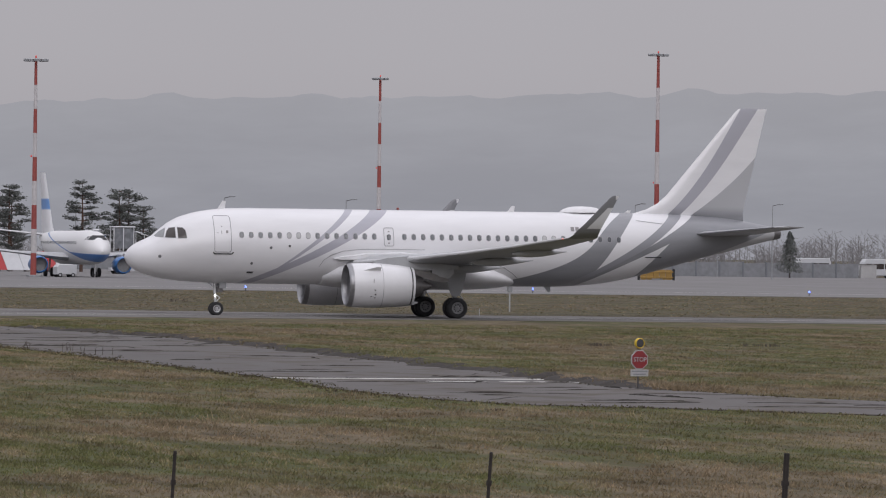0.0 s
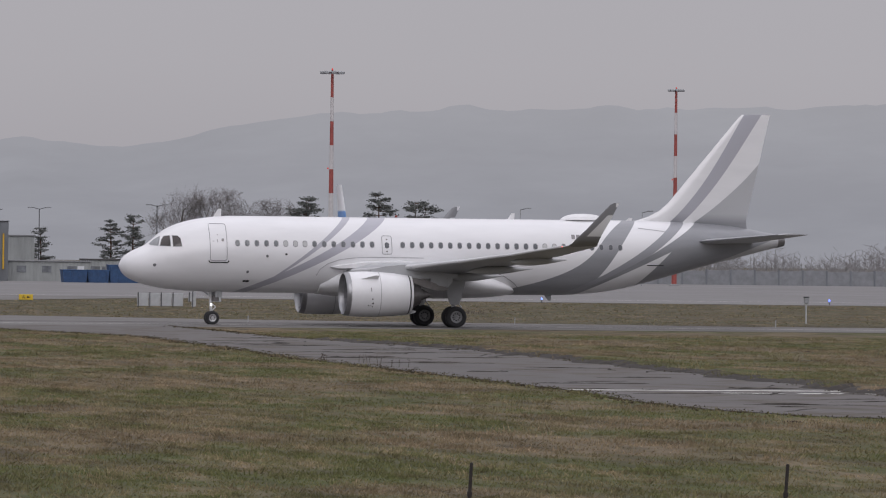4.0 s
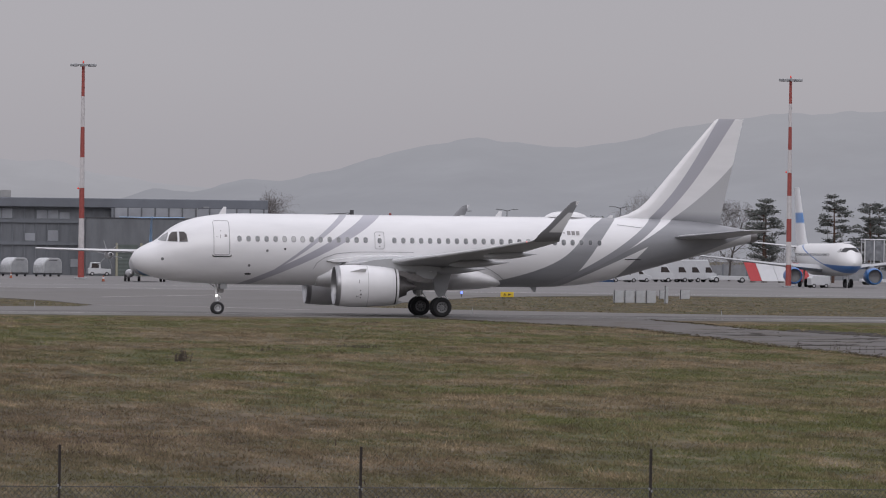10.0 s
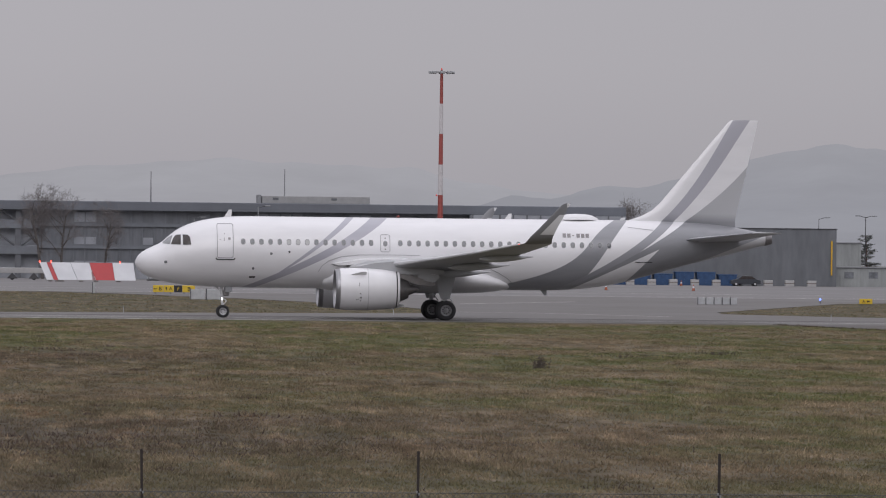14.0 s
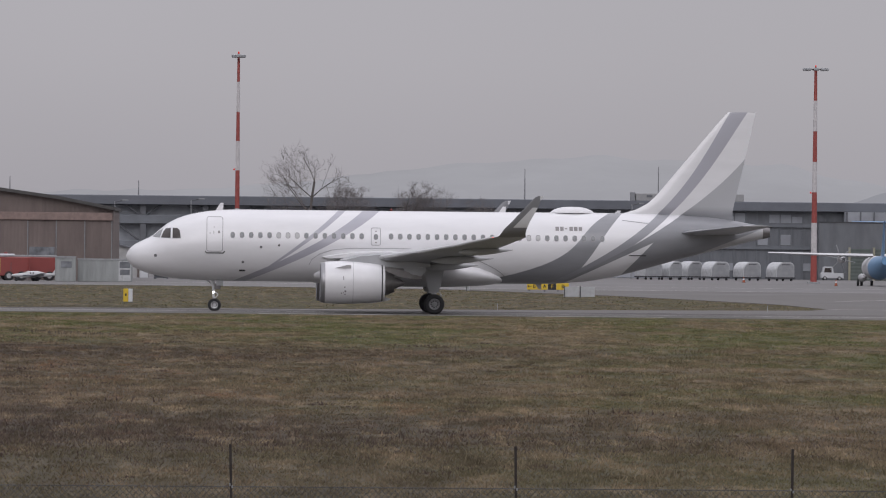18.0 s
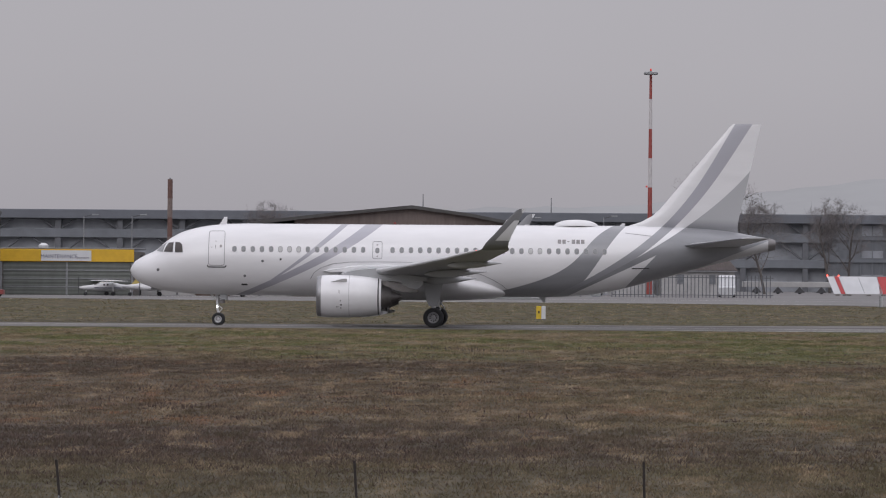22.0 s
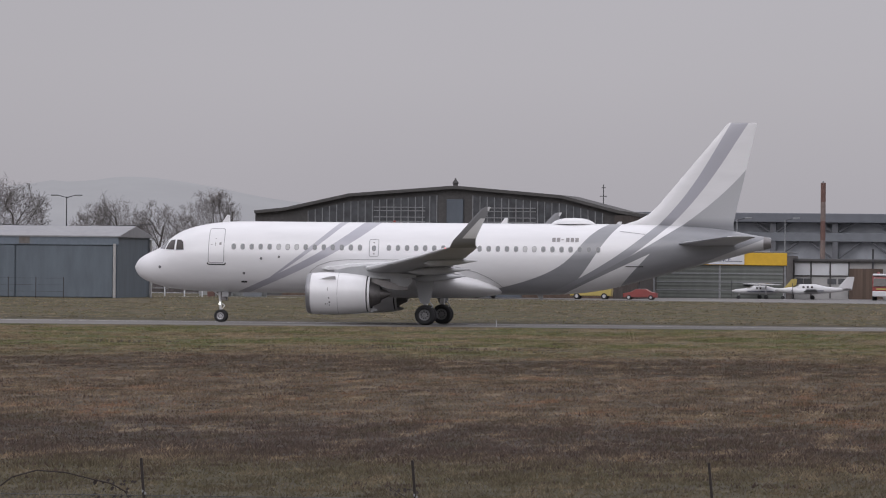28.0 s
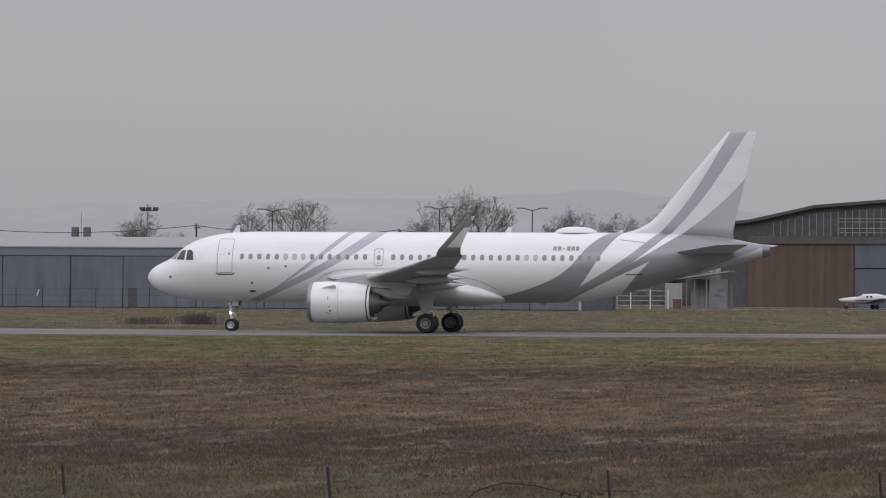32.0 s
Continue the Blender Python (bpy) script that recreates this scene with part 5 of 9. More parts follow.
M_HANGGLASS = surface("sooty_hangar_glass", (0.075, 0.079, 0.087), 0.25, grain=1.2, vary=0.5, stain=0.4, stain_amt=0.4, relief=0.02)
M_BOARDS = sheet_metal("rusty_brown_vertical_boards", (0.118, 0.082, 0.062), 0.35, stain=0.6, rough=0.8)
M_DARKBOARDS = sheet_metal("dark_brown_boards", (0.078, 0.066, 0.060), 0.35, stain=0.5, rough=0.85)
M_BLUEDOOR = sheet_metal("blue_grey_hangar_door", (0.09, 0.106, 0.128), 1.2, stain=0.15)
M_BROWNCLAD = sheet_metal("brown_ribbed_hangar_sheet", (0.165, 0.13, 0.118), 0.4, stain=0.2)
M_BROWNBEAM = surface("salmon_brown_beam", (0.24, 0.175, 0.155), 0.7, grain=3, stain=0.5)
M_WHITEWALL = surface("dirty_white_wall", (0.40, 0.395, 0.39), 0.8, grain=2, vary=0.08, stain=0.6, stain_amt=0.3)
M_MULLION = surface("pale_window_bar", (0.23, 0.235, 0.245), 0.6, grain=4)
M_GREENDOOR = sheet_metal("grey_green_roller_door", (0.12, 0.13, 0.118), 0.4, axis=2, stain=0.25)
M_YELLOW = surface("yellow_fascia_paint", (0.60, 0.36, 0.02), 0.5, grain=2, vary=0.08, stain=0.4, stain_amt=0.12)
M_SIGNWHITE = surface("white_sign_board", (0.60, 0.61, 0.63), 0.5, grain=2, vary=0.05)
M_NAVY = surface("navy_lettering", (0.05, 0.06, 0.12), 0.5, relief=0)
M_TERMGLASS = sheet_metal("dusty_terminal_glazing", (0.150, 0.160, 0.176), 0.8, stain=0.12, rough=0.35)
M_TERMBAND = surface("dark_floor_band", (0.150, 0.162, 0.18), 0.6, grain=0.6, vary=0.1)
M_ROOFPLANT = surface("pale_grey_plant_screen", (0.30, 0.30, 0.30), 0.7, grain=1.5, vary=0.1, stain=0.5, stain_amt=0.25)
M_TERMROOF = surface("slate_grey_roof_fascia", (0.13, 0.14, 0.16), 0.6, grain=0.6, vary=0.12, stain=0.15, stain_amt=0.3)
M_TERMSLAB = surface("grey_deck_edge", (0.165, 0.177, 0.195), 0.7, grain=0.6, vary=0.15, stain=0.2, stain_amt=0.35)
M_TERMCOL = surface("dark_steel_column", (0.115, 0.12, 0.132), 0.6, grain=2)
M_TERMBACK = surface("pale_grey_infill", (0.30, 0.314, 0.34), 0.7, grain=0.5, vary=0.2, stain=0.12, stain_amt=0.4)
M_BLACKBOX = sheet_metal("charcoal_cladding", (0.135, 0.143, 0.155), 2.4, stain=0.15)
M_DOCKDOOR = sheet_metal("grey_green_dock_door", (0.10, 0.12, 0.11), 0.5, axis=2, stain=0.2)
M_DOCKPOST = surface("pale_olive_dock_post", (0.30, 0.29, 0.22), 0.7)
M_CABIN = sheet_metal("pale_grey_site_cabin", (0.30, 0.315, 0.31), 0.5, stain=0.12)
M_TILE = sheet_metal("weathered_brown_roof_tile", (0.078, 0.064, 0.060), 0.3, stain=0.35, rough=0.85)


def wall_part(name, ob, lo, hi, mat, label="", bev=0.0):
    return part(name, Geo().box(lo, hi, bev), mat, ob, label)


def gable(x0, x1, y0, y1, pts, mat):
    """A prism: the outline pts (x, z) from x0 to x1, from y0 to y1."""
    g = Geo()
    n = len(pts)
    g.add([(x, y0, z) for x, z in pts] + [(x, y1, z) for x, z in pts],
          [tuple(range(n)), tuple(range(2 * n - 1, n - 1, -1))] + [(i, (i + 1) % n, (i + 1) % n + n, i + n) for i in range(n)])
    return g


def blue_hangar():
    ob = thing("blue_hangar", "long low blue-grey metal hangar with a pale roof", "hangar")
    x0, x1, y0, y1 = -200.0, -109.0, 560.0, 576.0
    part("wall", Geo().box((x0, y0, 0), (x1, y1, 4.9)), M_BLUECLAD, ob)
    part("fascia", Geo().box((x0 - .2, y0 - .25, 4.85), (x1 + .15, y0 + .05, 5.72), .03), M_BLUEFASCIA, ob, "blue-grey fascia above the doors")
    rf = Geo().add([(x0 - .3, y0 - .35, 5.72), (x1 + .3, y0 - .35, 5.72), (x1 + .3, y0 + 7.5, 6.66), (x0 - .3, y0 + 7.5, 6.66), (x1 + .3, y1 + .3, 5.72), (x0 - .3, y1 + .3, 5.72),
                    (x0 - .3, y0 - .35, 5.6), (x1 + .3, y0 - .35, 5.6), (x1 + .3, y1 + .3, 5.6), (x0 - .3, y1 + .3, 5.6)],
                   [(0, 1, 2, 3), (3, 2, 4, 5), (6, 7, 1, 0), (5, 4, 8, 9), (1, 7, 8, 4, 2), (0, 3, 5, 9, 6), (9, 8, 7, 6)])
    part("roof", rf, M_PALEROOF, ob, "pale low-pitched metal roof")
    part("gable_wall", Geo().add([(x1 + .01, y0, 4.9), (x1 + .01, y1, 4.9), (x1 + .01, y1, 5.6), (x1 + .01, y0, 5.6)], [(0, 1, 2, 3)]), M_BLUECLAD, ob)
    for a, b, s in ((-118.5, -109.4, 0), (-125.5, -118.6, 1), (-133.0, -125.6, 0), (-139.2, -133.1, 1), (-145.8, -139.3, 0), (-152.86, -145.9, 1), (-157.94, -152.95, 0), (-164.6, -158.05, 1), (-171.5, -164.7, 0), (-178, -171.6, 1)):
        part("sliding_door", Geo().box((a, y0 - .14 - .06 * s, .05), (b, y0 - .02, 4.82), .02), M_BLUECLAD, ob)
    for a in (-125.38, -152.42):
        part("small_door", Geo().box((a, y0 - .26, 0), (a + .9, y0 - .1, 1.86), .02), M_HANGDARK, ob, "small dark doorway")
    part("downpipe", Geo().tube((-109.2, y0 - .35, 0), (-109.2, y0 - .35, 5.0), .14, n=8), M_WHITEWALL, ob)
    part("downpipe", Geo().tube((-108.8, y1 - .5, 0), (-108.8, y1 - .5, 5.4), .14, n=8), M_WHITEWALL, ob)
    for a in (-161.3, -140.6):
        part("notice_board", Geo().loft([[(a, y0 - .3, 1.05), (a + .12, y0 - .3, 1.05), (a + .12, y0 - .27, 1.05), (a, y0 - .27, 1.05)],
                                         [(a + .18, y0 - .3, 1.65), (a + .3, y0 - .3, 1.65), (a + .3, y0 - .27, 1.65), (a + .18, y0 - .27, 1.65)]], cap=True), M_SIGNWHITE, ob)
    part("fascia_patch", Geo().box((-118.2, y0 - .27, 4.95), (-117.2, y0 - .24, 5.6)), M_CONCRETE, ob)


def dark_hangar():
    ob = thing("old_hangar", "large old dark hangar with a glazed gable and blue doors", "hangar")
    y0, cx = 625.0, -86.6
    prof = [(-67.6, 8.6), (-69.8, 8.92), (-75.7, 10.42), (cx, 11.3), (-97.5, 10.42), (-104.2, 8.92), (-107.3, 8.6)]
    part("gable_wall", gable(0, 0, y0, y0 + .4, [(-107.3, 0), (-67.6, 0)] + [(x, z - .12) for x, z in prof], M_HANGDARK), M_HANGDARK, ob)
    up = [(x, z) for x, z in prof]
    g = Geo()
    n = len(up)
    vs = [(x, y, z + d) for y in (y0 - .7, y0 + 14) for d in (-.22, .1) for x, z in up]
    fs = []
    for i in range(n - 1):
        fs += [(n + i, n + i + 1, 3 * n + i + 1, 3 * n + i), (i, 2 * n + i, 2 * n + i + 1, i + 1), (i, i + 1, n + i + 1, n + i), (2 * n + i, 3 * n + i, 3 * n + i + 1, 2 * n + i + 1)]
    fs += [(0, n, 3 * n, 2 * n), (n - 1, 3 * n - 1, 4 * n - 1, 2 * n - 1)]
    part("roof", g.add(vs, fs), M_HANGROOF, ob, "dark arched roof")
    for x in (-107.3, -68.0):
        part("side_wall", Geo().box((x, y0 + .4, 0), (x + .4, y0 + 13, 8.4)), M_DARKBOARDS, ob)
    part("beam", Geo().box((-104.5, y0 - .45, 6.5), (-70.3, y0 - .05, 7.3), .04), M_HANGBEAM, ob, "stained concrete beam")
    top = lambda x: float(np.interp(-abs(x - cx), [-20.5, -17.6, -10.9, 0], [8.6, 8.92, 10.42, 11.3]))
    xs = [x for x in np.arange(-101.8, -71.0, .74) if not (-88.0 < x < -85.4)]
    for a, b in zip(xs[:-1], xs[1:]):
        if b - a > 1.2:
            continue
        za, zb = top(a) - .75, top(b) - .75
        part("window_pane", Geo().add([(a, y0 - .06, 7.34), (b, y0 - .06, 7.34), (b, y0 - .06, zb), (a, y0 - .06, za)], [(0, 1, 2, 3)]), M_HANGGLASS, ob)
    for x in xs:
        part("window_bar", Geo().box((x - .045, y0 - .16, 7.34), (x + .045, y0 - .04, top(x) - .75)), M_MULLION, ob)
    for x0, x1 in ((-83.6, -78.3), (-95.0, -89.7)):
        for z in (7.65, 8.1, 8.75, 9.1):
            part("window_rail", Geo().box((x0, y0 - .2, z), (x1, y0 - .1, z + .09)), M_MULLION, ob)
    part("centre_panel", Geo().box((-87.46, y0 - .3, 6.85), (-85.75, y0 - .02, 10.0), .03), M_BLUEDOOR, ob, "pale blue-grey panel in the gable")
    for a, b in ((-104.4, -93.5), (-79.6, -70.3)):
        part("board_wall", Geo().box((a, y0 - .25, 0), (b, y0 - .02, 6.48)), M_BOARDS, ob, "brown vertical board wall")
    for a, b, z0, z1 in ((-93.4, -86.6, 4.1, 6.48), (-86.5, -79.7, 4.1, 6.48), (-93.4, -86.6, 0, 4.0), (-86.5, -79.7, 0, 4.0)):
        part("hangar_door", Geo().box((a, y0 - .2 - (.08 if z0 else 0), z0), (b, y0 - .02, z1), .02), M_BLUEDOOR, ob, "blue-grey sliding hangar door")
    part("corner_annex", Geo().box((-70.2, y0 - .6, 0), (-67.7, y0 + .3, 8.5)), M_DARKBOARDS, ob)
    part("finial", Geo().revolve_z([(11.25, .25), (11.6, .25), (11.62, .32), (11.75, .3), (12.0, .1), (12.15, .08)], cx, y0, 10), M_HANGDARK, ob)


def brown_hangar():
    ob = thing("brown_hangar", "brown ribbed metal hangar with tall sliding doors", "hangar")
    y0 = 660.0
    prof = [(-13.4, 7.75), (-19.5, 8.9), (-25.8, 9.75), (-34, 8.95), (-43.2, 7.85)]
    part("gable_wall", gable(0, 0, y0, y0 + .4, [(-38.4, 0), (-13.6, 0), (-13.6, 7.6), (-19.5, 8.8), (-25.8, 9.6), (-34, 8.8), (-38.4, 8.3)], None), M_BROWNCLAD, ob)
    g, n = Geo(), len(prof)
    vs = [(x, y, z + d) for y in (y0 - .8, y0 + 34) for d in (-.25, .1) for x, z in prof]
    fs = []
    for i in range(n - 1):
        fs += [(n + i, n + i + 1, 3 * n + i + 1, 3 * n + i), (i, 2 * n + i, 2 * n + i + 1, i + 1), (i, i + 1, n + i + 1, n + i), (2 * n + i, 3 * n + i, 3 * n + i + 1, 2 * n + i + 1)]
    fs += [(0, n, 3 * n, 2 * n), (n - 1, 3 * n - 1, 4 * n - 1, 2 * n - 1)]
    part("roof", g.add(vs, fs), M_HANGROOF, ob, "dark low-pitched roof")
    part("side_wall", Geo().box((-42.6, y0 + 1.5, 0), (-38.4, y0 + 33, 7.7)), M_BROWNCLAD, ob)
    part("side_wall", Geo().box((-14.0, y0 + .4, 0), (-13.6, y0 + 33, 7.6)), M_BROWNCLAD, ob)
    part("beam", Geo().box((-38.3, y0 - .5, 6.4), (-13.7, y0 - .02, 7.25), .05), M_BROWNBEAM, ob, "salmon-brown door beam")
    edges = [-38.2, -35.2, -32.1, -29.23, -26.1, -22.7, -19.67, -16.63, -13.75]
    for k, (a, b) in enumerate(zip(edges[:-1], edges[1:])):
        d = part("sliding_door", Geo().box((a + .05 + (.28 if k == 4 else 0), y0 - .3 + .08 * (k % 2), .05), (b - .05, y0 - .02, 6.38), .02), M_BROWNCLAD, ob, "tall brown sliding door")
        if k in (0, 1, 2, 5):
            part("window_pane", Geo().box((a + .15, y0 - .34 + .08 * (k % 2), 2.35), (b - .15, y0 - .3 + .08 * (k % 2), 3.55)), M_GLASSDARK, d)
        part("door_post", Geo().box((b - .05, y0 - .36, .05), (b + .05, y0 - .05, 6.38)), M_MULLION, ob)
    for a in (-42.6, -41.4, -40.0):
        part("raking_strut", Geo().tube((a, y0 + 1.3, 4.4), (a + .6, y0 + .9, 6.2), .09, n=5), M_MULLION, ob)


def office():
    ob = thing("low_office", "low white office with gridded windows beside the hangar", "building")
    x0, x1, y0 = -54.6, -38.7, 658.0
    part("wall", Geo().box((x0, y0, 0), (x1, y0 + 8, 4.0)), M_WHITEWALL, ob)
    part("roof", Geo().box((x0 - .3, y0 - .5, 4.0), (x1 + .3, y0 + 8.3, 4.3), .05), M_HANGDARK, ob)
    for a in (-44.15, -41.85):
        w = part("window", Geo().box((a, y0 - .06, 1.0), (a + 2.05, y0 + .02, 3.15)), M_SIGNWHITE, ob)
        for i in range(2):
            for j in range(4):
                part("pane", Geo().box((a + .08 + .98 * i, y0 - .09, 1.08 + .52 * j), (a + .96 + .98 * i, y0 - .05, 1.50 + .52 * j)), M_GLASSDARK, w)
    for a, b in ((-54.55, -52.9), (-52.72, -50.85), (-50.67, -48.85)):
        part("upper_panel", Geo().box((a, y0 - .08, 2.55), (b, y0 - .01, 3.85), .02), M_SIGNWHITE, ob, "pale upper panel between dark bars")
    for a in (-52.81, -50.76, -48.77):
        part("bar", Geo().box((a - .07, y0 - .12, .1), (a + .07, y0 - .01, 3.95)), M_HANGDARK, ob)
    part("sill_bar", Geo().box((-54.6, y0 - .11, 2.42), (-48.8, y0 - .01, 2.52)), M_HANGDARK, ob)
    for a in (-54.4, -53.6, -51.05, -49.9):
        part("dark_window", Geo().box((a, y0 - .09, 1.6), (a + (.75 if a < -53 else .95), y0 - .01, 2.2)), M_PANE, ob)
    for a in (-46.2, -41.95):
        part("post", Geo().tube((a, y0 - .4, 0), (a, y0 - .4, 5.4), .12, n=6), M_DARKMETAL, ob)
    part("brace", Geo().tube((-38.9, y0 - .4, .1), (-39.6, y0 - .4, 4.0), .08, n=5), M_DARKMETAL, ob)
    part("brace", Geo().tube((-40.3, y0 - .4, .1), (-39.3, y0 - .4, 4.0), .08, n=5), M_DARKMETAL, ob)
    part("brown_screen", Geo().box((-48.7, y0 - .8, 0), (-45.1, y0 - .5, 3.3)), M_BOARDS, ob)


def lettering(text, size, mat, m, parent, name="lettering"):
    """Raised lettering as a mesh, in the built-in font."""
    cu = bpy.data.curves.new(name, "FONT")
    cu.body, cu.size, cu.extrude, cu.align_x, cu.align_y = text, size, 0.01, "CENTER", "CENTER"
    tmp = bpy.data.objects.new("tmp", cu)
    scene.collection.objects.link(tmp)
    dg = bpy.context.evaluated_depsgraph_get()
    me = bpy.data.meshes.new_from_object(tmp.evaluated_get(dg))
    bpy.data.objects.remove(tmp)
    me.name = name
    me.materials.clear()
    me.materials.append(mat)
    ob = new(name, me)
    ob.parent = parent
    ob.matrix_basis = m
    return ob


def maintenance():
    ob = thing("maintenance_hall", "maintenance hall with a yellow fascia and roller doors", "building")
    x0, x1, y0 = -68.85, -54.7, 650.0
    part("wall", Geo().box((x0, y0, 0), (x1, y0 + 14, 4.6)), M_CONCRETE, ob)
    part("roof", Geo().box((x0 - .1, y0 - .25, 4.88), (x1 + .1, y0 + 14, 5.02), .03), M_MULLION, ob)
    part("fascia", Geo().box((x0, y0 - .35, 3.54), (x1, y0 - .02, 4.86), .03), M_YELLOW, ob, "bright yellow fascia")
    s = part("sign_board", Geo().box((-64.5, y0 - .42, 3.62), (-59.2, y0 - .36, 4.74)), M_SIGNWHITE, ob)
    lettering("MAINTENANCE", 0.56, M_NAVY, pose(-62.6, y0 - .44, 4.08, 90, 0, 0), s)
    part("sign_bar", Geo().box((-60.7, y0 - .44, 3.9), (-59.4, y0 - .42, 4.0)), M_MULLION, s)
    for k, (a, b) in enumerate(((-68.5, -61.9), (-61.7, -55.1))):
        d = part("roller_door", Geo().box((a, y0 - .16, 0), (b, y0 - .02, 3.5)), M_GREENDOOR, ob, "grey-green roller door")
        for z in (.85, 1.7, 2.6):
            part("door_rail", Geo().box((a, y0 - .2, z), (b, y0 - .15, z + .1)), M_MULLION, d)
    for a in (-68.75, -61.8, -54.9):
        part("post", Geo().box((a - .1, y0 - .22, 0), (a + .1, y0 - .02, 3.5)), M_MULLION, ob)
    part("roof_cowl", Geo().revolve_z([(5.0, .5), (5.25, .55), (5.45, .3), (5.5, .02)], -64.4, y0 + 1, 12), M_SIGNWHITE, ob)


M_BRICKDULL = surface("sooty_red_brown_chimney", (0.15, 0.085, 0.072), 0.8, grain=3, vary=0.2)
M_BRICKPALE = surface("faded_pinkish_chimney", (0.20, 0.155, 0.14), 0.8, grain=3, vary=0.2)


def chimney():
    ob = thing("chimney", "slim red and white banded chimney", "chimney", pose(-54.1, 690, 0))
    for k in range(6):
        part("band", Geo().tube((0, 0, 2.14 * k), (0, 0, 2.14 * (k + 1)), .29, .28, 14), M_BRICKDULL if k % 2 else M_BRICKPALE, ob)
    part("light", Geo().revolve_z([(12.84, .1), (13.0, .1), (13.05, .01)], 0, 0, 8), M_LAMPGLASS, ob)


def terminal():
    ob = thing("terminal", "long grey multi-deck airport terminal with open truss bays", "terminal")
    x0, x1, y0 = -140.0, 106.0, 860.0
    part("back_wall", Geo().box((x0, y0 + 1.3, 0), (x1, y0 + 30, 9.45)), M_TERMBACK, ob)
    part("roof_fascia", Geo().box((x0 - 1, y0 - .8, 9.5), (x1, y0 + 30, 10.8), .08), M_TERMROOF, ob, "slate-grey roof edge")
    for z0, z1 in ((6.87, 8.1), (3.3, 4.5)):
        part("deck", Geo().box((x0, y0 - .2, z0), (24, y0 + 6, z1), .05), M_TERMSLAB, ob, "grey deck edge")
    cols = [3.74 - 8.68 * k for k in range(-2, 17)]
    for x in cols:
        part("column", Geo().box((x - .4, y0 - .1, 0), (x + .4, y0 + .7, 9.5)), M_TERMCOL, ob)
        for z0, z1 in ((8.1, 9.5), (4.5, 6.87)):
            for s in (-1, 1):
                part("strut", Geo().tube((x + s * .4, y0 + .3, z0), (x + s * (1.0 + 1.1 * (z1 - z0)), y0 + .3, z1), .16, n=5), M_TERMCOL, ob)
    # glazed half
    part("glass_front", Geo().box((24, y0 + .6, 0), (x1, y0 + 5.9, 9.5)), M_TERMGLASS, ob, "dusty dark glass front")
    for z in (4.2, 7.3):
        part("floor_band", Geo().box((24, y0 + .25, z), (88, y0 + .62, z + .5)), M_TERMBAND, ob)
    k = 0
    for x in np.arange(24, 104, 1.6):
        part("mullion", Geo().box((x - .07, y0 + .35, 0), (x + .07, y0 + .62, 9.5)), M_TERMSLAB, ob)
    rng = random.Random(4)
    for k in range(26):
        x, z = 24 + 1.6 * rng.randrange(2, 40), rng.choice((1.2, 4.8, 7.9))
        part("blind", Geo().box((x + .1, y0 + .46 + .004 * k, z), (x + 1.6 * rng.choice((1, 2, 3)) - .1, y0 + .598, z + rng.uniform(.8, 1.5))), M_TERMBACK, ob)
    part("roof_plant", Geo().box((55.1, y0 + 2, 10.8), (70.2, y0 + 12, 11.85), .06), M_ROOFPLANT, ob)
    for x in (56.6, 64.8):
        part("vent_opening", Geo().box((x, y0 + 1.94, 11.3), (x + .8, y0 + 2.02, 11.6)), M_TERMCOL, ob)
    part("roof_plant", Geo().box((54.4, y0 + 2, 10.8), (55.0, y0 + 4, 12.0), .04), M_MULLION, ob)
    for x, y, h in ((58.3, y0 + 3, 15.6), (39.6, y0 + 3, 15.1), (-32.2, y0 + 2, 13.3), (-14.3, y0 + 2, 12.9)):
        part("roof_aerial", Geo().tube((x, y, 10.7), (x, y, h), .12, .06, 6), M_MULLION, ob)
    # charcoal wing
    bx = thing("charcoal_block", "charcoal clad block with dock doors beside the terminal", "building")
    part("wall", Geo().box((80, y0 - 6, 0), (135, y0 + 20, 8.0), .05), M_BLACKBOX, bx)
    part("coping", Geo().box((79.9, y0 - 6.1, 8.0), (135.1, y0 - 5.7, 8.12)), M_DARKMETAL, bx)
    part("clerestory", Geo().box((84, y0 - 5, 8.1), (105.5, y0 - .5, 9.5)), M_TERMBACK, bx, "pale clerestory strip")
    for x in np.arange(84, 105.6, 1.9):
        part("clerestory_bar", Geo().box((x - .1, y0 - 5.15, 8.1), (x + .1, y0 - 4.95, 9.5)), M_TERMCOL, bx)
    for x in (84.5, 87.9, 91.3, 94.7):
        part("dock_door", Geo().box((x, y0 - 6.15, 0), (x + 2.7, y0 - 6.02, 4.4)), M_DOCKDOOR, bx, "grey-green dock door")
        part("dock_post", Geo().box((x - .35, y0 - 6.3, 0), (x - .05, y0 - 6.02, 4.6)), M_DOCKPOST, bx)
    part("dock_post", Geo().box((97.7, y0 - 6.3, 0), (98.0, y0 - 6.02, 4.6)), M_DOCKPOST, bx)
    part("yellow_pipe", Geo().box((134.2, y0 - 6.2, 1.6), (134.4, y0 - 6.02, 6.4)), M_YELLOW, bx)
    part("stay", Geo().tube((115, y0 - 3, 8.1), (117.3, y0 - 3, 9.1), .06, n=5), M_DARKMETAL, bx)
    part("stay", Geo().box((117.3, y0 - 3.2, 8.0), (117.8, y0 - 2.8, 9.6)), M_DARKMETAL, bx)
    part("stay", Geo().tube((105, y0 - 3, 8.3), (117.3, y0 - 3, 9.2), .05, n=4), M_DARKMETAL, bx)


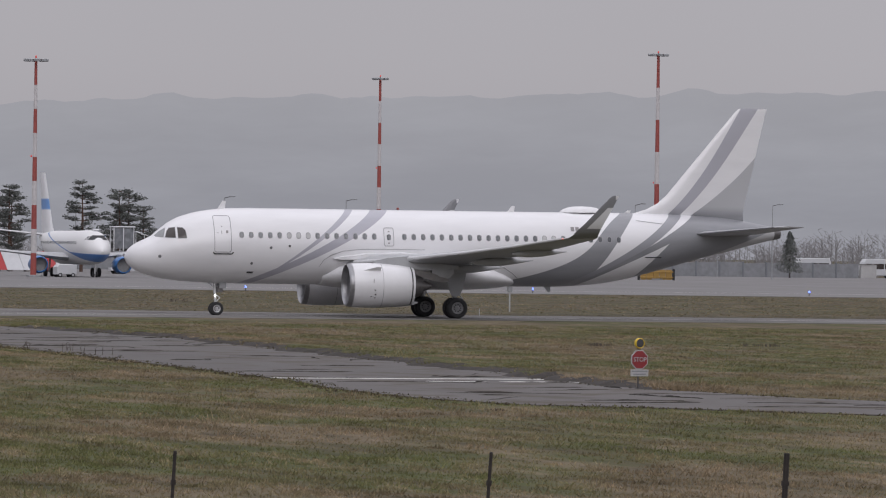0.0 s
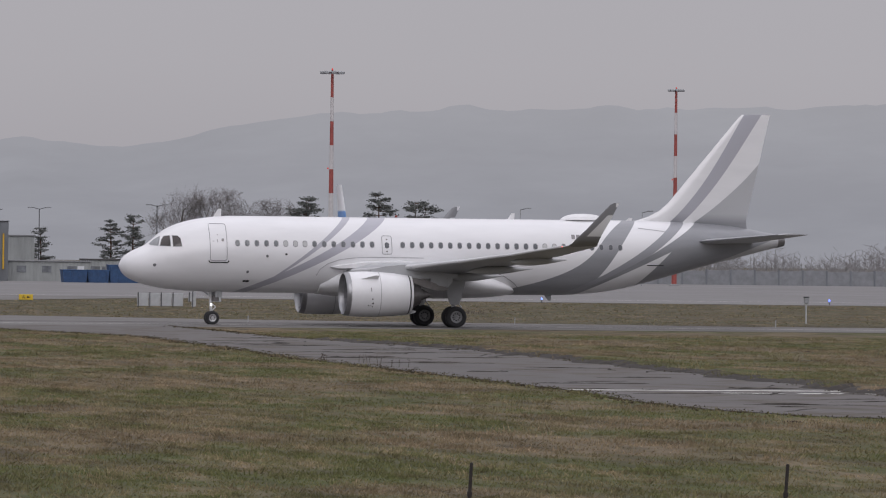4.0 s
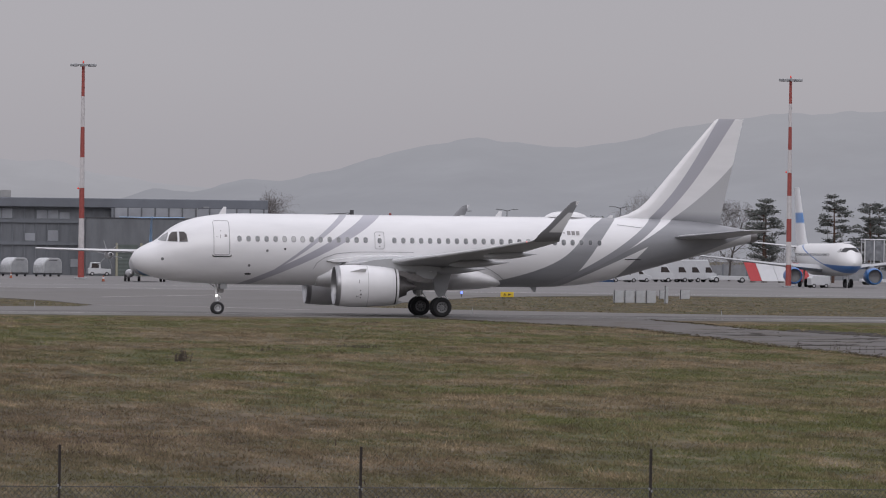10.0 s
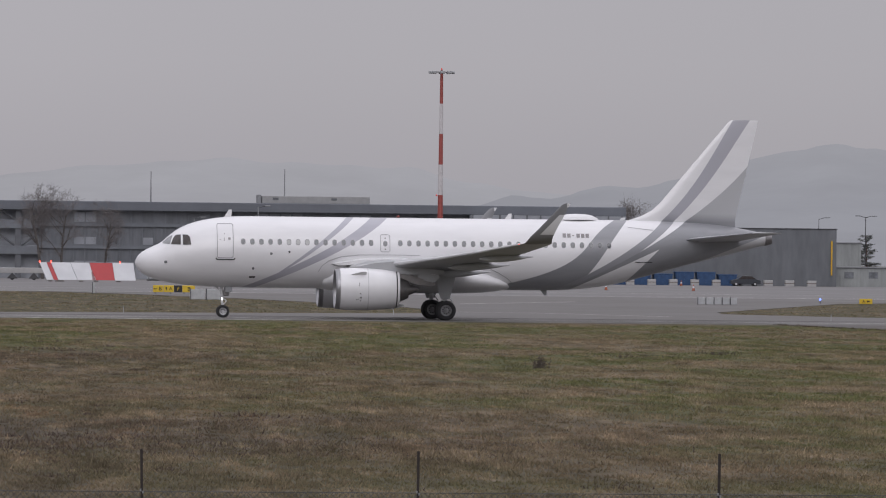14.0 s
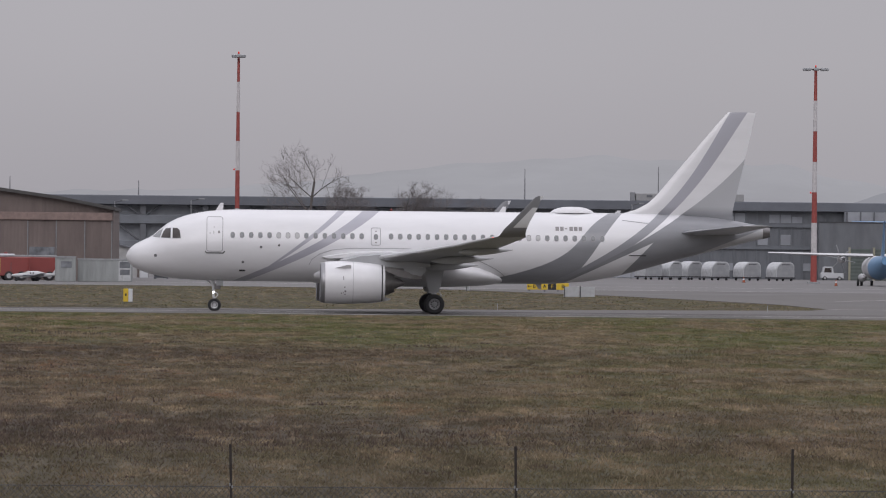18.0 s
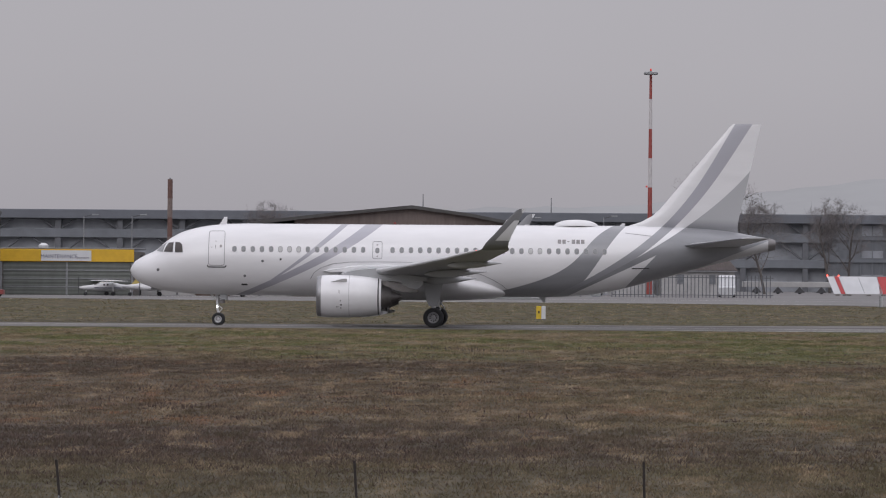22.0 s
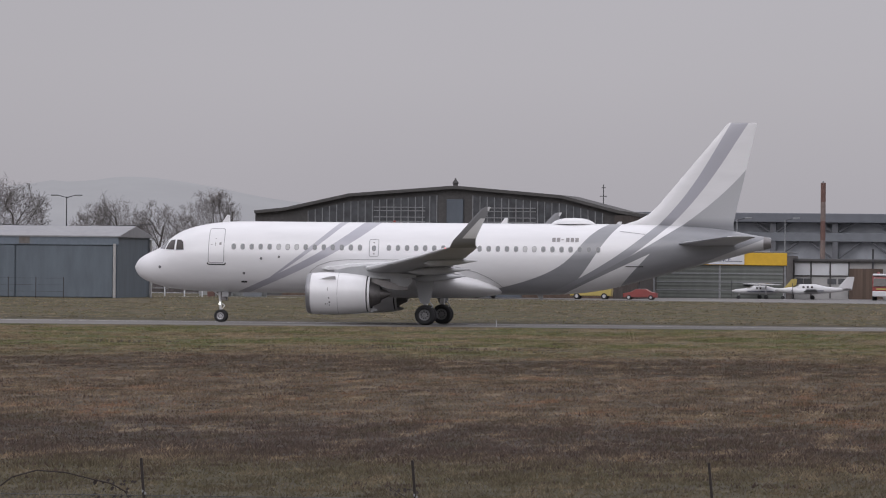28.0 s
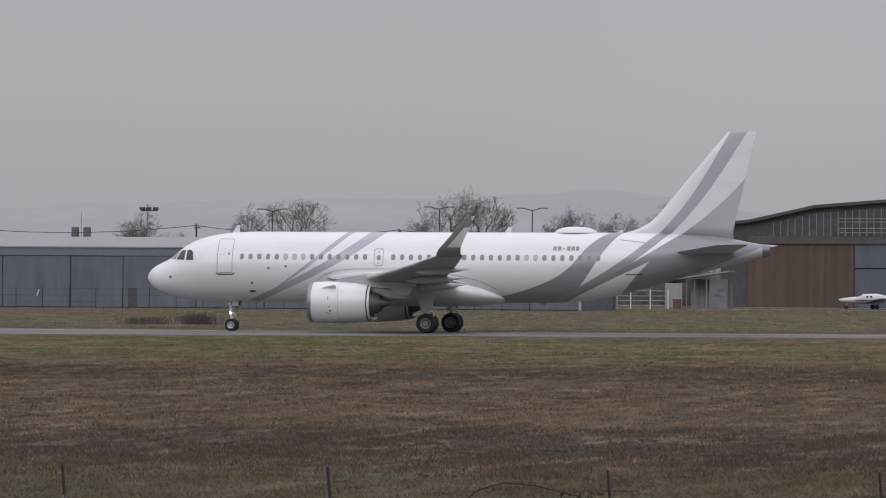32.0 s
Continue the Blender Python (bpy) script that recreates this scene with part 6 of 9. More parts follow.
def cabins():
    for x0, x1, y, h, lab in ((135.4, 146.9, 858, 2.8, "pale grey flat site cabin"), (147.0, 152.0, 862, 3.1, "dark-roofed grey shed"), (138.4, 143.5, 885, 6.3, "tall plain grey plant building")):
        ob = thing("site_cabin", lab + " at the apron's edge", "cabin")
        part("wall", Geo().box((x0, y, 0), (x1, y + 5, h - .15), .03), M_CABIN, ob)
        part("roof", Geo().box((x0 - .15, y - .2, h - .15), (x1 + .15, y + 5.2, h + .05), .04), M_HANGDARK if x0 == 147.0 else M_MULLION, ob)
        if h < 4:
            for k in range(3):
                a = x0 + (x1 - x0) * (.12 + .3 * k)
                part("window", Geo().box((a, y - .05, 1.2), (a + 1.3, y + .02, 2.1)), M_GLASSDARK, ob)
            part("door", Geo().box((x1 - 1.8, y - .05, .05), (x1 - .9, y + .02, 2.1)), M_SIGNWHITE, ob)


M_HOUSEWALL = surface("greyed_house_render", (0.40, 0.395, 0.392), 0.85, grain=2, vary=0.12, stain=0.6, stain_amt=0.35)


def houses():
    """Two gabled houses turned a little, with plain white walls under brown roofs."""
    for x, w, hip, wins in ((-4.4, 3.5, 0.0, (1.3,)), (1.0, 8.6, 1.4, (1.8, 5.6, 7.2))):
        ob = thing("small_house", "small white house with a brown tiled roof", "house", pose(x, 724.0, 0, 0, 0, 8))
        part("wall", Geo().box((0, 0, 0), (w, 7, 3.05)), M_HOUSEWALL, ob)
        g = Geo().add([(-.02, 0, 3.0), (-.02, 7, 3.0), (-.02, 3.5, 4.75), (.2, 0, 3.0), (.2, 7, 3.0), (.2, 3.5, 4.75)], [(0, 2, 1), (3, 4, 5), (0, 3, 5, 2), (1, 2, 5, 4)])
        part("gable", g, M_HOUSEWALL, ob)
        a, b = -.35, w + .3
        for f, e in ((-.4, 3.5), (7.4, 3.5)):
            part("roof", Geo().add([(a, f, 2.95), (b, f, 2.95), (b - hip, e, 5.2), (a, e, 5.2), (a, f, 3.12), (b, f, 3.12), (b - hip, e, 5.37), (a, e, 5.37)],
                                   [(0, 1, 2, 3), (4, 7, 6, 5), (0, 4, 5, 1), (1, 5, 6, 2), (2, 6, 7, 3), (3, 7, 4, 0)]), M_TILE, ob, "brown tiled roof")
        if hip:
            part("roof_hip", Geo().add([(b, -.4, 3.0), (b, 7.4, 3.0), (b - hip, 3.5, 5.3)], [(0, 1, 2)]), M_TILE, ob)
        part("gutter", Geo().box((a, -.48, 2.92), (b, -.38, 3.04)), M_MULLION, ob)
        for k in wins:
            win = part("window", Geo().box((k, -.04, 1.5), (k + .75, .02, 2.5)), M_GLASSDARK, ob)
            part("sill", Geo().box((k - .06, -.06, 1.42), (k + .81, -.03, 1.5)), M_MULLION, win)
            part("lintel", Geo().box((k - .06, -.06, 2.5), (k + .81, -.03, 2.58)), M_MULLION, win)


def yard_gate():
    """White lean-to, plain grey plant house and the dark gate beside the houses."""
    ob = thing("lean_to", "white rendered lean-to shed with a sloping dark roof", "shed")
    x0, x1, y = -16.2, -10.9, 729.0
    part("wall", gable(0, 0, y, y + 5, [(x0, 0), (x1, 0), (x1, 3.0), (x0, 4.2)], None), M_HOUSEWALL, ob)
    part("roof", gable(0, 0, y - .3, y + 5.3, [(x0, 4.2), (x1 + .3, 2.93), (x1 + .3, 3.07), (x0, 4.36)], None), M_TERMCOL, ob, "dark sloping roof")
    part("corner_board", Geo().box((x1 - .95, y - .08, 0), (x1, y, 2.95)), M_SIGNWHITE, ob, "white corner board")
    part("downpipe", Geo().tube((x1 - 1.15, y - .12, 0), (x1 - 1.15, y - .12, 3.2), .12, n=8), M_BROWNCLAD, ob, "brown downpipe")
    part("brace", Geo().tube((x0 + .4, y - .06, 4.0), (x0 + 1.5, y - .06, 1.8), .07, n=6), M_BROWNCLAD, ob)
    ob = thing("plant_house", "plain blue-grey flat-roofed plant house", "building")
    part("wall", Geo().box((-10.0, 738, 0), (-5.6, 744, 4.4)), M_TERMBACK, ob)
    part("roof", Geo().box((-10.15, 737.8, 4.4), (-5.45, 744.2, 4.58), .03), M_TERMSLAB, ob)
    ob = thing("yard_gate", "dark steel yard gate between posts", "gate")
    part("post", Geo().box((-9.75, 700, 0), (-9.5, 700.2, 2.5), .02), M_BLACKBOX, ob)
    part("post", Geo().box((-8.35, 700, 0), (-8.15, 700.2, 2.4), .02), M_BLACKBOX, ob)
    part("leaf", Geo().box((-9.5, 700.06, .15), (-8.35, 700.12, 2.3)), M_TERMCOL, ob)
    for k in range(5):
        part("bar", Geo().box((-9.4 + .22 * k, 700.0, .15), (-9.36 + .22 * k, 700.06, 2.3)), M_BLACKBOX, ob)
    ob = thing("control_box", "grey metal control box by the yard gate", "cabinet", pose(-6.5, 700, 0))
    part("body", Geo().box((-.55, -.3, 0), (.55, .3, 1.45), .03), M_TERMBACK, ob)
    part("door", Geo().box((-.48, -.33, .1), (.48, -.3, 1.35), .01), M_CABIN, ob)


blue_hangar()
dark_hangar()
brown_hangar()
office()
maintenance()
chimney()
terminal()
cabins()
houses()
yard_gate()


# ---- trees ----
M_BARK = surface("grey_brown_bark", (0.105, 0.094, 0.088), 0.9, grain=6, vary=0.3)
M_TWIG = surface("grey_brown_twigs", (0.165, 0.15, 0.147), 0.9, grain=2, vary=0.3, relief=0)
# far trees: paler copy of the twigs, haze put into the colour
M_FARWOOD = surface("haze_paled_wood", (0.235, 0.228, 0.232), 0.95, grain=2, vary=0.25, relief=0)
# needles painted paler and greyer to carry the distance haze
M_NEEDLE = tuft_paint("haze_greyed_pine_needles", ((0.135, 0.142, 0.14), (0.15, 0.158, 0.152), (0.165, 0.174, 0.162), (0.18, 0.188, 0.172)))
M_PINEBARK = surface("reddish_pine_bark", (0.10, 0.06, 0.045), 0.9, grain=6, vary=0.3)


def bare_tree_mesh(seed, h, spread, lean=0.0, fine=.86):
    """A leafless tree: a trunk with limbs, and the finer twigs apart from it, within a rounded crown."""
    rng = random.Random(seed)
    wood, twig = Geo(), Geo()
    mid, rx, rz = h * .64, h * .29 * spread, h * .37

    def inside(p, k=1.0):
        return (p.x / rx) ** 2 + (p.y / rx) ** 2 + ((p.z - mid) / rz) ** 2 < k

    def grow(p, d, length, r, level, lim=1.0):
        n = 6 if level == 0 else 4 if level < 3 else 3
        for k in range(n):
            bend = .08 if level == 0 else .12
            d = (d + Vector((rng.gauss(0, bend), rng.gauss(0, bend), rng.gauss(.07, .09)))).normalized()
            q = p + d * (length / n)
            if level > 0 and not inside(q, lim * rng.uniform(.8, 1.2)):
                if level < 3:
                    for _ in range(7 - 2 * level):
                        e = (d + Vector((rng.gauss(0, .45), rng.gauss(0, .45), rng.gauss(.1, .35)))).normalized()
                        grow(p, e, h * rng.uniform(.06, .13), max(r * .4, .018), 3, 1.6)
                return
            r1 = r * (.9 if level == 0 else .78)
            g = wood if level < 2 else twig
            u = d.orthogonal().normalized()
            w = d.cross(u)
            m = 6 if level < 2 else 3
            ring = lambda c, rr: [tuple(c + rr * (math.cos(6.2832 * j / m) * u + math.sin(6.2832 * j / m) * w)) for j in range(m)]
            g.loft([ring(p, r), ring(q, r1)], smooth=True)
            if level < 6 and (level > 0 or k > 0):
                for _ in range(2 if level == 0 or (level < 3 and rng.random() < .7) else 1 if level < 3 or rng.random() < fine else 0):
                    side = d.orthogonal().normalized()
                    side.rotate(Matrix.Rotation(rng.uniform(0, 6.2832), 3, d))
                    e = (d * rng.uniform(.45, .9) + side * rng.uniform(.6, 1.0) + Vector((0, 0, .1))).normalized()
                    grow(q, e, length * (rng.uniform(.55, .75) if level else rng.uniform(.5, .66)), max(r1 * rng.uniform(.42, .62), .018 if level < 3 else .013), level + 1,
                         rng.uniform(.55, 1.1) if level == 0 else lim)
            p, r = q, r1

    grow(Vector((0, 0, -.1)), Vector((lean, 0, 1)).normalized(), h * .78, h * .015 + .04, 0)
    top = max(v[2] for v in twig.v)
    k = h / top
    for g in (wood, twig):
        g.v = [(x * k, y * k, z * k) for x, y, z in g.v]
    return wood, twig


def bare_tree(seed, h, spread, label, lean=0.0, fine=.86):
    wood, twig = bare_tree_mesh(seed, h, spread, lean, fine)
    ob = thing("bare_tree", label, "tree", group="bare winter trees")
    part("trunk", wood, M_BARK, ob)
    part("crown", twig, M_TWIG, ob, "leafless crown of fine twigs")
    return ob


def pine(seed, h, label):
    """A pine of uneven, layered boughs, each with needles along its outer part."""
    rng = random.Random(seed)
    ob = thing("pine_tree", label, "tree", group="dark pines")
    tr, cr = Geo(), Geo()
    tr.tube((0, 0, -.1), (.15, 0, h * .55), .24, .15, 8).tube((.15, 0, h * .55), (.05, .05, h * .99), .15, .03, 6)
    z = h * .22
    while z < h:
        reach = h * .25 * math.sqrt(max(.02, 1.03 - (z / h) ** 3)) * rng.uniform(.6, 1.15)
        for _ in range(rng.choice((2, 3, 3, 4))):
            a, L = rng.uniform(0, 6.28), reach * rng.uniform(.55, 1.1) + .15
            up = rng.uniform(-.05, .4)
            dx, dy = math.cos(a), math.sin(a)
            tr.tube((.1, 0, z), (dx * L, dy * L, z + up * L), .05, .02, 4, cap=False)
            for _ in range(int(24 + 34 * L)):
                t = rng.uniform(.3, 1.08)
                px, py, pz = dx * L * t + rng.gauss(0, .26), dy * L * t + rng.gauss(0, .26), z + up * L * t + rng.gauss(.06, .13)
                b, w = rng.uniform(0, 6.28), rng.uniform(.1, .24)
                u, v = math.cos(b) * w, math.sin(b) * w
                cr.add([(px - u, py - v, pz - .03), (px + u, py + v, pz + .02), (px + v * .6, py - u * .6, pz + w * rng.uniform(.2, 1.0))], [(0, 1, 2)])
        z += rng.uniform(.4, .8)
    part("trunk", tr, M_PINEBARK, ob)
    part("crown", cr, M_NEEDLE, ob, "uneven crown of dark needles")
    return ob


def place(ob, spots, h0):
    """Moves a tree to the first spot and copies it to the others: x, y, height, turn."""
    for k, (x, y, h, turn) in enumerate(spots):
        m = pose(x, y, 0, 0, 0, turn) @ Matrix.Scale(h / h0, 4)
        if k == 0:
            first = m
        else:
            copy_thing(ob, m)
    ob.matrix_basis = first


place(bare_tree(3, 14, 1.25, "tall leafless winter tree with a fine twiggy crown"), ((166.5, 902, 14.2, 0), (112.3, 890, 13.3, 130), (-138.5, 641, 12.9, 70), (-132.0, 682, 11.4, 200)), 14)
place(bare_tree(8, 14, 1.35, "broad leafless winter tree with many twigs"), ((173.0, 900, 13.8, 40), (181.0, 905, 12.4, 210), (-115.2, 642, 11.3, 300), (-156.0, 642, 11.4, 20), (14.2, 790, 12.2, 90)), 14)
place(bare_tree(21, 17, 1.15, "large leafless tree standing before the terminal", fine=.62), ((8.0, 770, 17.4, 0),), 17)
place(bare_tree(34, 12, 1.0, "small leafless winter tree"), ((23.7, 830, 13.1, 0), (26.2, 832, 12.3, 100), (-134.9, 680, 10.0, 50), (-129.0, 684, 10.4, 150), (-125.6, 678, 9.8, 250), (-135.4, 642, 11.8, 310),
                                                              (-159.6, 640, 10.9, 80), (-172.6, 640, 9.9, 10), (-174.6, 642, 8.9, 190), (-50.4, 800, 11.8, 0), (-48.4, 802, 11.3, 120), (32.0, 838, 11.0, 200), (-170.4, 645, 7.8, 60), (176.5, 910, 11.5, 330)), 12)
place(pine(2, 12, "dark scots pine with an uneven crown"), ((192.5, 885, 12.8, 0), (181.8, 883, 12.0, 120), (156.8, 900, 8.6, 40), (186.0, 902, 12.2, 200)), 12)
place(pine(5, 11.7, "slim dark pine with drooping pads"), ((197.2, 882, 11.8, 0), (199.6, 886, 11.6, 100), (160.1, 900, 9.4, 220), (202.5, 890, 9.5, 300), (147.5, 905, 7.5, 30)), 11.7)


def conifer():
    rng = random.Random(9)
    ob = thing("spruce", "small dark conical spruce behind the wall", "tree", pose(323.5, 960, 0))
    cr = Geo()
    for _ in range(1500):
        z = 7.4 * rng.uniform(.08, 1) ** .8
        rr, a, w = (1.02 - z / 7.4) * 3.1 * rng.uniform(.3, 1), rng.uniform(0, 6.28), rng.uniform(.15, .35)
        x, y = rr * math.cos(a), rr * math.sin(a)
        cr.add([(x, y, z + .1), (x + math.cos(a + .6) * w, y + math.sin(a + .6) * w, z - .12), (x + math.cos(a - .6) * w, y + math.sin(a - .6) * w, z - .2)], [(0, 1, 2)])
    part("trunk", Geo().tube((0, 0, -.1), (0, 0, 7.0), .15, .03, 6), M_BARK, ob)
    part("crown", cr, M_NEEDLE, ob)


conifer()


def far_wood():
    """A belt of leafless wood beyond the perimeter wall."""
    rng = random.Random(12)
    g = Geo()
    for _ in range(1600):
        x, y = rng.uniform(205, 470), rng.uniform(1010, 1060)
        h = rng.uniform(3.2, 6.4) + 1.8 * math.sin(x * .11) * math.sin(x * .037)
        top = (x + rng.gauss(0, .5), y, h)
        g.tube((x, y, 0), top, .08, .03, 3, cap=False)
        for _ in range(9):
            t = rng.uniform(.25, .95)
            p = (x + (top[0] - x) * t, y, h * t)
            a = rng.uniform(0, 6.28)
            L = rng.uniform(.6, 1.6)
            q = (p[0] + L * math.cos(a), y + .4 * math.sin(a), p[2] + L * rng.uniform(.3, .9))
            g.tube(p, q, .035, .02, 3, cap=False)
            g.tube(q, (q[0] + rng.gauss(0, .6), q[1], q[2] + rng.uniform(.1, .7)), .04, .02, 3, cap=False)
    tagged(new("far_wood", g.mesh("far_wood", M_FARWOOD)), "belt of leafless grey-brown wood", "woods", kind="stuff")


far_wood()


def thicket(name, x0, x1, y0, y1, n, h0, h1, seed, label, mat):
    """A dense leafless thicket: many thin stems, each with rising side twigs."""
    rng = random.Random(seed)
    g = Geo()
    for _ in range(n):
        x, y = rng.uniform(x0, x1), rng.uniform(y0, y1)
        h = rng.uniform(h0, h1) * (0.75 + 0.25 * math.sin(x * .9 + seed))
        lean = rng.gauss(0, .14) * h
        g.tube((x, y, -.05), (x + lean, y, h), .05, .015, 3, cap=False)
        for _ in range(7):
            t = rng.uniform(.2, .95)
            px, pz, L = x + lean * t, h * t, rng.uniform(.3, .9)
            a = rng.choice((-1, 1)) * rng.uniform(.3, 1.0)
            q = (px + L * math.sin(a), y + rng.gauss(0, .2), pz + L * math.cos(a))
            g.tube((px, y, pz), q, .025, .012, 3, cap=False)
            g.tube(q, (q[0] + rng.gauss(0, .25), q[1], q[2] + rng.uniform(.1, .4)), .014, .008, 3, cap=False)
    tagged(new(name, g.mesh(name, mat)), label, "thicket", kind="stuff")


thicket("thicket", -146, -104, 646, 664, 1500, 2.8, 5.0, 5, "dense leafless grey-brown thicket behind the hangar", M_TWIG)
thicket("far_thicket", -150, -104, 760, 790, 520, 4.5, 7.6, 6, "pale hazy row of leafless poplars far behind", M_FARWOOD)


# ---- parked aircraft ----
M_BLUEPAINT = surface("bright_blue_paint", (0.04, 0.16, 0.42), 0.35, grain=2, vary=0.08, relief=0, coat=0.2)
M_BLUETAIL = surface("mid_blue_tail_paint", (0.13, 0.27, 0.45), 0.4, grain=2, vary=0.08, relief=0)
M_JETWHITE = surface("parked_jet_white", (0.56, 0.56, 0.57), 0.4, grain=2, vary=0.05, relief=0)
M_NAVYTAIL = surface("navy_tail_paint", (0.03, 0.035, 0.07), 0.4, relief=0)
M_REDCAR = surface("red_vehicle_paint", (0.24, 0.05, 0.045), 0.4, grain=2, vary=0.08, relief=0, coat=0.3)
M_VANWHITE = surface("white_vehicle_paint", (0.50, 0.51, 0.525), 0.35, grain=2, vary=0.05, relief=0, coat=0.3)
M_CARYELLOW = surface("yellow_vehicle_paint", (0.43, 0.34, 0.10), 0.45, grain=2, vary=0.08, relief=0, coat=0.2)
M_SKIPBLUE = surface("scuffed_blue_skip_paint", (0.025, 0.07, 0.17), 0.55, grain=2, vary=0.3, stain=0.8, stain_amt=0.4)
M_CARDARK = surface("dark_car_paint", (0.03, 0.035, 0.045), 0.3, relief=0, coat=0.4)


def swoosh_paint():
    """White fuselage with a blue belly sweep, in the aircraft's own length."""
    m, nt, b = nodes_of("white_and_blue_fuselage_paint")
    co = nt.nodes.new("ShaderNodeTexCoord")
    se = nt.nodes.new("ShaderNodeSeparateXYZ")
    nt.links.new(co.outputs["Object"], se.inputs[0])
    x, z = se.outputs["X"], se.outputs["Z"]
    edge = math_node(nt, "ADD", math_node(nt, "MULTIPLY", x, 0.13), 3.55)
    wide = math_node(nt, "MAXIMUM", math_node(nt, "ADD", math_node(nt, "MULTIPLY", x, -0.105), -0.45), 0.12)
    band = math_node(nt, "MULTIPLY", after(nt, z, edge), math_node(nt, "SUBTRACT", 1.0, after(nt, z, math_node(nt, "ADD", edge, wide))))
    c = mix_col(nt, band, (0.68, 0.68, 0.68), (0.06, 0.17, 0.42))
    nt.links.new(c, b.inputs["Base Color"])
    b.inputs["Roughness"].default_value = 0.4
    return m


M_SWOOSH = swoosh_paint()


def tube_body(g, st, n=28):
    """st: x, top, bottom, half width."""
    g.loft([[(x, w * math.sin(a), (t + bo) / 2 + (t - bo) / 2 * math.cos(a)) for a in np.linspace(0, 2 * math.pi, n + 1)[:-1]] for x, t, bo, w in st], cap=True, smooth=True)
    return g


def lifting(rows, flip=False):
    """A wing from rows of leading edge x, trailing edge x, y, z, thickness."""
    old = []
    for le, te, y, z, th in rows:
        ring = airfoil(le + OX, te + OX, y, z, th, n=6)
        old.append(ring)
    return Geo().loft(old, cap=True, smooth=True)


def upright(rows):
    out = []
    for le, te, z, th in rows:
        out.append([(px, pz, z) for px, _, pz in airfoil(le + OX, te + OX, 0, 0, th, n=6)])
    return Geo().loft(out, cap=True, smooth=True)


def simple_wheel(name, ob, x, y, r, w):
    return part(name, Geo().revolve_y([(y - w / 2, .01), (y - w / 2, r * .85), (y - w * .3, r), (y + w * .3, r), (y + w / 2, r * .85), (y + w / 2, .01)], x, r, 16), M_TYRE, ob)


def parked_jet():
    """Nose at x = -16, tail at +22; it faces -x."""
    ob = thing("parked_jet", "parked white jet airliner with blue engines and belly sweep", "airplane", pose(163.05, 752, 0, 0, 0, 89.1))
    tube_body(b := Geo(), ((-16, 3.1, 3.0, .05), (-15.6, 3.55, 2.5, .5), (-14.8, 4.05, 2.15, .95), (-13.8, 4.55, 1.9, 1.35), (-12.6, 5.15, 1.7, 1.65), (-11, 5.45, 1.55, 1.83), (-9, 5.5, 1.5, 1.88), (8, 5.5, 1.5, 1.88),
                           (12, 5.5, 2.1, 1.7), (17, 5.35, 3.5, 1.0), (21, 5.1, 4.4, .4), (22.5, 4.9, 4.6, .15)))
    part("fuselage", b, M_SWOOSH, ob, "white fuselage with a blue sweep")
    for s in (-1, 1):
        part("wing", lifting(((-3.5, 4.4, s * 1.5, 2.3, .13), (1.0, 4.6, s * 6, 2.75, .11), (6.2, 7.9, s * 16.3, 3.9, .1))), M_WINGGREY, ob)
        part("winglet", Geo().loft([airfoil(6.3 + OX, 7.9 + OX, s * 16.3, 3.9, .09, n=5), airfoil(6.9 + OX, 8.1 + OX, s * 16.8, 4.4, .08, n=5), airfoil(8.0 + OX, 8.7 + OX, s * 17.1, 6.3, .06, n=5)], cap=True, smooth=True), M_JETWHITE, ob)
        part("tailplane", lifting(((17.2, 20.8, s * .6, 5.0, .09), (20.8, 22.3, s * 7.0, 5.7, .08))), M_JETWHITE, ob)
        e = part("engine", Geo().revolve_x([(-3.9, .8), (-4.05, .88), (-3.9, .97), (-3.2, 1.06), (-1.8, 1.02), (-.4, .8), (.2, .6)], s * 5.05, 1.45, 28), M_BLUEPAINT, ob, "bright blue engine")
        part("inlet", Geo().revolve_x([(-3.95, .84), (-3.2, .78), (-3.1, .02)], s * 5.05, 1.45, 24), M_DUCT, e)
        part("pylon", Geo().box((-2.6, s * 5.05 - .15, 2.3), (1.5, s * 5.05 + .15, 2.75), .05), M_WINGGREY, ob)
        part("gear_leg", Geo().tube((2.0, s * 2.86, .5), (2.0, s * 2.7, 2.2), .12, n=8), M_GEAR, ob)
        for d in (-.4, .4):
            simple_wheel("main_wheel", ob, 2.0, s * 2.86 + d, .55, .36)
        for pts in (((-13.75, 4.42), (-13.2, 4.85), (-12.75, 4.85), (-13.0, 4.4)), ((-12.9, 4.4), (-12.65, 4.85), (-12.3, 4.8), (-12.2, 4.4))):
            g = Geo()
            vs = []
            for x, z in pts:
                t = np.interp(x, [-15.6, -14.8, -13.8, -12.6, -11], [3.55, 4.05, 4.55, 5.15, 5.45])
                bo = np.interp(x, [-15.6, -14.8, -13.8, -12.6, -11], [2.5, 2.15, 1.9, 1.7, 1.55])
                w = np.interp(x, [-15.6, -14.8, -13.8, -12.6, -11], [.5, .95, 1.35, 1.65, 1.83])
                k = max(-.98, min(.98, (z - (t + bo) / 2) / ((t - bo) / 2)))
                vs.append((x - .04, s * (w + .03) * math.sqrt(1 - k * k), z))
            part("cockpit_window", g.add(vs, [(0, 1, 2, 3)]), M_BLACK, ob)
        for k in range(40):
            x = -9.5 + .55 * k
            part("cabin_window", Geo().box((x, s * 1.885 - .01, 3.95), (x + .22, s * 1.885 + .01, 4.25)), M_PANE, ob)
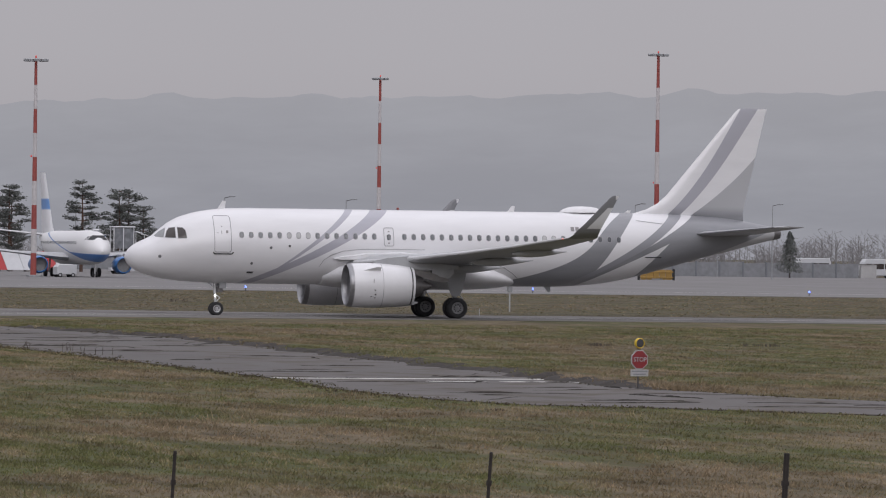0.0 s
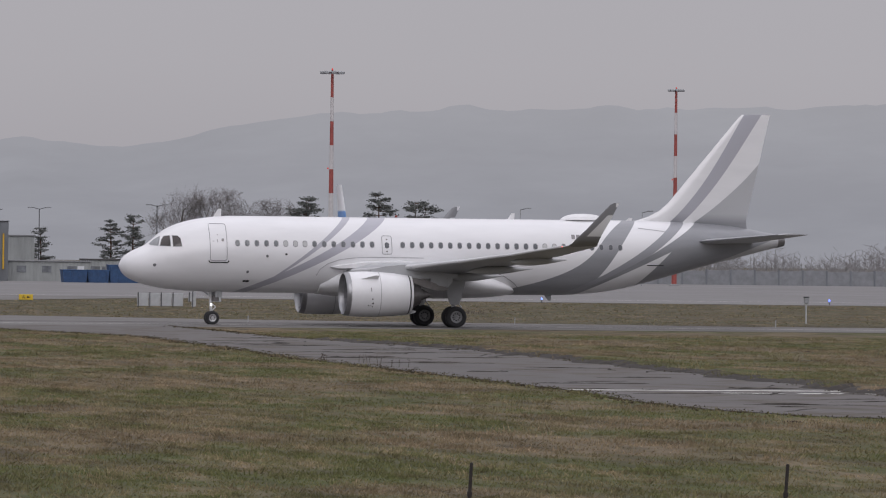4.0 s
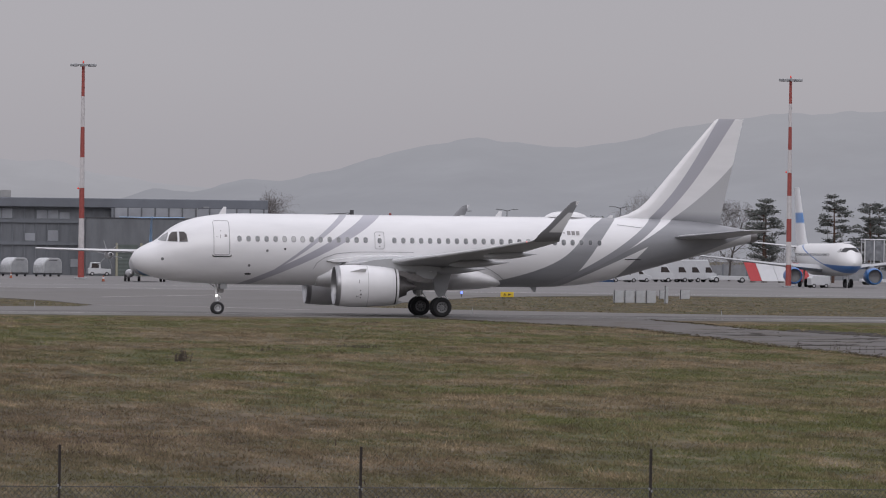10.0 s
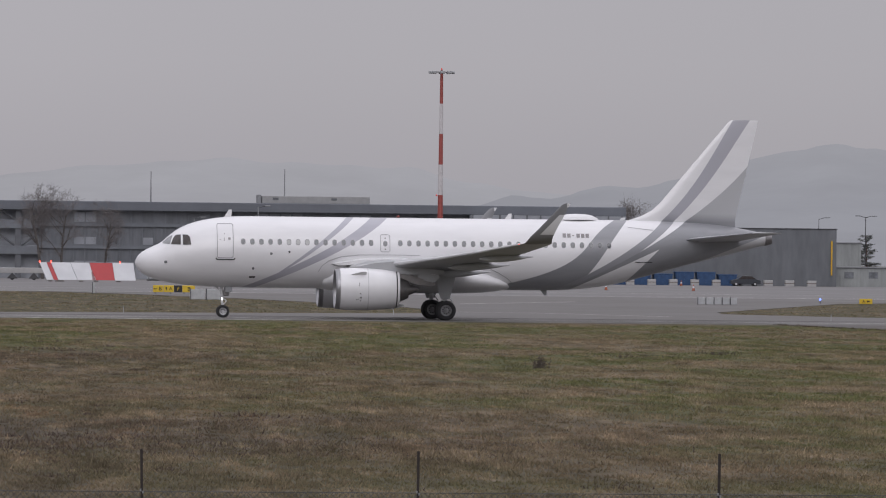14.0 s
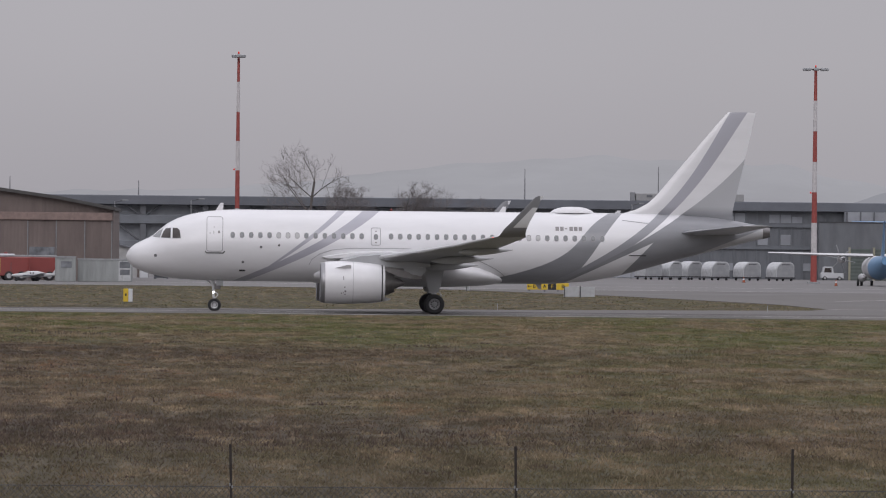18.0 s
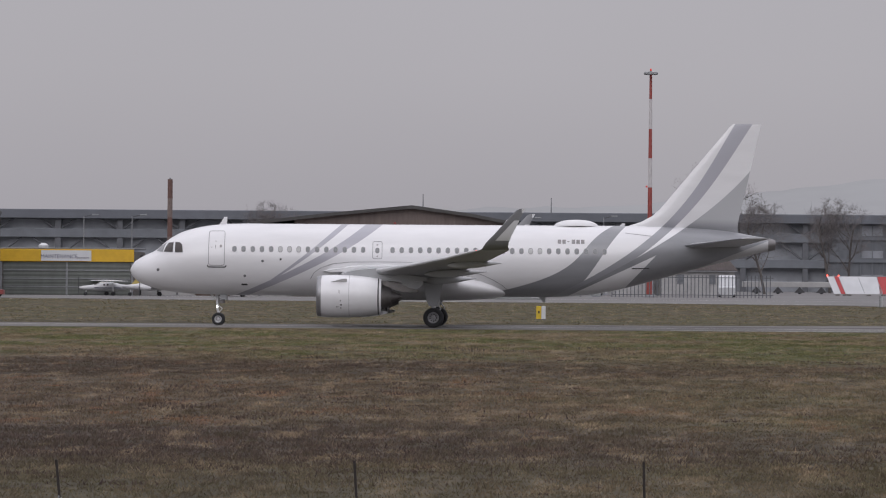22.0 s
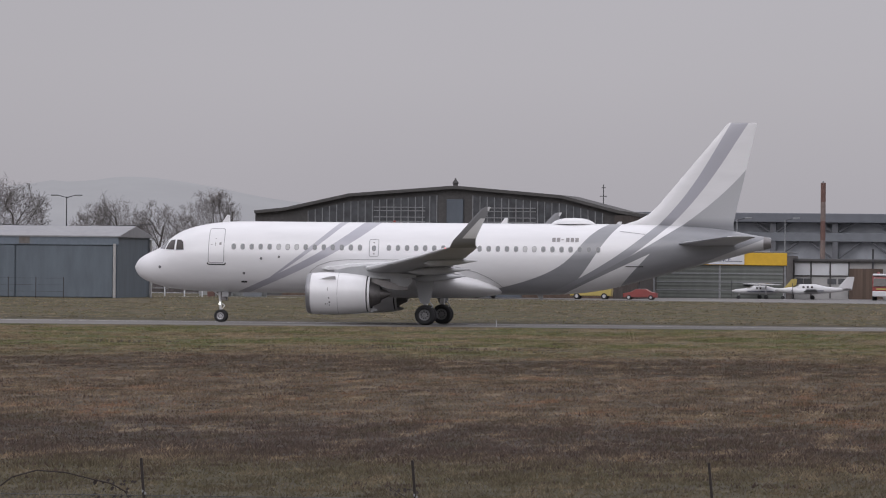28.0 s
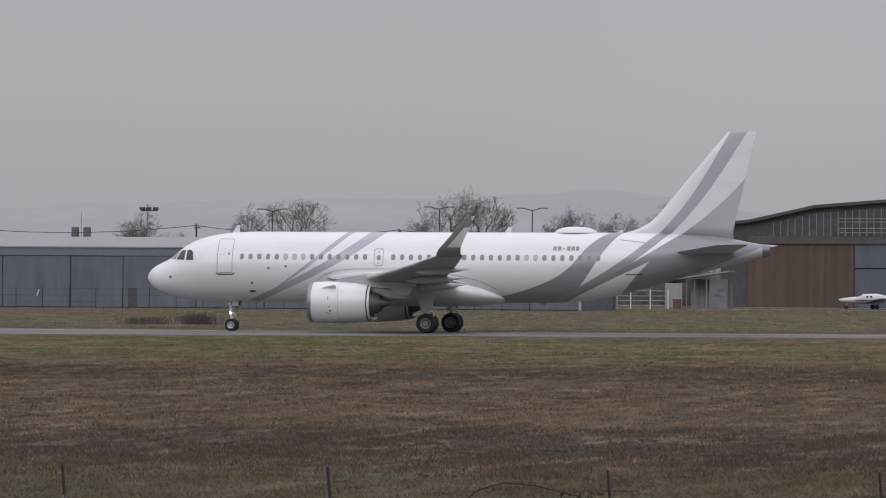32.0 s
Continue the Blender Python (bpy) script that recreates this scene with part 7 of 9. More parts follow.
    part("windscreen", Geo().add([(-13.78, -.85, 4.45), (-13.78, .85, 4.45), (-13.2, .75, 4.96), (-13.2, -.75, 4.96)], [(0, 1, 2, 3)]), M_BLACK, ob)
    part("title_bars", Geo().box((-9.0, -1.80, 4.62), (-6.6, -1.74, 4.9)), M_BLUEPAINT, ob)
    part("fin", upright(((12.6, 21.2, 5.1, .04), (14.6, 21.3, 5.9, .08), (19.8, 22.9, 12.6, .08))), M_FIN737, ob, "white fin with a blue mark")
    part("gear_leg", Geo().tube((-11.6, 0, .4), (-11.7, 0, 1.8), .08, n=8), M_GEAR, ob)
    for d in (-.2, .2):
        simple_wheel("nose_wheel", ob, -11.6, d, .35, .2)


def fin_paint():
    m, nt, b = nodes_of("white_fin_with_blue_mark")
    co = nt.nodes.new("ShaderNodeTexCoord")
    se = nt.nodes.new("ShaderNodeSeparateXYZ")
    nt.links.new(co.outputs["Object"], se.inputs[0])
    z = se.outputs["Z"]
    band = math_node(nt, "MULTIPLY", after(nt, z, 8.0, .2), math_node(nt, "SUBTRACT", 1.0, after(nt, z, 9.3, .2)))
    nt.links.new(mix_col(nt, band, (0.68, 0.68, 0.69), (0.10, 0.24, 0.52)), b.inputs["Base Color"])
    b.inputs["Roughness"].default_value = 0.4
    return m


M_FIN737 = fin_paint()
parked_jet()


def turboprop():
    """Seen from behind; it faces +y after its turn."""
    ob = thing("turboprop", "parked high-wing turboprop with a blue tail", "airplane", pose(73.6, 712, 0, 0, 0, -92))
    body = ((-12, 2.2, 1.9, .2), (-11, 2.8, 1.3, .8), (-9, 3.4, .85, 1.3), (-6, 3.5, .75, 1.4), (3, 3.5, .75, 1.4))
    part("fuselage", tube_body(Geo(), body), M_JETWHITE, ob)
    part("tail_cone", tube_body(Geo(), ((3, 3.5, .75, 1.4), (6, 3.5, 1.0, 1.3), (9, 3.45, 1.7, .85), (11.5, 3.4, 2.5, .35))), M_BLUETAIL, ob, "blue rear fuselage")
    for s in (-1, 1):
        part("wing", lifting(((-3.0, -.4, s * .5, 3.5, .16), (-3.0, -.5, s * 5, 3.55, .15), (-2.4, -1.0, s * 12.6, 3.75, .12))), M_JETWHITE, ob)
        part("engine", Geo().revolve_x([(-5.0, .3), (-4.8, .42), (-3.5, .5), (-1.5, .45), (.2, .2)], s * 4.0, 3.1, 18), M_JETWHITE, ob)
        for k in range(6):
            a = math.pi * k / 3 + .3
            part("propeller_blade", Geo().box((-.04, -.05, .2), (.04, .05, 1.7), .02), M_GREYMETAL, ob).matrix_basis = pose(-5.1, s * 4.0, 3.1, math.degrees(a), 0, 0)
        part("tailplane", lifting(((9.3, 10.9, s * .05, 7.35, .1), (9.9, 10.9, s * 3.7, 7.4, .1))), M_BLUETAIL, ob)
        part("gear_pod", tube_body(Geo(), ((-2.2, 1.3, 1.0, .1), (-1.5, 1.45, .5, .45), (.5, 1.45, .5, .45), (1.6, 1.3, .9, .1)), 16), M_JETWHITE, ob).matrix_basis = pose(0, s * 1.75, 0)
        for d in (-.2, .2):
            simple_wheel("main_wheel", ob, -.4, s * 2.05 + d, .42, .26)
    part("fin", upright(((5.2, 9.9, 3.3, .05), (7.2, 10.2, 4.5, .1), (9.2, 10.9, 7.5, .1))), M_BLUETAIL, ob, "blue T-tail fin")
    simple_wheel("nose_wheel", ob, -10.2, 0, .3, .3)


turboprop()


def light_plane(x, y, turn, length, span, cabin, tail, label, props=2, low=True):
    k = length / 9.0
    ob = thing("light_aircraft", label, "airplane", pose(x, y, 0, 0, 0, turn), "parked light aircraft")
    st = [(-4.5, 1.18, .98, .08), (-4.0, 1.32, .82, .33), (-2.6, 1.48, .7, .52), (-1.7, 1.82, .66, .58), (.2, 1.86, .68, .58), (1.5, 1.56, .78, .46), (3.4, 1.4, 1.04, .24), (4.5, 1.36, 1.18, .08)]
    part("fuselage", tube_body(Geo(), [(a * k, b * k, c * k, d * k) for a, b, c, d in st], 18), M_JETWHITE, ob)
    zw = (.85 if low else 2.0) * k
    for s in (-1, 1):
        part("wing", lifting(((-1.3 * k, .5 * k, s * .4, zw, .13), (-.9 * k, .3 * k, s * span / 2, zw + (.35 if low else 0), .11))), M_WINGDARK if low and length < 9 else M_JETWHITE, ob)
        part("tailplane", lifting(((3.3 * k, 4.4 * k, s * .1, 1.35 * k, .09), (3.7 * k, 4.4 * k, s * 1.7 * k, 1.4 * k, .08))), M_JETWHITE, ob)
        if props == 2:
            part("engine", Geo().revolve_x([(-2.4 * k, .1), (-2.2 * k, .3 * k), (-1.2 * k, .34 * k), (.4 * k, .15 * k)], s * 1.9 * k, zw + .15 * k, 14), M_JETWHITE, ob)
            part("propeller", Geo().box((-2.5 * k, s * 1.9 * k - .05, zw + .15 * k - .95 * k), (-2.44 * k, s * 1.9 * k + .05, zw + .15 * k + .95 * k), .01), M_DARKMETAL, ob)
        simple_wheel("main_wheel", ob, -.1, s * 1.3 * k, .24, .16)
        part("gear_leg", Geo().tube((-.1, s * 1.3 * k, .2), (-.1, s * 1.2 * k, zw), .05, n=6), M_GEAR, ob)
        part("side_stripe", Geo().box((-2.6 * k, s * .63 * k - .01, 1.02 * k), (1.2 * k, s * .63 * k + .01, 1.12 * k)), M_NAVYTAIL, ob)
        for j in range(cabin):
            part("cabin_window", Geo().box(((-1.3 + .5 * j) * k, s * .57 * k - .012, 1.38 * k), ((-1.05 + .5 * j) * k, s * .6 * k + .012, 1.6 * k)), M_COCKPIT, ob)
    if props == 1:
        part("propeller", Geo().box((-4.62 * k, -.05, .2), (-4.55 * k, .05, 2.0), .01), M_DARKMETAL, ob)
    part("windscreen", Geo().add([(-2.5 * k, -.46 * k, 1.5 * k), (-2.5 * k, .46 * k, 1.5 * k), (-1.72 * k, .44 * k, 1.83 * k), (-1.72 * k, -.44 * k, 1.83 * k)], [(0, 1, 2, 3)]), M_COCKPIT, ob)
    part("fin", upright(((2.6 * k, 4.5 * k, 1.2 * k, .06), (4.0 * k, 4.8 * k, 2.75 * k, .08))), tail, ob)
    simple_wheel("nose_wheel", ob, -3.6 * k, 0, .2, .14)
    part("nose_leg", Geo().tube((-3.6 * k, 0, .15), (-3.5 * k, 0, .8 * k), .05, n=6), M_GEAR, ob)


light_plane(-80.8, 612, 8, 10.6, 13.5, 5, M_JETWHITE, "white twin-propeller business aircraft with a white fin")
light_plane(-83.2, 617, 12, 9.5, 12.0, 4, M_NAVYTAIL, "white twin-propeller aircraft with a navy fin")
light_plane(-88.9, 609, 20, 7.5, 10.0, 2, M_JETWHITE, "small white low-wing aircraft under a pale cover", 1)
light_plane(-56.8, 646, 25, 7.0, 9.5, 2, M_CARYELLOW, "small white and yellow light aircraft on the apron", 1, False)
light_plane(-51.5, 645, 5, 8.0, 11.0, 3, M_JETWHITE, "white low-wing light twin parked by the hall", 2)
light_plane(-20.9, 634, 15, 5.2, 8.0, 2, M_JETWHITE, "tiny white light aircraft beside the fire trucks", 1)


# ---- vehicles ----
def vehicle(name, label, x, y, turn, length, width, prof, paint, glass, wheels, r, group="", lamps=None):
    """prof: side outline (x, z) of the body, extruded with rounded flanks; glass: side panes as outlines."""
    ob = thing(name, label, "vehicle", pose(x, y, 0, 0, 0, turn), group)
    w = width / 2
    rings = []
    cx, cz = sum(p[0] for p in prof) / len(prof), sum(p[1] for p in prof) / len(prof)
    for yy, k in ((-w, .93), (-w + .06, .985), (-w + .14, 1), (w - .14, 1), (w - .06, .985), (w, .93)):
        rings.append([(cx + (px - cx) * k, yy, cz + (pz - cz) * k) for px, pz in prof])
    part("body", Geo().loft(rings, cap=True), paint, ob)
    for s in (-1, 1):
        for pts in glass:
            part("window", Geo().add([(px, s * (w + .006), pz) for px, pz in pts], [tuple(range(len(pts)))]), M_COCKPIT, ob)
        for wx in wheels:
            t = simple_wheel("wheel", ob, wx, s * (w - .1), r, .24)
            part("hub", Geo().revolve_y([(s * (w + .025), .01), (s * (w + .03), r * .5), (s * (w - .02), r * .55)], wx, r, 12), M_RIM, t)
    return ob


VAN = [(-2.7, .35), (2.7, .35), (2.75, 1.0), (2.7, 2.5), (-1.0, 2.55), (-1.6, 2.3), (-2.2, 1.35), (-2.75, 1.15)]
VANGLASS = [[(-2.05, 1.4), (-1.55, 2.15), (-.75, 2.15), (-.75, 1.4)]]
SMALLVAN = [(-2.1, .3), (2.1, .3), (2.15, .9), (2.05, 1.78), (-.6, 1.82), (-1.2, 1.1), (-2.1, .92)]
CAR = [(-2.1, .28), (2.1, .28), (2.12, .8), (1.6, .95), (.9, 1.42), (-.5, 1.45), (-1.2, .98), (-2.05, .8)]
CARGLASS = [[(-1.0, .98), (-.45, 1.38), (.1, 1.38), (.1, .98)], [(.18, .98), (.18, 1.38), (.85, 1.36), (1.4, .98)]]
vehicle("delivery_van", "white high-roof delivery van parked on the apron", 159.4, 850, 180, 5.4, 2.0, VAN, M_VANWHITE, VANGLASS, (-1.8, 1.7), .34, "white vans")
for x, y, turn in ((162.6, 855, 200), (164.9, 857, 202), (167.2, 859, 204)):
    vehicle("box_truck", "white box truck with a sloped cab", x, y, turn, 5.4, 2.1, [(-2.7, .4), (2.9, .4), (2.9, 3.15), (-1.2, 3.2), (-1.5, 2.5), (-2.1, 1.45), (-2.75, 1.2)], M_VANWHITE, VANGLASS, (-1.8, 1.8), .36, "white vans")
vehicle("small_van", "small white van with dark windows", 156.0, 846, 180, 4.2, 1.8, SMALLVAN, M_VANWHITE, [[(-1.05, 1.1), (-.55, 1.65), (0, 1.65), (0, 1.1)]], (-1.4, 1.3), .3)
vehicle("small_van", "small white van beside the blue skips", 151.6, 832, 12, 4.2, 1.8, SMALLVAN, M_VANWHITE, [[(-1.05, 1.1), (-.55, 1.65), (0, 1.65), (0, 1.1)], [(.15, 1.1), (.15, 1.62), (.9, 1.62), (.9, 1.1)]], (-1.35, 1.3), .31)
vehicle("parked_car", "dark car parked by the charcoal block", 121.0, 846, 0, 4.3, 1.75, CAR, M_CARDARK, CARGLASS, (-1.35, 1.3), .31)
vehicle("parked_car", "silver car behind the fence", -7.5, 722, 0, 4.3, 1.75, CAR, M_VANWHITE, CARGLASS, (-1.35, 1.3), .31)
vehicle("minibus", "pale minibus parked before a white house", 8.4, 707, 90, 4.6, 1.85, VAN, M_VANWHITE, VANGLASS, (-1.5, 1.4), .33)
vehicle("parked_car", "red car by the dark hangar", -66.1, 612, 0, 3.4, 1.6, [(-1.7, .25), (1.7, .25), (1.7, .7), (1.1, .8), (.6, 1.1), (-.4, 1.1), (-.9, .8), (-1.7, .65)], M_REDCAR, [], (-1.1, 1.1), .26)
vehicle("pickup", "yellow airport pickup with a closed canopy", -71.0, 612, 0, 4.3, 1.8, [(-2.1, .35), (2.05, .35), (2.1, .9), (2.02, 1.55), (1.85, 1.7), (.35, 1.72), (.25, 1.58), (-.45, 1.58), (-1.0, 1.08), (-2.05, .95)], M_CARYELLOW,
        [[(-.85, 1.1), (-.45, 1.48), (-.1, 1.48), (-.1, 1.1)], [(0, 1.1), (0, 1.48), (.28, 1.48), (.28, 1.1)]], (-1.4, 1.35), .34)
vehicle("tug", "white baggage tug parked by the containers", 81.6, 851, 0, 3.2, 1.5, [(-1.6, .3), (1.6, .3), (1.6, 1.0), (.2, 1.05), (.1, 1.9), (-1.2, 1.9), (-1.4, 1.1), (-1.6, 1.0)], M_VANWHITE, [[(-1.15, 1.1), (-1.05, 1.75), (-.1, 1.75), (-.1, 1.1)]], (-1.0, 1.0), .3)
vehicle("ground_power_cart", "white ground power cart under the parked jet", 158.7, 738, 10, 2.6, 1.4, [(-1.2, .35), (1.3, .35), (1.3, 1.5), (-.9, 1.5), (-1.2, 1.2)], M_VANWHITE, [], (-.8, .8), .28)
vehicle("baggage_belt", "low white belt loader on the apron", 171.5, 858, 0, 5.6, 1.5, [(-2.8, .4), (2.8, .4), (2.8, .95), (-1.4, 1.0), (-2.8, .7)], M_VANWHITE, [], (-1.8, 1.9), .42)


def fire_truck(x, y, turn, label):
    ob = vehicle("fire_truck", label, x, y, turn, 6.4, 2.4, [(-3.2, .5), (3.2, .5), (3.2, 2.45), (-1.3, 2.5), (-1.4, 2.7), (-2.7, 2.7), (-3.1, 1.7), (-3.25, 1.4)], M_REDCAR,
                 [[(-3.0, 1.7), (-2.6, 2.5), (-1.9, 2.5), (-1.9, 1.7)]], (-2.1, 1.0, 2.3), .52, "red fire trucks")
    part("windscreen", Geo().loft([[(-3.34, -1.08, 1.5), (-3.34, 1.08, 1.5), (-3.0, 1.08, 1.5), (-3.0, -1.08, 1.5)], [(-3.2, -1.04, 2.3), (-3.2, 1.04, 2.3), (-2.8, 1.04, 2.3), (-2.8, -1.04, 2.3)]], cap=True), M_COCKPIT, ob)
    part("cab_roof", Geo().box((-3.0, -1.16, 2.55), (-1.3, 1.16, 2.8), .08), M_SIGNWHITE, ob, "white cab roof")
    part("bumper", Geo().box((-3.45, -1.15, .45), (-3.1, 1.15, 1.0), .05), M_SIGNWHITE, ob)
    part("chevron_panel", Geo().box((-3.3, -.75, 1.15), (-3.22, .75, 1.3)), M_CARYELLOW, ob)
    part("yellow_panel", Geo().box((-1.1, -1.215, .8), (.1, -1.195, 2.3)), M_CARYELLOW, ob)
    part("roof_rack", Geo().box((-1.0, -.9, 2.5), (3.1, .9, 2.68), .03), M_GREYMETAL, ob)
    part("beacon", Geo().revolve_z([(2.7, .16), (2.95, .16), (3.0, .02)], -2.2, -.6, 10), M_REDCAR, ob)
    part("beacon", Geo().revolve_z([(2.7, .16), (2.95, .16), (3.0, .02)], -2.2, .6, 10), M_REDCAR, ob)


fire_truck(-25.1, 642, 8, "red airport fire truck with a yellow side panel")
fire_truck(-22.3, 646, 6, "red airport fire truck behind another")
fire_truck(-43.8, 642, 91, "red fire truck seen head-on by the office")


def skip(x, y, length, h, label):
    ob = thing("skip", label, "skip", pose(x, y, 0), "blue skips")
    g = Geo().loft([[(-length / 2 + .15, -1.1, .02), (length / 2 - .15, -1.1, .02), (length / 2 - .15, 1.1, .02), (-length / 2 + .15, 1.1, .02)],
                    [(-length / 2, -1.15, h), (length / 2, -1.15, h), (length / 2, 1.15, h), (-length / 2, 1.15, h)]], cap=True)
    part("body", g, M_SKIPBLUE, ob)
    part("rim", Geo().box((-length / 2 - .06, -1.22, h - .12), (length / 2 + .06, 1.22, h + .02), .02), M_SKIPBLUE, ob)
    n = max(3, int(length / .8))
    for k in range(n):
        a = -length / 2 + .3 + (length - .6) * k / (n - 1)
        part("rib", Geo().box((a - .06, -1.24, .2), (a + .06, -1.14, h - .1)), M_SKIPBLUE, ob)


skip(140.3, 832, 3.3, 1.7, "low blue metal waste skip")
skip(143.4, 832, 2.9, 1.7, "low scuffed blue waste skip")
skip(147.6, 832, 5.6, 2.4, "tall closed blue compactor skip")
for k, x in enumerate(np.arange(101, 122, 3.0)):
    skip(float(x), 850, 2.6, 1.9 if k % 3 else 1.6, "blue metal bin by the charcoal block")
    cr = thing("pallet_box", "pale stacked pallet box on the apron", "box", pose(float(x) + 1.2, 847.5, 0), "pallet boxes")
    part("box", Geo().box((-.55, -.5, 0), (.55, .5, .85), .03), M_WHITEWALL, cr)
    part("strap", Geo().box((-.57, -.52, .4), (.57, .52, .48)), M_BOARDS, cr)
for x in (124.5, 127.5, 130.6):
    cr = thing("pallet_box", "pale stacked pallet box on the apron", "box", pose(x, 848, 0), "pallet boxes")
    part("box", Geo().box((-.6, -.5, 0), (.6, .5, .85), .03), M_WHITEWALL, cr)
    part("strap", Geo().box((-.62, -.52, .4), (.62, .52, .48)), M_BOARDS, cr)


# ---- wrapped air-freight containers on dollies ----
M_WRAP = surface("clouded_plastic_wrap", (0.33, 0.34, 0.35), 0.3, 0.2, grain=1.5, vary=0.12, stain=0.6, stain_amt=0.12, relief=0.05)
M_ALU = surface("dull_aluminium", (0.52, 0.53, 0.54), 0.35, 0.3, grain=3)


def freight(x, y, label="wrapped rounded air-freight container on a dolly", w=3.4):
    ob = thing("freight_container", label, "container", pose(x, y, 0, 0, 0, 30), "freight containers")
    w *= .8
    arch = [(-w / 2 + 1.25 - 1.25 * math.cos(k), 1.25 + 1.25 * math.sin(k)) for k in np.linspace(0, math.pi / 2, 8)]
    arch += [(w / 2 - .7 + .7 * math.sin(k), 1.8 + .7 * math.cos(k)) for k in np.linspace(0, math.pi / 2, 6)]
    pts = [(-w / 2, .5), (w / 2, .5)] + arch[::-1]
    part("cover", gable(0, 0, -1.2, 1.2, pts, None), M_ALU, ob, "silvery rounded cover")
    door = [(px * .93, .56 + (pz - .5) * .9) for px, pz in pts]
    part("end_panel", gable(0, 0, -1.24, -1.19, door, None), M_WRAP, ob, "clouded plastic end curtain")
    part("end_rail", Geo().box((-w * .36, -1.27, 1.52), (w * .38, -1.24, 1.58)), M_GREYMETAL, ob)
    part("end_slot", Geo().box((-w * .2, -1.26, 2.12), (w * .24, -1.2, 2.22)), M_DARKMETAL, ob)
    part("deck", Geo().box((-w / 2 - .1, -1.25, .35), (w / 2 + .1, 1.25, .52), .03), M_DARKMETAL, ob)
    for a in (-w / 2 + .3, w / 2 - .3):
        for s in (-1, 1):
            simple_wheel("wheel", ob, a, s * .95, .17, .14)


for x, y, w in ((71.3, 815, 3.6), (66.9, 815, 3.5), (62.7, 815, 3.6), (59.6, 818, 3.0), (56.8, 815, 2.6), (53.8, 814, 3.4), (43.5, 815, 3.5)):
    freight(x, y, w=w)
cr = thing("pallet_load", "low wrapped pallet load on the apron", "cargo", pose(38.7, 815, 0))
part("load", Geo().box((-1.6, -1, .18), (1.6, 1, 2.2), .12), M_WRAP, cr)
part("pallet", Geo().box((-1.7, -1.1, 0), (1.7, 1.1, .17), .02), M_DARKMETAL, cr)


# ---- passenger stairs beside the parked jet ----
def stairs():
    ob = thing("boarding_stairs", "covered mobile boarding stairs with a glazed hood", "boarding stairs", pose(187.2, 836, 0))
    for s in (-.9, .9):
        part("stringer", Geo().loft([[(1.6, s - .06, 2.9), (1.6, s + .06, 2.9), (1.6, s + .06, 3.25), (1.6, s - .06, 3.25)], [(9.2, s - .06, .5), (9.2, s + .06, .5), (9.2, s + .06, .85), (9.2, s - .06, .85)]], cap=True), M_SIGNWHITE, ob)
    for k in range(14):
        x, z = 1.8 + 7.3 * k / 13, 3.05 - 2.4 * k / 13
        part("step", Geo().box((x, -.85, z), (x + .34, .85, z + .06)), M_GREYMETAL, ob)
    part("platform", Geo().box((-1.2, -1.1, 2.95), (1.7, 1.1, 3.1), .02), M_GREYMETAL, ob)
    for a in (-1.1, .2, 1.6):
        for s in (-1, 1):
            part("hood_post", Geo().box((a - .06, s * 1.05 - .05, 3.1), (a + .06, s * 1.05 + .05, 6.2)), M_SIGNWHITE, ob)
    part("hood_roof", Geo().box((-1.3, -1.2, 6.2), (1.8, 1.2, 6.38), .05), M_SIGNWHITE, ob)
    part("hood_pane", Geo().box((-1.0, -1.08, 3.4), (.15, -1.02, 6.1)), M_GLASSDARK, ob)
    part("hood_pane", Geo().box((.3, -1.08, 3.4), (1.5, -1.02, 6.1)), M_GLASSDARK, ob)
    for k in range(7):
        x, z = 1.9 + 7.0 * k / 6, 3.2 - 2.3 * k / 6
        part("canopy_hoop", Geo().tube((x, -1.0, z), (x, -1.0, z + 2.5), .05, n=5).tube((x, -1.0, z + 2.5), (x, 1.0, z + 2.5), .05, n=5), M_SIGNWHITE, ob)
    part("canopy_rail", Geo().tube((1.9, -1.0, 5.7), (8.9, -1.0, 3.4), .05, n=5).tube((1.9, -1.0, 4.3), (8.9, -1.0, 2.0), .05, n=5), M_SIGNWHITE, ob)
    part("chassis", Geo().box((-1.4, -1.0, .45), (8.5, 1.0, .85), .04), M_SIGNWHITE, ob)
    part("lift_strut", Geo().tube((.2, 0, .8), (1.2, 0, 3.0), .14, n=8), M_GREYMETAL, ob)
    for a in (-.6, 7.0):
        for s in (-.95, .95):
            simple_wheel("wheel", ob, a, s, .4, .28)


stairs()


def store_box(x, y, w, h, glass, label):
    ob = thing("store_box", label, "container", pose(x, y, 0), "store boxes")
    part("shell", Geo().box((-w / 2, -1, .03), (w / 2, 1, h), .03), M_CABIN, ob)
    for k in range(int(w / .9) + 1):
        a = -w / 2 + .08 + .9 * k
        part("rib", Geo().box((a - .03, -1.04, .12), (a + .03, -1.0, h - .1)), M_CABIN, ob)
    part("window", Geo().box((glass - .55, -1.05, 1.45), (glass + .55, -1.01, 2.1)), M_GLASSDARK, ob)
    if w > 3:
        door = part("door", Geo().box((glass - .65, -1.03, .15), (glass + .65, -1.0, 2.2)), M_ALU, ob)
        part("door_pane", Geo().box((glass - .5, -1.05, .75), (glass + .5, -1.03, 1.3)), M_GLASSDARK, door)
    part("top_rail", Geo().box((-w / 2 - .03, -1.08, h - .12), (w / 2 + .03, -.98, h + .02)), M_GREYMETAL, ob)


store_box(-17.9, 634, 2.1, 2.6, .1, "silver metal store box on the apron")
store_box(-13.9, 636, 5.6, 2.4, 2.05, "pale grey store cabin with a glazed door on the apron")


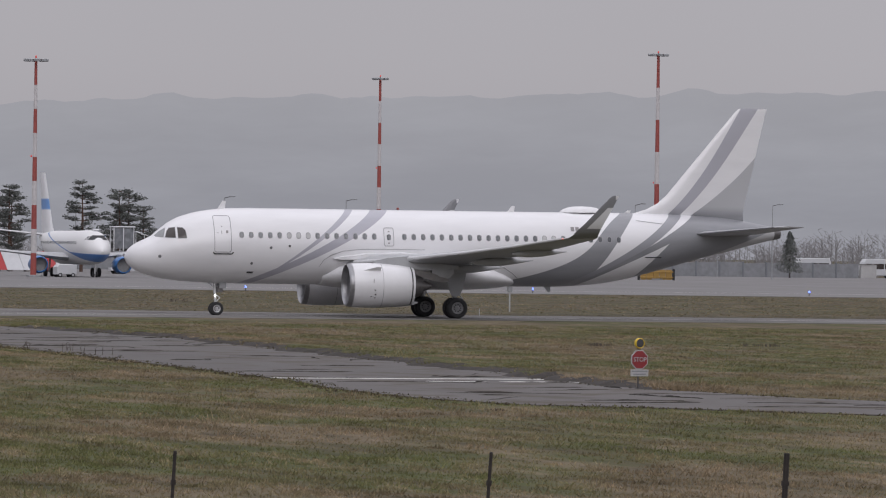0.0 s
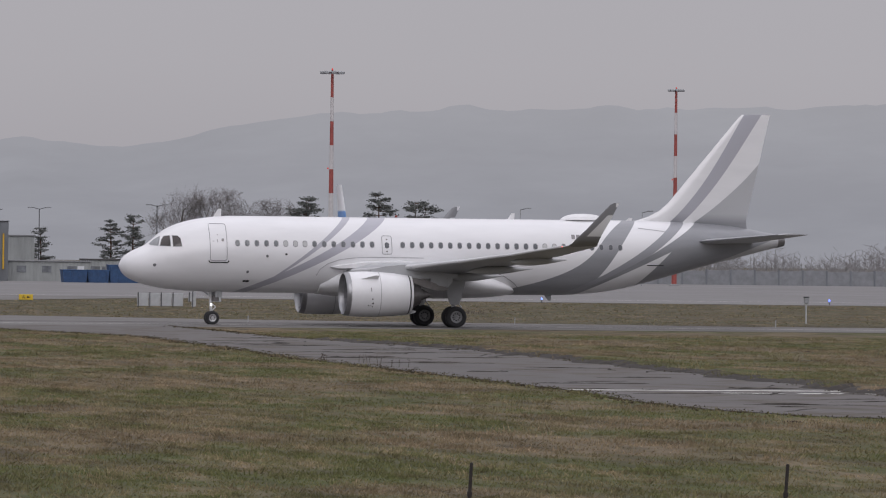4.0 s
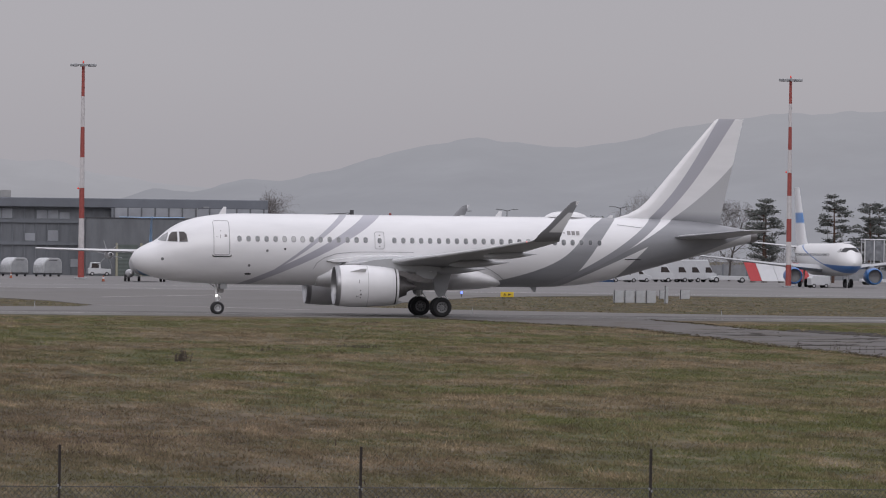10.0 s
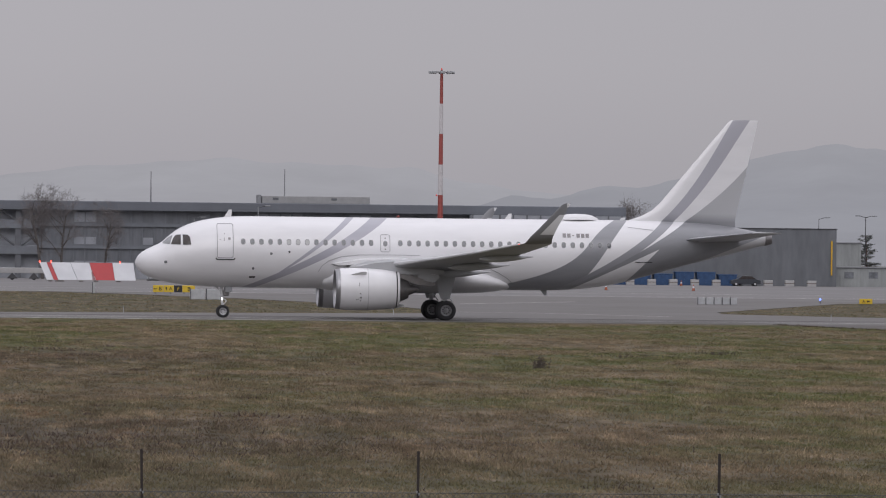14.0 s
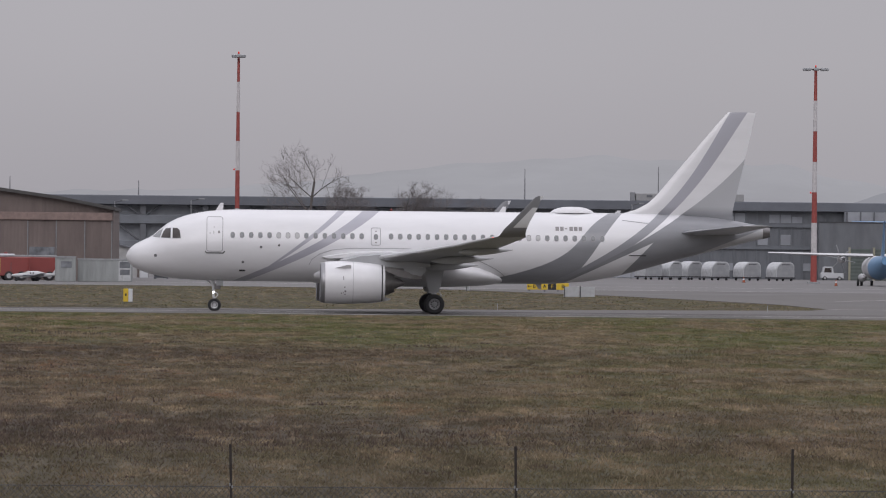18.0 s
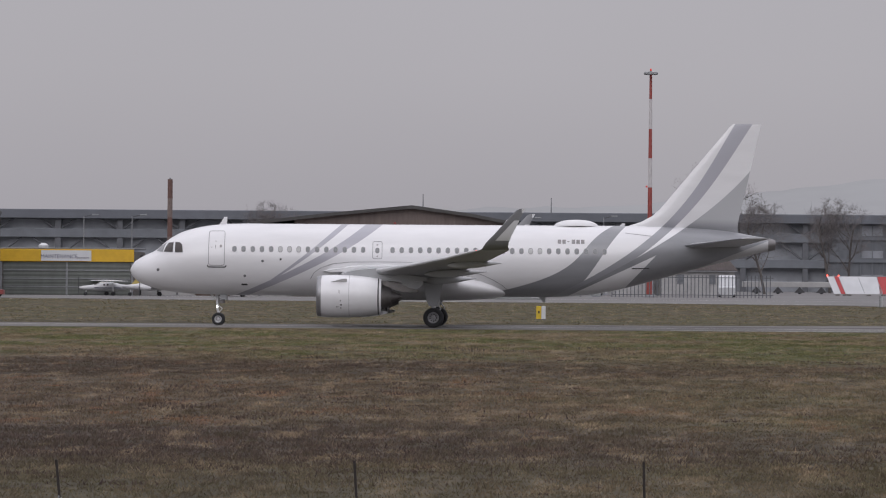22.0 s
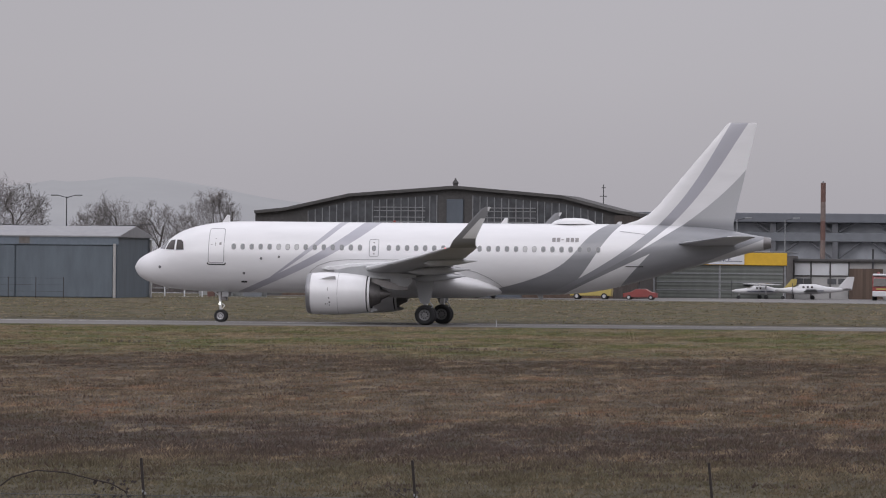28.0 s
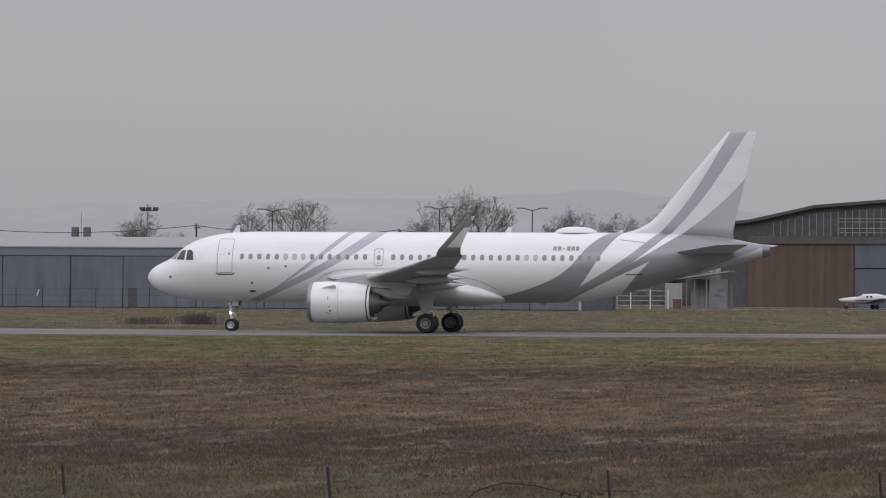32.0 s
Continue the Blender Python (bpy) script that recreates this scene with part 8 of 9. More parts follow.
# ---- signs, barriers, markers, fences ----
M_SIGNRED = surface("stop_sign_red", (0.42, 0.03, 0.035), 0.45, grain=8, vary=0.1, relief=0)
M_SIGNYEL = surface("taxi_sign_yellow", (0.62, 0.43, 0.03), 0.45, grain=4, vary=0.06, relief=0)
M_SIGNBLK = surface("sign_black", (0.015, 0.015, 0.015), 0.5, relief=0)
M_SIGNBACK = surface("pale_grey_sign_back", (0.40, 0.41, 0.42), 0.6, grain=3, vary=0.12)
M_BLUELAMP = glow("blue_taxiway_light", (0.12, 0.2, 1.0), 3.0)
M_POST = surface("rusty_dark_fence_post", (0.026, 0.02, 0.018), 0.8, grain=20, vary=0.35)
M_WIRE = surface("galvanised_fence_wire", (0.085, 0.087, 0.09), 0.5, 0.6, grain=20)
M_WARNLIGHT = glow("red_warning_light", (1.0, 0.08, 0.05), 5.0)
M_RUST = surface("orange_brown_cover", (0.33, 0.20, 0.05), 0.7, grain=5)


M_STOPRED = surface("weathered_stop_red", (0.24, 0.025, 0.03), 0.5, grain=8, vary=0.15, relief=0)
M_STOPWHITE = surface("weathered_sign_white", (0.40, 0.40, 0.40), 0.6, grain=8, vary=0.15, relief=0)


def stop_sign():
    ob = thing("stop_sign", "red octagonal stop sign with a lamp above and white plate", "road sign", pose(58.28, 193, 0, 0, 0, 14))
    red, dull = M_STOPRED, M_STOPWHITE
    oct_ = lambda r, y, z: [(r * math.cos(radians(22.5 + 45 * k)), y, z + r * math.sin(radians(22.5 + 45 * k))) for k in range(8)]
    part("post", Geo().tube((0, .06, 0), (0, .06, 1.2), .02, n=8), M_DARKMETAL, ob)
    part("border", Geo().loft([oct_(.285, -.01, .83), oct_(.285, .02, .83)], cap=True), dull, ob)
    f = part("face", Geo().loft([oct_(.255, -.022, .83), oct_(.255, -.012, .83)], cap=True), red, ob, "red octagonal face")
    lettering("STOP", .175, dull, pose(0, -.03, .83, 90, 0, 0), f)
    pl = part("plate", Geo().box((-.285, -.02, .37), (.285, .01, .56), .01), dull, ob, "white plate with two dark lines")
    part("text_bar", Geo().box((-.25, -.026, .49), (.25, -.02, .53)), M_MULLION, pl)
    part("text_bar", Geo().box((-.2, -.026, .41), (.2, -.02, .45)), M_MULLION, pl)
    ring = Geo().revolve_y([(-.03, .115), (-.05, .13), (-.03, .145), (.04, .145), (.04, .115)], 0, 1.28, 24)
    part("lamp_ring", ring, M_SIGNYEL, ob, "yellow lamp ring")
    part("lamp_lens", Geo().revolve_y([(-.03, .118), (-.045, .06), (-.045, .005)], 0, 1.28, 20), M_DARKMETAL, ob)


stop_sign()


def taxi_sign():
    ob = thing("taxi_sign", "long yellow taxiway direction sign with black letters", "sign", pose(27.7, 556, 0))
    x = -1.9
    for wid, txt, inv in ((.95, "<B", False), (.95, "^A", False), (.75, "F", True), (1.15, "B", False)):
        p = part("panel", Geo().box((x, -.08, .2), (x + wid - .03, .08, .82), .02), M_SIGNBLK if inv else M_SIGNYEL, ob)
        tx = txt[-1]
        lettering(tx, .46, M_SIGNYEL if inv else M_SIGNBLK, pose(x + wid * (.5 if len(txt) < 2 else .68), -.1, .5, 90, 0, 0), p)
        if len(txt) > 1:
            c = x + .24
            g = Geo()
            if txt[0] == "<":
                g.box((c - .12, -.1, .48), (c + .16, -.085, .53)).add([(c - .2, -.1, .505), (c - .06, -.1, .6), (c - .06, -.1, .41)], [(0, 1, 2)])
            else:
                g.box((c - .025, -.1, .36), (c + .025, -.085, .6)).add([(c, -.1, .68), (c - .1, -.1, .54), (c + .1, -.1, .54)], [(0, 1, 2)])
            part("arrow", g, M_SIGNBLK, p)
        x += wid
    for a in (-1.7, -.3, .9, 1.7):
        part("leg", Geo().tube((a, 0, 0), (a, 0, .25), .04, n=6), M_DARKMETAL, ob)


taxi_sign()


def sign_back(x, y, w, h, n, label, turn=0):
    ob = thing("sign_board", label, "sign", pose(x, y, 0, 0, 0, turn), "sign boards")
    for k in range(n):
        a = -w / 2 + w * k / n
        part("panel", Geo().box((a + .02, -.06, .08), (a + w / n - .02, .06, h), .015), M_SIGNBACK, ob)
        part("leg", Geo().tube((a + .08, -.09, 0), (a + .08, -.09, h + .08), .035, n=6), M_DARKMETAL, ob)


sign_back(26.9, 490, 2.5, .88, 2, "pale grey back of a taxiway sign")
sign_back(68.4, 494, 3.3, .6, 5, "low pale taxiway sign seen from behind")
sign_back(86.6, 470, 3.4, 1.0, 4, "grey four-panel sign back on the grass verge")
sign_back(97.4, 516, .5, .75, 1, "small pale marker board")
sign_back(99.4, 516, .9, .8, 1, "pale square marker board")
sign_back(20.3, 552, .35, 1.0, 1, "narrow grey marker post board")
sign_back(88.7, 468, .35, 1.35, 1, "narrow grey equipment post")
ob = thing("equipment_post", "grey equipment box on a pale post", "post", pose(114.1, 398, 0))
part("leg", Geo().tube((0, 0, 0), (0, 0, 1.25), .05, n=8), M_SIGNBACK, ob)
part("box", Geo().box((-.14, -.12, 1.22), (.14, .12, 1.6), .03), M_GREYMETAL, ob)
part("lid", Geo().box((-.16, -.14, 1.6), (.16, .14, 1.66), .01), M_DARKMETAL, ob)
for x, y in ((83.3, 511),):
    ob = thing("guidance_sign", "small yellow taxiway sign with black marks", "sign", pose(x, y, 0))
    p = part("panel", Geo().box((-.55, -.07, .12), (.55, .07, .55), .02), M_SIGNYEL, ob)
    lettering("A", .34, M_SIGNBLK, pose(-.2, -.09, .33, 90, 0, 0), p)
    part("mark", Geo().add([(.08, -.09, .42), (.08, -.09, .24), (.36, -.09, .33)], [(0, 1, 2)]), M_SIGNBLK, p)
    part("leg", Geo().tube((-.4, 0, 0), (-.4, 0, .15), .03, n=6).tube((.4, 0, 0), (.4, 0, .15), .03, n=6), M_DARKMETAL, ob)
ob = thing("verge_marker", "yellow and white box marker on the grass verge", "marker", pose(-7.4, 410, 0))
part("yellow_half", Geo().box((-.34, -.18, .05), (-.01, .18, .92), .02), M_SIGNYEL, ob)
part("white_half", Geo().box((0, -.18, .05), (.27, .18, .92), .02), M_SIGNWHITE, ob)
part("mark", Geo().box((-.22, -.19, .44), (-.12, -.18, .6)), M_SIGNBLK, ob)
part("base", Geo().box((-.4, -.24, 0), (.34, .24, .06)), M_CONCRETE, ob)


def blast_fence():
    ob = thing("blast_barrier", "raked red and white striped barrier panels", "barrier", pose(0, 765, 0))
    x = 21.6
    for k, (w, mat) in enumerate(((.9, M_SIGNWHITE), (.55, M_SIGNRED), (2.4, M_SIGNWHITE), (2.3, M_SIGNWHITE), (2.8, M_SIGNRED), (2.6, M_SIGNWHITE))):
        lean = .75 if k < 4 else .25
        part("panel", Geo().loft([[(x + lean, -.1, .25), (x + w - .05 + lean, -.1, .25), (x + w - .05 + lean, .05, .25), (x + lean, .05, .25)],
                                  [(x - lean * .2, .7, 2.4), (x + w - .05 - lean * .2, .7, 2.4), (x + w - .05 - lean * .2, .85, 2.4), (x - lean * .2, .85, 2.4)]], cap=True), mat, ob)
        part("foot", Geo().box((x + .2 + lean, -.2, 0), (x + .7 + lean, 1.6, .22), .03), M_CONCRETE, ob)
        part("prop", Geo().tube((x + .4, .8, 2.1), (x + .5 + lean, 1.5, .2), .06, n=6), M_GREYMETAL, ob)
        x += w
    for a in (21.5, 22.9, 31.4):
        part("warning_light", Geo().revolve_z([(2.4, .07), (2.55, .08), (2.6, .02)], a, .75, 8), M_WARNLIGHT, ob)


blast_fence()
ob = thing("flat_trailer", "low flat freight trailer with black supports", "trailer", pose(17.5, 800, 0))
part("deck", Geo().box((-6, -1.1, .9), (6, 1.1, 1.6), .04), M_WHITEWALL, ob)
for a in (-4.2, -1.4, 1.4, 4.2):
    part("support", gable(0, 0, -1.15, 1.15, [(a - .7, .2), (a + .7, .2), (a, .95)], None), M_DARKMETAL, ob)
    simple_wheel("wheel", ob, a, -1.0, .25, .2)


def timber_guard(x, y):
    ob = thing("timber_guard", "yellow striped timber guard round a mast foot", "barrier", pose(x, y, 0))
    for k in range(5):
        part("board", Geo().box((-2.2 + .9 * k, -1.6, .1), (-1.36 + .9 * k, -1.48, 1.45), .02), M_RUST, ob)
    for z in (.3, 1.05):
        part("rail", Geo().box((-2.3, -1.7, z), (2.4, -1.6, z + .22), .02), M_RUST, ob)
    for a in (-2.45, 2.5):
        part("stake", Geo().box((a - .14, -1.7, 0), (a + .14, -1.3, 1.6), .02), M_SIGNBLK, ob)


timber_guard(261.3, 835)

# ---- taxiway edge markers and lights ----
for x, y in ((105.6, 375), (90.0, 374.6), (74.4, 374.2), (58.8, 373.8), (33, 386), (16, 384), (-45.6, 346.5)):
    ob = thing("edge_marker", "short pale taxiway edge marker", "marker", pose(x, y, 0), "edge markers")
    part("stake", Geo().tube((0, 0, 0), (0, 0, .36), .025, .022, 6), M_SIGNBACK, ob)
    part("cap", Geo().revolve_z([(.36, .03), (.41, .03), (.44, .006)], 0, 0, 6), M_MULLION, ob)
for x, y in ((81, 521), (134, 548), (163.3, 560), (189.5, 560.5)):
    ob = thing("taxiway_light", "small glowing blue taxiway edge light", "light", pose(x, y, 0), "blue lights")
    part("stem", Geo().tube((0, 0, 0), (0, 0, .3), .04, n=6), M_DARKMETAL, ob)
    part("lens", Geo().revolve_z([(.3, .07), (.42, .08), (.5, .02)], 0, 0, 10), M_BLUELAMP, ob)
M_CONE = surface("orange_cone_plastic", (0.30, 0.075, 0.03), 0.5, relief=0)
for x, y in ((78, 700), (95, 706), (62, 760), (82, 745), (110, 830), (68, 704), (84.5, 703)):
    ob = thing("traffic_cone", "orange traffic cone on the apron", "cone", pose(x, y, 0), "traffic cones")
    part("cone", Geo().revolve_z([(.04, .2), (.4, .11), (.75, .03)], 0, 0, 10), M_CONE, ob)
    part("sleeve", Geo().revolve_z([(.36, .125), (.55, .08)], 0, 0, 10), M_SIGNWHITE, ob)
    part("foot", Geo().box((-.22, -.22, 0), (.22, .22, .05)), M_SIGNBLK, ob)


# ---- lamp posts, cables, aerials ----
def lamp_post(x, y, h, arms, label, r=.09):
    ob = thing("lamp_post", label, "lamp post", pose(x, y, 0), "lamp posts")
    part("pole", Geo().tube((0, 0, 0), (0, 0, h), r, r * .6, 8), M_GREYMETAL if arms != 2 else M_DARKMETAL, ob)
    for s in ((-1, 1) if arms == 2 else (1,)):
        part("arm", Geo().tube((0, 0, h - .1), (s * .9, 0, h + .15), .05, n=6), M_DARKMETAL, ob)
        part("head", Geo().box((s * 1.25 - .38, -.15, h + .08), (s * 1.25 + .38, .15, h + .24), .04), M_LAMPGLASS, ob)


for x, y, h, a in ((-126.0, 620, 9.9, 2), (-152.9, 618, 9.7, 2), (-140.1, 640, 10.2, 2), (143.3, 880, 10.0, 2), (159.9, 880, 10.6, 2), (136.8, 882, 9.7, 1), (300.3, 900, 11.0, 1), (279.0, 900, 10.8, 1), (311.4, 960, 10.3, 1),
                   (-5.9, 730, 9.2, 1), (0.4, 731, 7.4, 1), (-57.5, 680, 8.6, 1), (51.6, 815, 9.9, 1), (235, 900, 10.8, 1), (218, 905, 11.0, 1), (196, 905, 10.8, 1), (-63, 682, 8.6, 1), (-15, 735, 9.0, 1), (45, 850, 8.5, 1), (95, 850, 9.5, 1)):
    lamp_post(x, y, h, a, "slender street lamp with a double head" if a == 2 else "slender apron lamp with one head")
ob = thing("floodlight_post", "lattice floodlight post above the hangar roof", "lamp post", pose(-172.1, 640, 0))
part("pole", Geo().tube((0, 0, 0), (0, 0, 10.6), .12, .08, 8), M_GREYMETAL, ob)
part("crossbar", Geo().box((-.75, -.1, 9.8), (1.1, .1, 9.95), .02), M_DARKMETAL, ob)
for a in (-.6, .1, .9):
    part("floodlight", Geo().box((a - .28, -.22, 9.95), (a + .28, .22, 10.25), .05), M_DARKMETAL, ob)
for x, h in ((-141.1, 7.9), (-162.8, 8.4)):
    ob = thing("utility_pole", "dark wooden utility pole with a cross arm", "utility pole", pose(x, 625, 0), "utility poles")
    part("pole", Geo().tube((0, 0, 0), (0, 0, h), .13, .1, 8), M_BARK, ob)
    part("cross_arm", Geo().box((-.08, -.5, h - .5), (.3, .5, h - .35), .02), M_BARK, ob)
for (xa, za), (xb, zb), sag in (((-141.1, 7.8), (-162.8, 8.2), .7), ((-162.8, 8.2), (-190, 8.0), .7), ((-141.1, 7.8), (-118, 7.2), .6)):
    rings = []
    for p in np.linspace(0, 1, 13):
        cx, cz = xa + (xb - xa) * p, za + (zb - za) * p - sag * 4 * p * (1 - p)
        rings.append([(cx, 625 + .035 * math.cos(q), cz + .035 * math.sin(q)) for q in (0, 1.571, 3.142, 4.712)])
    g = Geo().loft(rings, cap=True, smooth=True)
    tagged(new("overhead_cable", g.mesh("overhead_cable", M_DARKMETAL)), "thin sagging overhead cable between poles", "cable")
ob = thing("roof_turrets", "twin squat masonry turrets behind the blue hangar", "building", pose(-196.3, 700, 0))
for a in (-.72, .72):
    part("turret", Geo().box((a - .38, -.4, 0), (a + .38, .4, 8.5), .08), M_CONCRETE, ob)
part("link", Geo().box((-.4, -.3, 0), (.4, .3, 7.3)), M_CONCRETE, ob)
part("aerial", Geo().tube((0, 0, 7.3), (0, 0, 10.2), .04, n=5), M_GREYMETAL, ob)
ob = thing("aerial_mast", "thin aerial behind the dark hangar", "aerial", pose(-73.1, 640, 0))
part("pole", Geo().tube((0, 0, 0), (0, 0, 11.8), .08, .05, 6), M_DARKMETAL, ob)
part("crossbar", Geo().tube((-.35, 0, 10.6), (.35, 0, 10.6), .04, n=5).tube((-.2, 0, 11.5), (.2, 0, 11.5), .04, n=5), M_DARKMETAL, ob)
ob = thing("windsock", "orange and white windsock hanging on its pole", "windsock", pose(1.6, 735, 0))
part("pole", Geo().tube((0, 0, 0), (0, 0, 7.4), .07, .05, 8), M_GREYMETAL, ob)
for k in range(5):
    a, b = k / 5, (k + 1) / 5
    part("sock_band", Geo().tube((.1 + 1.1 * a, 0, 7.2 - 1.4 * a), (.1 + 1.1 * b, 0, 7.2 - 1.4 * b), .3 - .16 * a, .3 - .16 * b, 12, cap=False), M_CONE if k % 2 == 0 else M_SIGNWHITE, ob)


# ---- fences ----
def paling(name, x0, x1, y, h, step, mat, label):
    ob = thing(name, label, "fence")
    for k in range(int((x1 - x0) / step) + 1):
        x = x0 + k * step
        part("paling", Geo().box((x - .05, y - .03, 0), (x + .05, y + .03, h)), mat, ob)
    for z in (.3, h - .3):
        part("rail", Geo().box((x0, y + .03, z), (x1, y + .08, z + .08)), mat, ob)


paling("airside_fence", -4.6, 13.4, 690, 2.55, .42, M_TERMCOL, "grey metal palisade fence along the apron")
for x0, x1 in ((24.5, 36.5), (36.7, 49.0), (49.2, 64.0)):
    ob = thing("mesh_fence", "grey mesh security fence panel run", "fence")
    for x in np.arange(x0, x1, 2.05):
        part("post", Geo().box((x - .05, 842, 0), (x + .05, 842.1, 2.5)), M_GREYMETAL, ob)
        part("panel", Geo().box((x + .05, 842.03, .15), (min(x + 2.0, x1), 842.06, 2.35)), M_TERMBACK, ob)
M_WALLPANEL = surface("weathered_precast_concrete", (0.225, 0.232, 0.245), 0.85, grain=1.5, vary=0.15, stain=0.6, stain_amt=0.35)
ob = thing("perimeter_wall", "long grey precast concrete perimeter wall", "wall")
for k in range(44):
    x = 168 + 4.0 * k
    part("panel", Geo().box((x + .12, 985, 0), (x + 3.88, 985.18, 2.25 + .1 * ((k * 7) % 3)), .02), M_WALLPANEL, ob)
    part("pillar", Geo().box((x - .14, 984.9, 0), (x + .14, 985.28, 2.5), .02), M_TERMSLAB, ob)
ob = thing("gate_block", "pale concrete gate block ending the perimeter wall", "gate post", pose(345.5, 985, 0))
part("block", Geo().box((-1.35, -.4, 0), (1.35, .4, 2.2), .04), M_WHITEWALL, ob)
part("cap", Geo().box((-1.45, -.5, 2.2), (1.45, .5, 2.32), .03), M_CONCRETE, ob)
for x, y in ((340.8, 1000), (351.0, 996)):
    vehicle("minibus", "high white-roofed minibus parked by the perimeter wall", x, y, 0, 6.2, 2.2, [(-3.0, .4), (3.1, .4), (3.15, 2.6), (3.0, 3.2), (-2.2, 3.2), (-2.7, 2.6), (-3.1, 1.4)], M_VANWHITE,
            [[(-2.6, 1.5), (-2.45, 2.4), (-1.2, 2.4), (-1.2, 1.5)], [(-1.05, 1.5), (-1.05, 2.4), (.8, 2.4), (.8, 1.5)], [(.95, 1.5), (.95, 2.4), (2.8, 2.4), (2.8, 1.5)]], (-1.9, 2.0), .42, "minibuses")
ob = thing("wire_fence", "thin dark posts of a wire fence before the blue hangar", "fence")
for k in range(34):
    part("post", Geo().tube((-112.0 - 2.55 * k, 550, 0), (-112.0 - 2.55 * k, 550, 1.9), .035, n=6), M_POST, ob)
for z in (.6, 1.2, 1.8):
    part("wire", Geo().tube((-112, 550, z), (-198, 550, z), .008, n=4), M_POST, ob)
ob = thing("steel_gate", "pale tubular steel gate beside the blue hangar", "gate", pose(-109.7, 592, 0))
for x in (-2.85, -.8, 1.15, 2.9):
    part("post", Geo().tube((x, 0, 0), (x, 0, 1.95), .07, n=8), M_SIGNWHITE, ob)
for z in (.35, .8, 1.25, 1.75):
    part("rail", Geo().tube((-2.85, 0, z), (2.9, 0, z), .035, n=6), M_GREYMETAL, ob)
nb = part("notice_frame", Geo().box((-1.35, -.05, 2.0), (-.4, .03, 2.8), .02), M_SIGNWHITE, ob)
part("notice", Geo().box((-1.24, -.07, 2.1), (-.51, -.055, 2.7)), M_CABIN, nb)
ob = thing("shelter", "small grey open shelter with a slanting roof", "shelter", pose(-105.3, 600, 0))
part("roof", Geo().loft([[(-2.1, -.6, 2.85), (3.2, -.6, 3.6), (3.2, -.6, 3.75), (-2.1, -.6, 3.0)], [(-2.1, 3.2, 2.85), (3.2, 3.2, 3.6), (3.2, 3.2, 3.75), (-2.1, 3.2, 3.0)]], cap=True), M_PALEROOF, ob, "pale slanting sheet roof")
part("back_wall", Geo().box((-1.2, 3.0, 0), (3.0, 3.15, 2.9)), M_CABIN, ob)
part("side_wall", Geo().box((1.2, 0, 0), (3.0, .15, 2.9)), M_TERMSLAB, ob)
part("window", Geo().box((1.7, -.05, 1.2), (2.9, -.005, 2.2)), M_GLASSDARK, ob)
for x in (-1.1, -.3, .9):
    part("post", Geo().tube((x, 0, 0), (x, 0, 3.0), .06, n=6), M_MULLION, ob)
ob = thing("screen_panel", "pale solid screen beside the shelter", "fence", pose(-107.6, 599, 0))
part("panel", Geo().box((-.7, -.04, .1), (.9, .04, 2.5), .02), M_CABIN, ob)
for x in (-.7, .9):
    part("post", Geo().box((x - .05, -.06, 0), (x + .05, .06, 2.55)), M_GREYMETAL, ob)
ob = thing("waste_bin", "small brick-red bin by the shelter", "bin", pose(-106.9, 597.5, 0))
part("body", Geo().loft([[(-.3, -.3, 0), (.3, -.3, 0), (.3, .3, 0), (-.3, .3, 0)], [(-.36, -.36, .85), (.36, -.36, .85), (.36, .36, .85), (-.36, .36, .85)]], cap=True), M_BRICKDULL, ob)
part("lid", Geo().box((-.4, -.4, .85), (.4, .4, .95), .03), M_BRICKDULL, ob)
ob = thing("utility_pole", "tall thin pole behind the shelter", "utility pole", pose(-112.5, 641, 0), "utility poles")
part("pole", Geo().tube((0, 0, 0), (0, 0, 8.7), .11, .08, 8), M_BARK, ob)
ob = thing("ivy", "dark ivy clothing a tree trunk", "plant", pose(-115.0, 640.4, 0))
g, rng = Geo(), random.Random(14)
for _ in range(3600):
    z = 6.6 * rng.uniform(0, 1)
    rr, a = (.95 + .3 * math.sin(z * 2.3 + 1) + .2 * math.sin(z * 5.1)) * (1.0 if z < 4 else .45) * rng.uniform(.3, 1), rng.uniform(0, 6.28)
    x, y, w = rr * math.cos(a) + .02 * z * z, rr * math.sin(a), rng.uniform(.08, .2)
    g.add([(x, y, z), (x + w * math.cos(a + 1.5), y + w * math.sin(a + 1.5), z + .1), (x + w * .5, y, z - w)], [(0, 1, 2)])
tagged(part("leaf_mass", g, tuft_paint("dark_ivy_leaves", ((0.05, 0.056, 0.046), (0.065, 0.07, 0.058), (0.08, 0.085, 0.07))), ob), kind="stuff")
part("stem", Geo().tube((0, 0, -.1), (.55, 0, 6.4), .2, .12, 8), M_BARK, ob)
ob = thing("blast_barrier", "red and white raked barrier panels behind the vans", "barrier", pose(0, 870, 0))
x = 176.3
for w, mat in ((1.7, M_SIGNRED), (2.4, M_SIGNWHITE), (2.4, M_SIGNWHITE), (2.4, M_SIGNRED), (2.4, M_SIGNWHITE)):
    part("panel", Geo().loft([[(x + .9, -.1, .25), (x + w + .85, -.1, .25), (x + w + .85, .05, .25), (x + .9, .05, .25)], [(x, .7, 2.9), (x + w - .05, .7, 2.9), (x + w - .05, .85, 2.9), (x, .85, 2.9)]], cap=True), mat, ob)
    part("foot", Geo().box((x + 1.1, -.2, 0), (x + 1.6, 1.6, .26), .03), M_CONCRETE, ob)
    x += w

